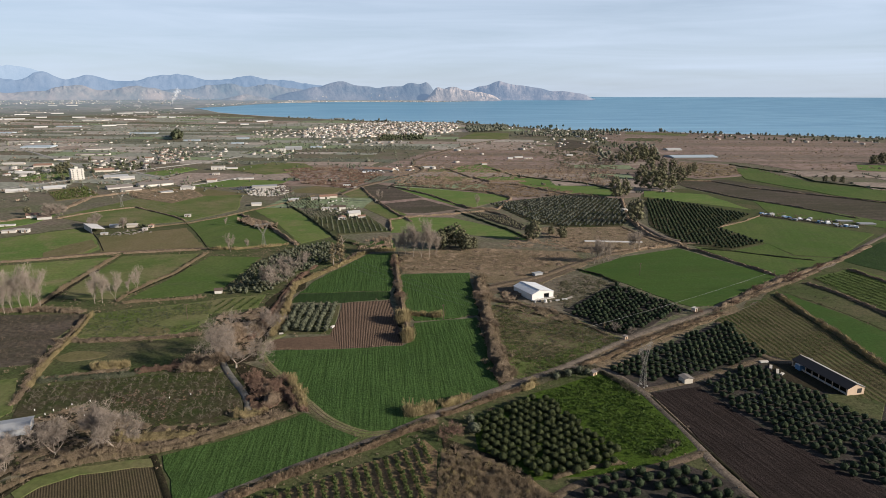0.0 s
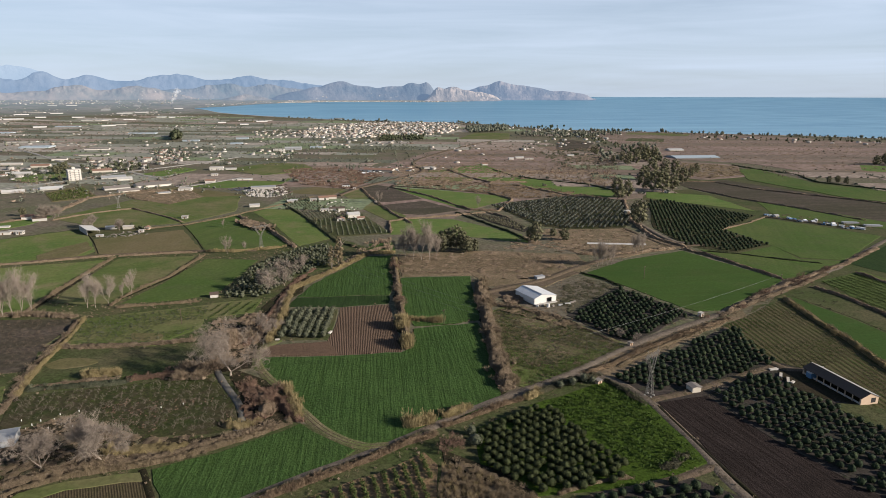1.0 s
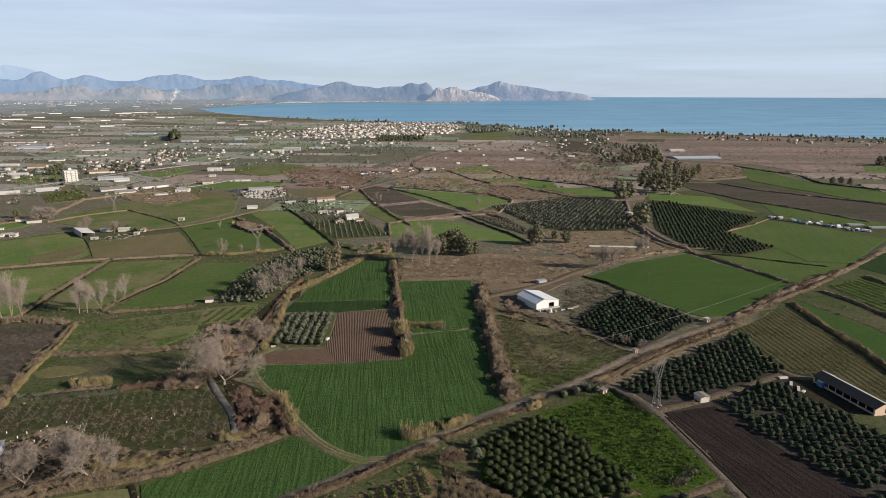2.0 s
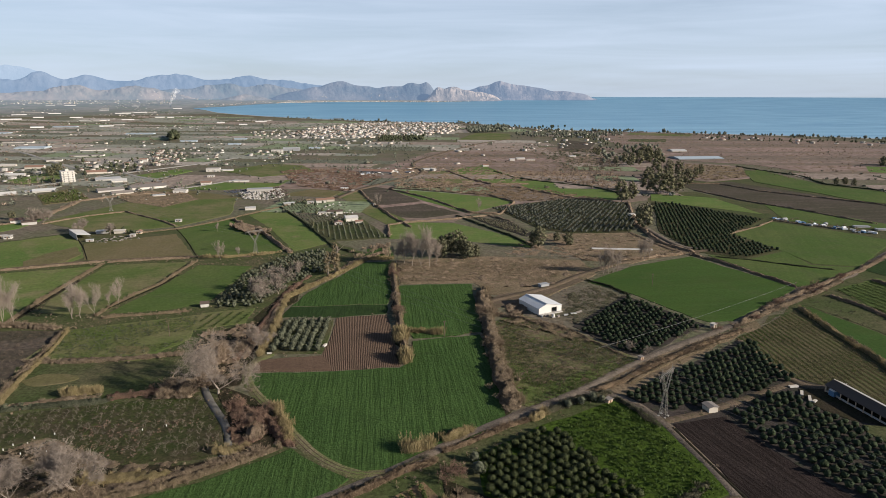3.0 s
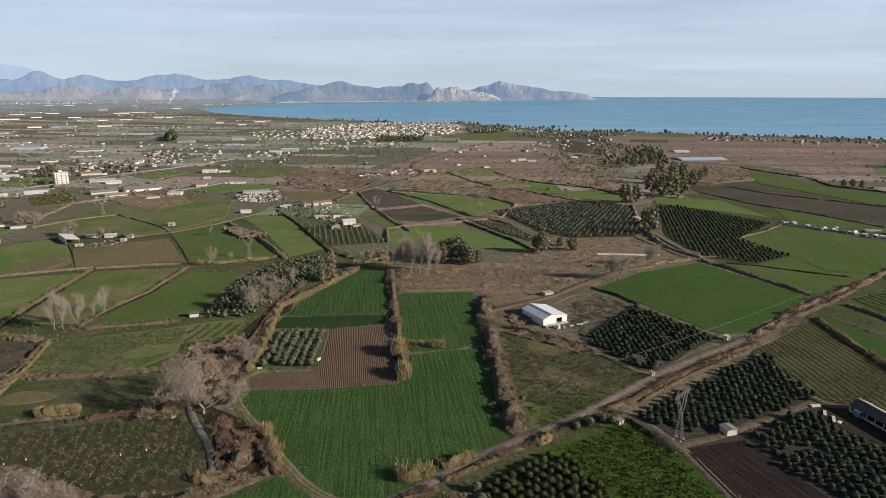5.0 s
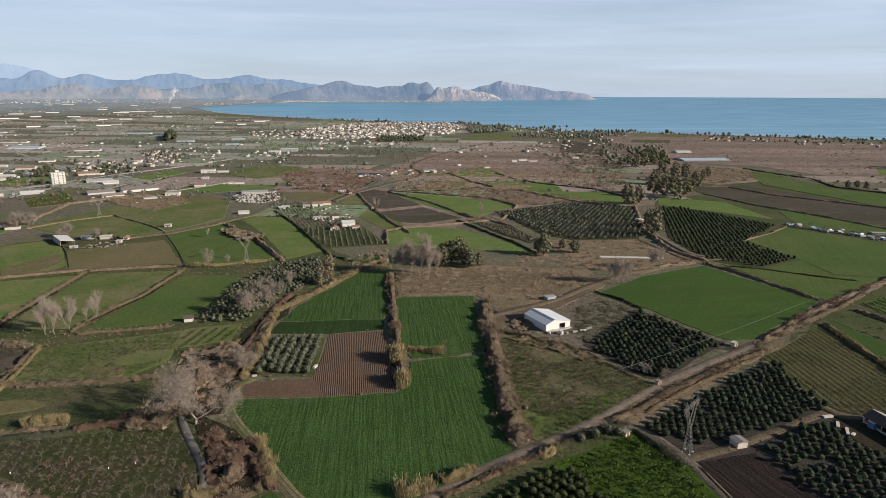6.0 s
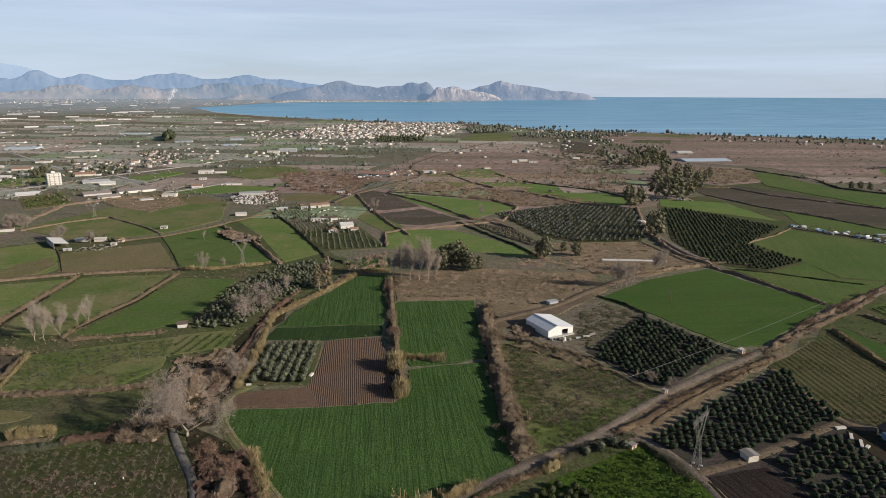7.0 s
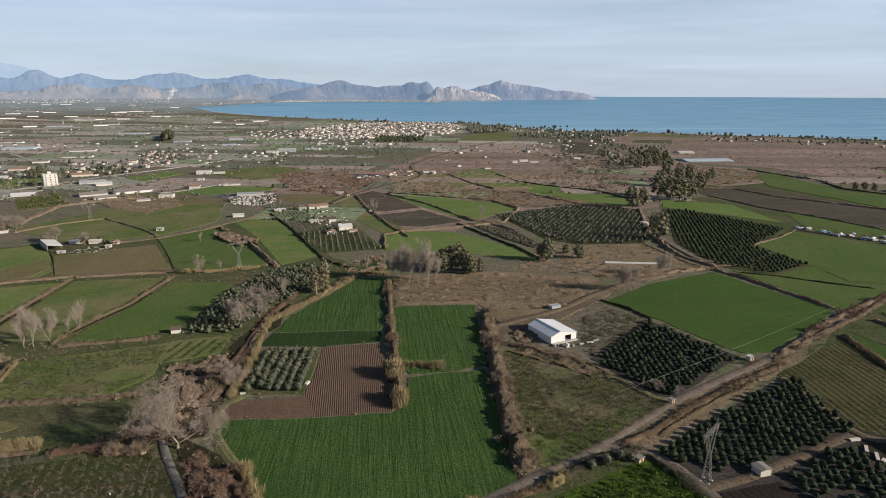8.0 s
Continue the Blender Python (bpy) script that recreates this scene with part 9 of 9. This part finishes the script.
                           ((-1862, 3037), 300, 40, 6, 1), ((-1293, 1948), 120, 50, 10, 0), ((-1153, 2967), 80, 40, 10, 1), ((-1824, 3802), 100, 40, 6, 0), ((-499, 1688), 80, 20, 8, 0), ((-247, 1563), 70, 20, 8, 1),
                           ((-709, 2750), 120, 30, 8, 1), ((-412, 2886), 90, 30, 8, 1), ((-605, 1609), 100, 20, 8, 0), ((-462, 1514), 70, 22, 8, 0), ((-672, 1151), 60, 18, 20, 1), ((-253, 1398), 60, 22, 6, 0)):
    house(at, w * 0.4, d * 0.75, 2.6, a, "long white packing shed on the plain" if white else "pale plastic greenhouse on the plain", WHITE if white else FILM_BLUE, ROOF_DUN if white else FILM_BLUE, 1.2, 1, 0, name="greenhouse", category="greenhouse", door=False)

# dead grass, weeds and low brush over all the unfarmed ground near the flight
WILD = [(-135.2, 154.6), (-252.6, 319.6), (-315.2, 423.9), (-204.0, 471.0), (-28.2, 476.7), (104.6, 464.6), (193.5, 413.4), (274.6, 348.1), (243.9, 277.3), (142.9, 148.9)]
wild_spots = [p for p in over(WILD, 10, rt, 0.2, 1.2, 0.03) if free(p[0], p[1])]
ROADLINE = [(-75.3, 150.9), (-44.9, 174.4), (-22.6, 188.7), (-1.1, 205.7), (26.6, 227.5), (59.1, 249.6), (92.9, 278.2), (151.9, 317.6), (233.9, 378.3), (281.9, 413.1), (389, 507)]


def off_road(x, y):
    for (x0, y0), (x1, y1) in zip(ROADLINE, ROADLINE[1:]):
        k = max(0, min(1, ((x - x0) * (x1 - x0) + (y - y0) * (y1 - y0)) / ((x1 - x0) ** 2 + (y1 - y0) ** 2)))
        if math.hypot(x - x0 - k * (x1 - x0), y - y0 - k * (y1 - y0)) < 2.6:
            return False
    return True


wild_spots = [p for p in wild_spots if off_road(p[0], p[1])]
strew("dry_grass", TUFT, wild_spots[0::2], DRY_GRASS, "dead tan grass over unfarmed ground", "grass", 73)
strew("weeds", TUFT, wild_spots[1::4], GREENERY, "green weeds over unfarmed ground", "weeds", 74)
strew("brush", SHRUBLET, wild_spots[3::4], BRAMBLE, "low brown brush over unfarmed ground", "scrub", 75)

# dry weeds standing in rows on the fallow field
fallow = [(150.7, 304.0), (175.0, 322.0), (205.0, 345.0), (202.2, 299.9), (196.6, 242.7), (190.0, 219.0), (175.7, 230.7), (168.5, 251.0), (156.5, 260.0)]
for which, kind, text in ((0, DRY_GRASS, "dry weeds in rows on a fallow field"), (1, GREENERY, "green weeds between the rows of a fallow field")):
    row_spots = []
    for i in range(20):
        y = 205.0
        while y < 350:
            x = 151 + i * 2.9 + which * 1.3 + rt.normal() * (0.22 if not which else 0.5) + 0.02 * (y - 280)
            if inside(x, y, fallow) and noise.noise((x * 0.05, y * 0.05, 3.0)) > (-0.25 if not which else -0.1):
                row_spots.append((x, y, rt.uniform(0.6, 1.3)))
            y += rt.uniform(0.6, 1.3)
    strew("weeds", TUFT, row_spots, kind, text, "weeds", 76 + which)

# trees: along the beach, dark clumps, cypresses by the village
def dense_tree(seed):
    """A far tree: a dense middle under a coat of leaf clumps."""
    rg = np.random.default_rng(seed)
    dv, dq = rough_dome(rg, 3.2, 4.4, 3.0, 6, 3, 0.7, 1.15)
    lv, lq = bush_shape(seed, 26, 4.2, 8.4, 1.1)
    return np.concatenate([dv, lv]), np.concatenate([dq, lq + len(dv)])


TALL_FAR = [dense_tree(80 + i) for i in range(4)]
TALL_BARE = [brush_shape(86 + i, 60, 2.8, 6.5, 0.08) for i in range(3)]
beach_trees = []
for a in np.arange(-14, 40, 0.075):
    if rt.uniform() < 0.5 + 0.5 * noise.noise((a * 0.8, 7.0, 0.0)):
        r = shore(a) - rt.uniform(12, 90 if noise.noise((a * 0.7, 1.5, 0.0)) > 0 else 30)
        big = 0.95 if a < 12 else 0.8
        big *= 1.0 + 0.7 * noise.noise((a * 0.9, 4.0, 0.0))
        beach_trees.append((EYE[0] + r * math.sin(radians(a)), EYE[1] + r * math.cos(radians(a)), big * rt.uniform(0.5, 1.4)))
strew("beach_trees", TALL_FAR, beach_trees, LEAF_FAR, "line of dark trees behind the beach", "trees", 81)
for plot, dense, big, leaf, text in (
    ([(118, 2170), (278, 2318), (250, 2034), (118, 1919)], 0.9, 1.2, LEAF_FAR, "dark tree belt at the village end"),
    ([(226, 1811), (409, 2031), (400, 1859), (583, 1966), (549, 1804), (360, 1670)], 0.25, 1.1, LEAF_FAR, "trees among the beach houses"),
    ([(-143, 1747), (-18, 1792), (-14, 1636), (-128, 1599)], 1.0, 0.9, LEAF_DARK, "dark cypresses beside the village"),
    ([(-722, 1782), (-719, 1830), (-655, 1670), (-660, 1629)], 3.0, 2.0, LEAF_DARK, "square dark clump of trees on the plain"),
    (VILLAGE, 0.1, 0.6, LEAF_FAR, "garden trees among village houses"),
    ([(-587, 1321), (-542, 1404), (-433, 1156), (-461, 1063)], 0.3, 0.55, LEAF_FAR, "garden trees in the hamlet"),
    ([(356, 1386), (540, 1494), (447, 1214), (290, 1065)], 0.14, 1.1, LEAF_FAR, "dark wood in the marsh"),
    ([(401, 1910), (454, 1964), (451, 1461), (423, 1204), (394, 1249), (414, 1598)], 0.3, 0.62, LEAF_DARK, "belt of dark trees along a marsh lane"),
    ([(417, 1320), (478, 1320), (406, 1089), (369, 1073)], 0.6, 1.0, LEAF_DARK, "dark evergreen wood in the marsh"),
    ([(249, 1147), (340, 1126), (309, 1025), (230, 1027)], 0.5, 0.75, SCRUB_FAR, "grey leafless thicket in the marsh"),
    ([(208, 1043), (266, 1026), (241, 955), (197, 970)], 0.5, 0.65, SCRUB_FAR, "brown leafless thicket beside a field"),
    ([(359, 2191), (451, 2149), (497, 2300), (389, 2260)], 0.14, 1.1, LEAF_DARK, "tall dark trees behind the beach"),
    ([(519, 2000), (623, 1970), (655, 2040), (540, 2057)], 0.3, 1.0, LEAF_DARK, "dark trees beside beach houses"),
    ([(689, 1631), (804, 1628), (866, 1754), (780, 1802)], 0.08, 0.8, LEAF_DARK, "dark trees among marsh houses"),
    ([(767, 1662), (1045, 1746), (1186, 1611), (1106, 1499), (773, 1580)], 0.06, 0.8, LEAF_DARK, "trees behind the beach"),
    ([(533, 1078), (566, 962), (539, 857), (507, 858), (494, 979)], 0.5, 0.45, SCRUB_FAR, "grey leafless scrub by the canal"),
    ([(-659, 1003), (-610, 1130), (-531, 1179), (-443, 998), (-506, 916)], 0.12, 0.8, LEAF_DARK, "garden trees along the road"),
    ([(-152, 1396), (-55, 1489), (-39, 1394), (-122, 1214)], 0.5, 0.5, LEAF_FAR, "orchard trees near the village"),
    ([(-395, 1513), (-289, 1602), (-178, 1396), (-268, 1133)], 0.3, 0.5, LEAF_FAR, "dark trees between fields"),
    ([(-150, 1024), (-118, 1074), (-111, 1007), (-141, 962)], 0.8, 0.5, LEAF_FAR, "dark trees by the long building"),
    ([(-84, 1311), (-33, 1394), (-21, 1054), (-56, 990)], 0.2, 0.5, LEAF_FAR, "dark trees near the lane"),
    ([(172, 1001), (296, 983), (237, 768), (192, 841), (147, 902)], 0.45, 0.75, SCRUB_FAR, "tan leafless trees beside the marsh"),
    ([(-56, 846), (-17, 868), (29, 822), (-1, 782), (-46, 803)], 0.3, 0.6, SCRUB_FAR, "tan leafless trees among fields"),
    ([(-236, 994), (-150, 1024), (-68, 920), (-101, 780), (-176, 832)], 0.3, 0.7, SCRUB_FAR, "tan leafless trees in scrub"),
    ([(-574, 868), (-546, 929), (-465, 812), (-487, 742)], 0.2, 0.6, SCRUB_FAR, "tan leafless garden trees"),
    ([(-589, 892), (-392, 1028), (-289, 760), (-365, 711), (-480, 721)], 0.12, 0.42, LEAF_FAR, "small dark trees between farm buildings"),
    ([(-589, 892), (-392, 1028), (-289, 760), (-365, 711), (-480, 721)], 0.14, 0.5, SCRUB_FAR, "small leafless trees between farm buildings"),
    ([(-354, 1028), (-238, 1314), (-118, 1074), (-218, 994), (-252, 807)], 0.05, 0.5, LEAF_FAR, "small dark trees between fields"),
    ([(-244, 759), (-166, 749), (-154, 706), (-216, 708)], 0.8, 0.45, LEAF_FAR, "trees round the scrapyard"),
    ([(-163, 691), (-126, 714), (-68, 597), (-87.6, 580.2)], 0.5, 0.5, LEAF_DARK, "garden trees among houses"),
    ([(-326, 830), (-266, 808), (-262, 751), (-307, 760)], 0.5, 0.4, LEAF_FAR, "garden trees"),
    ([(-301, 558), (-261, 568), (-252, 548), (-286, 539)], 0.7, 0.45, LEAF_DARK, "trees behind the farmyard"),
):
    strew("trees", TALL_BARE if leaf is SCRUB_FAR else TALL_FAR, over(plot, dense, rt, 0.2, big), leaf, text, "trees", 90)

# the far shore: towns as specks of white under the hills and up their feet
for a0, a1, r0, r1, count, seed in ((-13.5, -4.5, 8, 55, 420, 1), (-4.5, 1.5, 6, 30, 190, 2), (-12.5, -9.0, 55, 170, 110, 3), (-5.5, -2.5, 40, 165, 50, 4), (-19.5, -13.5, 60, 220, 90, 5), (1.5, 4.0, 4, 20, 25, 6)):
    spots = []
    for _ in range(count):
        a = rt.uniform(a0, a1)
        r, a = far_coast(a) + rt.uniform(r0, r1), radians(a)
        spots.append((EYE[0] + r * math.sin(a), EYE[1] + r * math.cos(a), rt.uniform(1.1, 2.4)))
    settlement(spots, "a white town on the far shore", 30 + seed, (WHITE, LIMEWASH, BLUSH), (TILE_RED, SLAB), False)
for a0, a1, r0, r1, count, seed in ((-34.5, -20.5, 4040, 4280, 260, 7), (-24.5, -18.5, 4290, 4345, 60, 8)):
    spots = []
    for _ in range(count):
        a, r = radians(rt.uniform(a0, a1)), rt.uniform(r0, r1)
        spots.append((EYE[0] + r * math.sin(a), EYE[1] + r * math.cos(a), rt.uniform(1.0, 2.3)))
    settlement(spots, "hazy villages at the foot of the far hills", 40 + seed, (WHITE, LIMEWASH, CREAM), (TILE_RED, SLAB), False)
# long white sheds of the far plain
for a, r, w in ((-27.3, 2990, 150), (-28.9, 3200, 110), (-25.6, 3420, 170), (-24.3, 3470, 160), (-26.9, 2620, 90), (-22.9, 3130, 90), (-30.5, 3940, 150), (-29.2, 3950, 190), (-31.6, 2640, 80), (-26.9, 3640, 120),
                (-30.3, 3470, 130), (-32.6, 3420, 140), (-22.1, 3110, 60), (-28.2, 2990, 120), (-21.5, 3700, 130), (-24.6, 3880, 120), (-18.2, 2700, 60), (-14.9, 2740, 90), (-16.4, 2540, 60), (-33.3, 3160, 200), (-31.4, 3240, 90), (-25.3, 3000, 100)):
    x, y = EYE[0] + r * math.sin(radians(a)), EYE[1] + r * math.cos(radians(a))
    house((x, y), w * 0.5, 16, 3.6, -a * 0.6 + 4, "long white packing shed on the far plain", LIMEWASH, TIN, 1.2, 1, 0, name="packing_shed", category="shed", door=False)

# a wisp of smoke over the far plain
smoke_m, n_, l_, p_ = shader("thin_smoke", 1.0, 0.0)
p_.inputs["Base Color"].default_value = (0.75, 0.76, 0.78, 1)
wisps = noisy(n_, l_, n_.new("ShaderNodeTexCoord").outputs["Object"], 0.07, 0.4, 0.75, 4.0)
thin = n_.new("ShaderNodeMath")
thin.operation, thin.inputs[1].default_value = "MULTIPLY", 0.3
l_.new(wisps, thin.inputs[0])
l_.new(thin.outputs[0], p_.inputs["Alpha"])
rs = np.random.default_rng(7)
x0, y0 = EYE[0] + 3870 * math.sin(radians(-22.05)), EYE[1] + 3870 * math.cos(radians(-22.05))
plume = stand("smoke_plume", (x0, y0), 0, "thin pale wisp of smoke drifting over the far plain", "smoke")
plume.matrix_basis = pose(x0, y0, ground_z(x0, y0))
for k in range(9):
    f = k / 8
    v, q = rough_dome(rs, 4 + 13 * f, 0, 9 + 9 * f, 10, 6, 0.7, 1.25)
    hang("puff", quick_mesh("puff", v + np.array([42 * f ** 1.3 + rs.normal() * 2, 0, 10 + 72 * f]), q, smoke_m, True), plume)
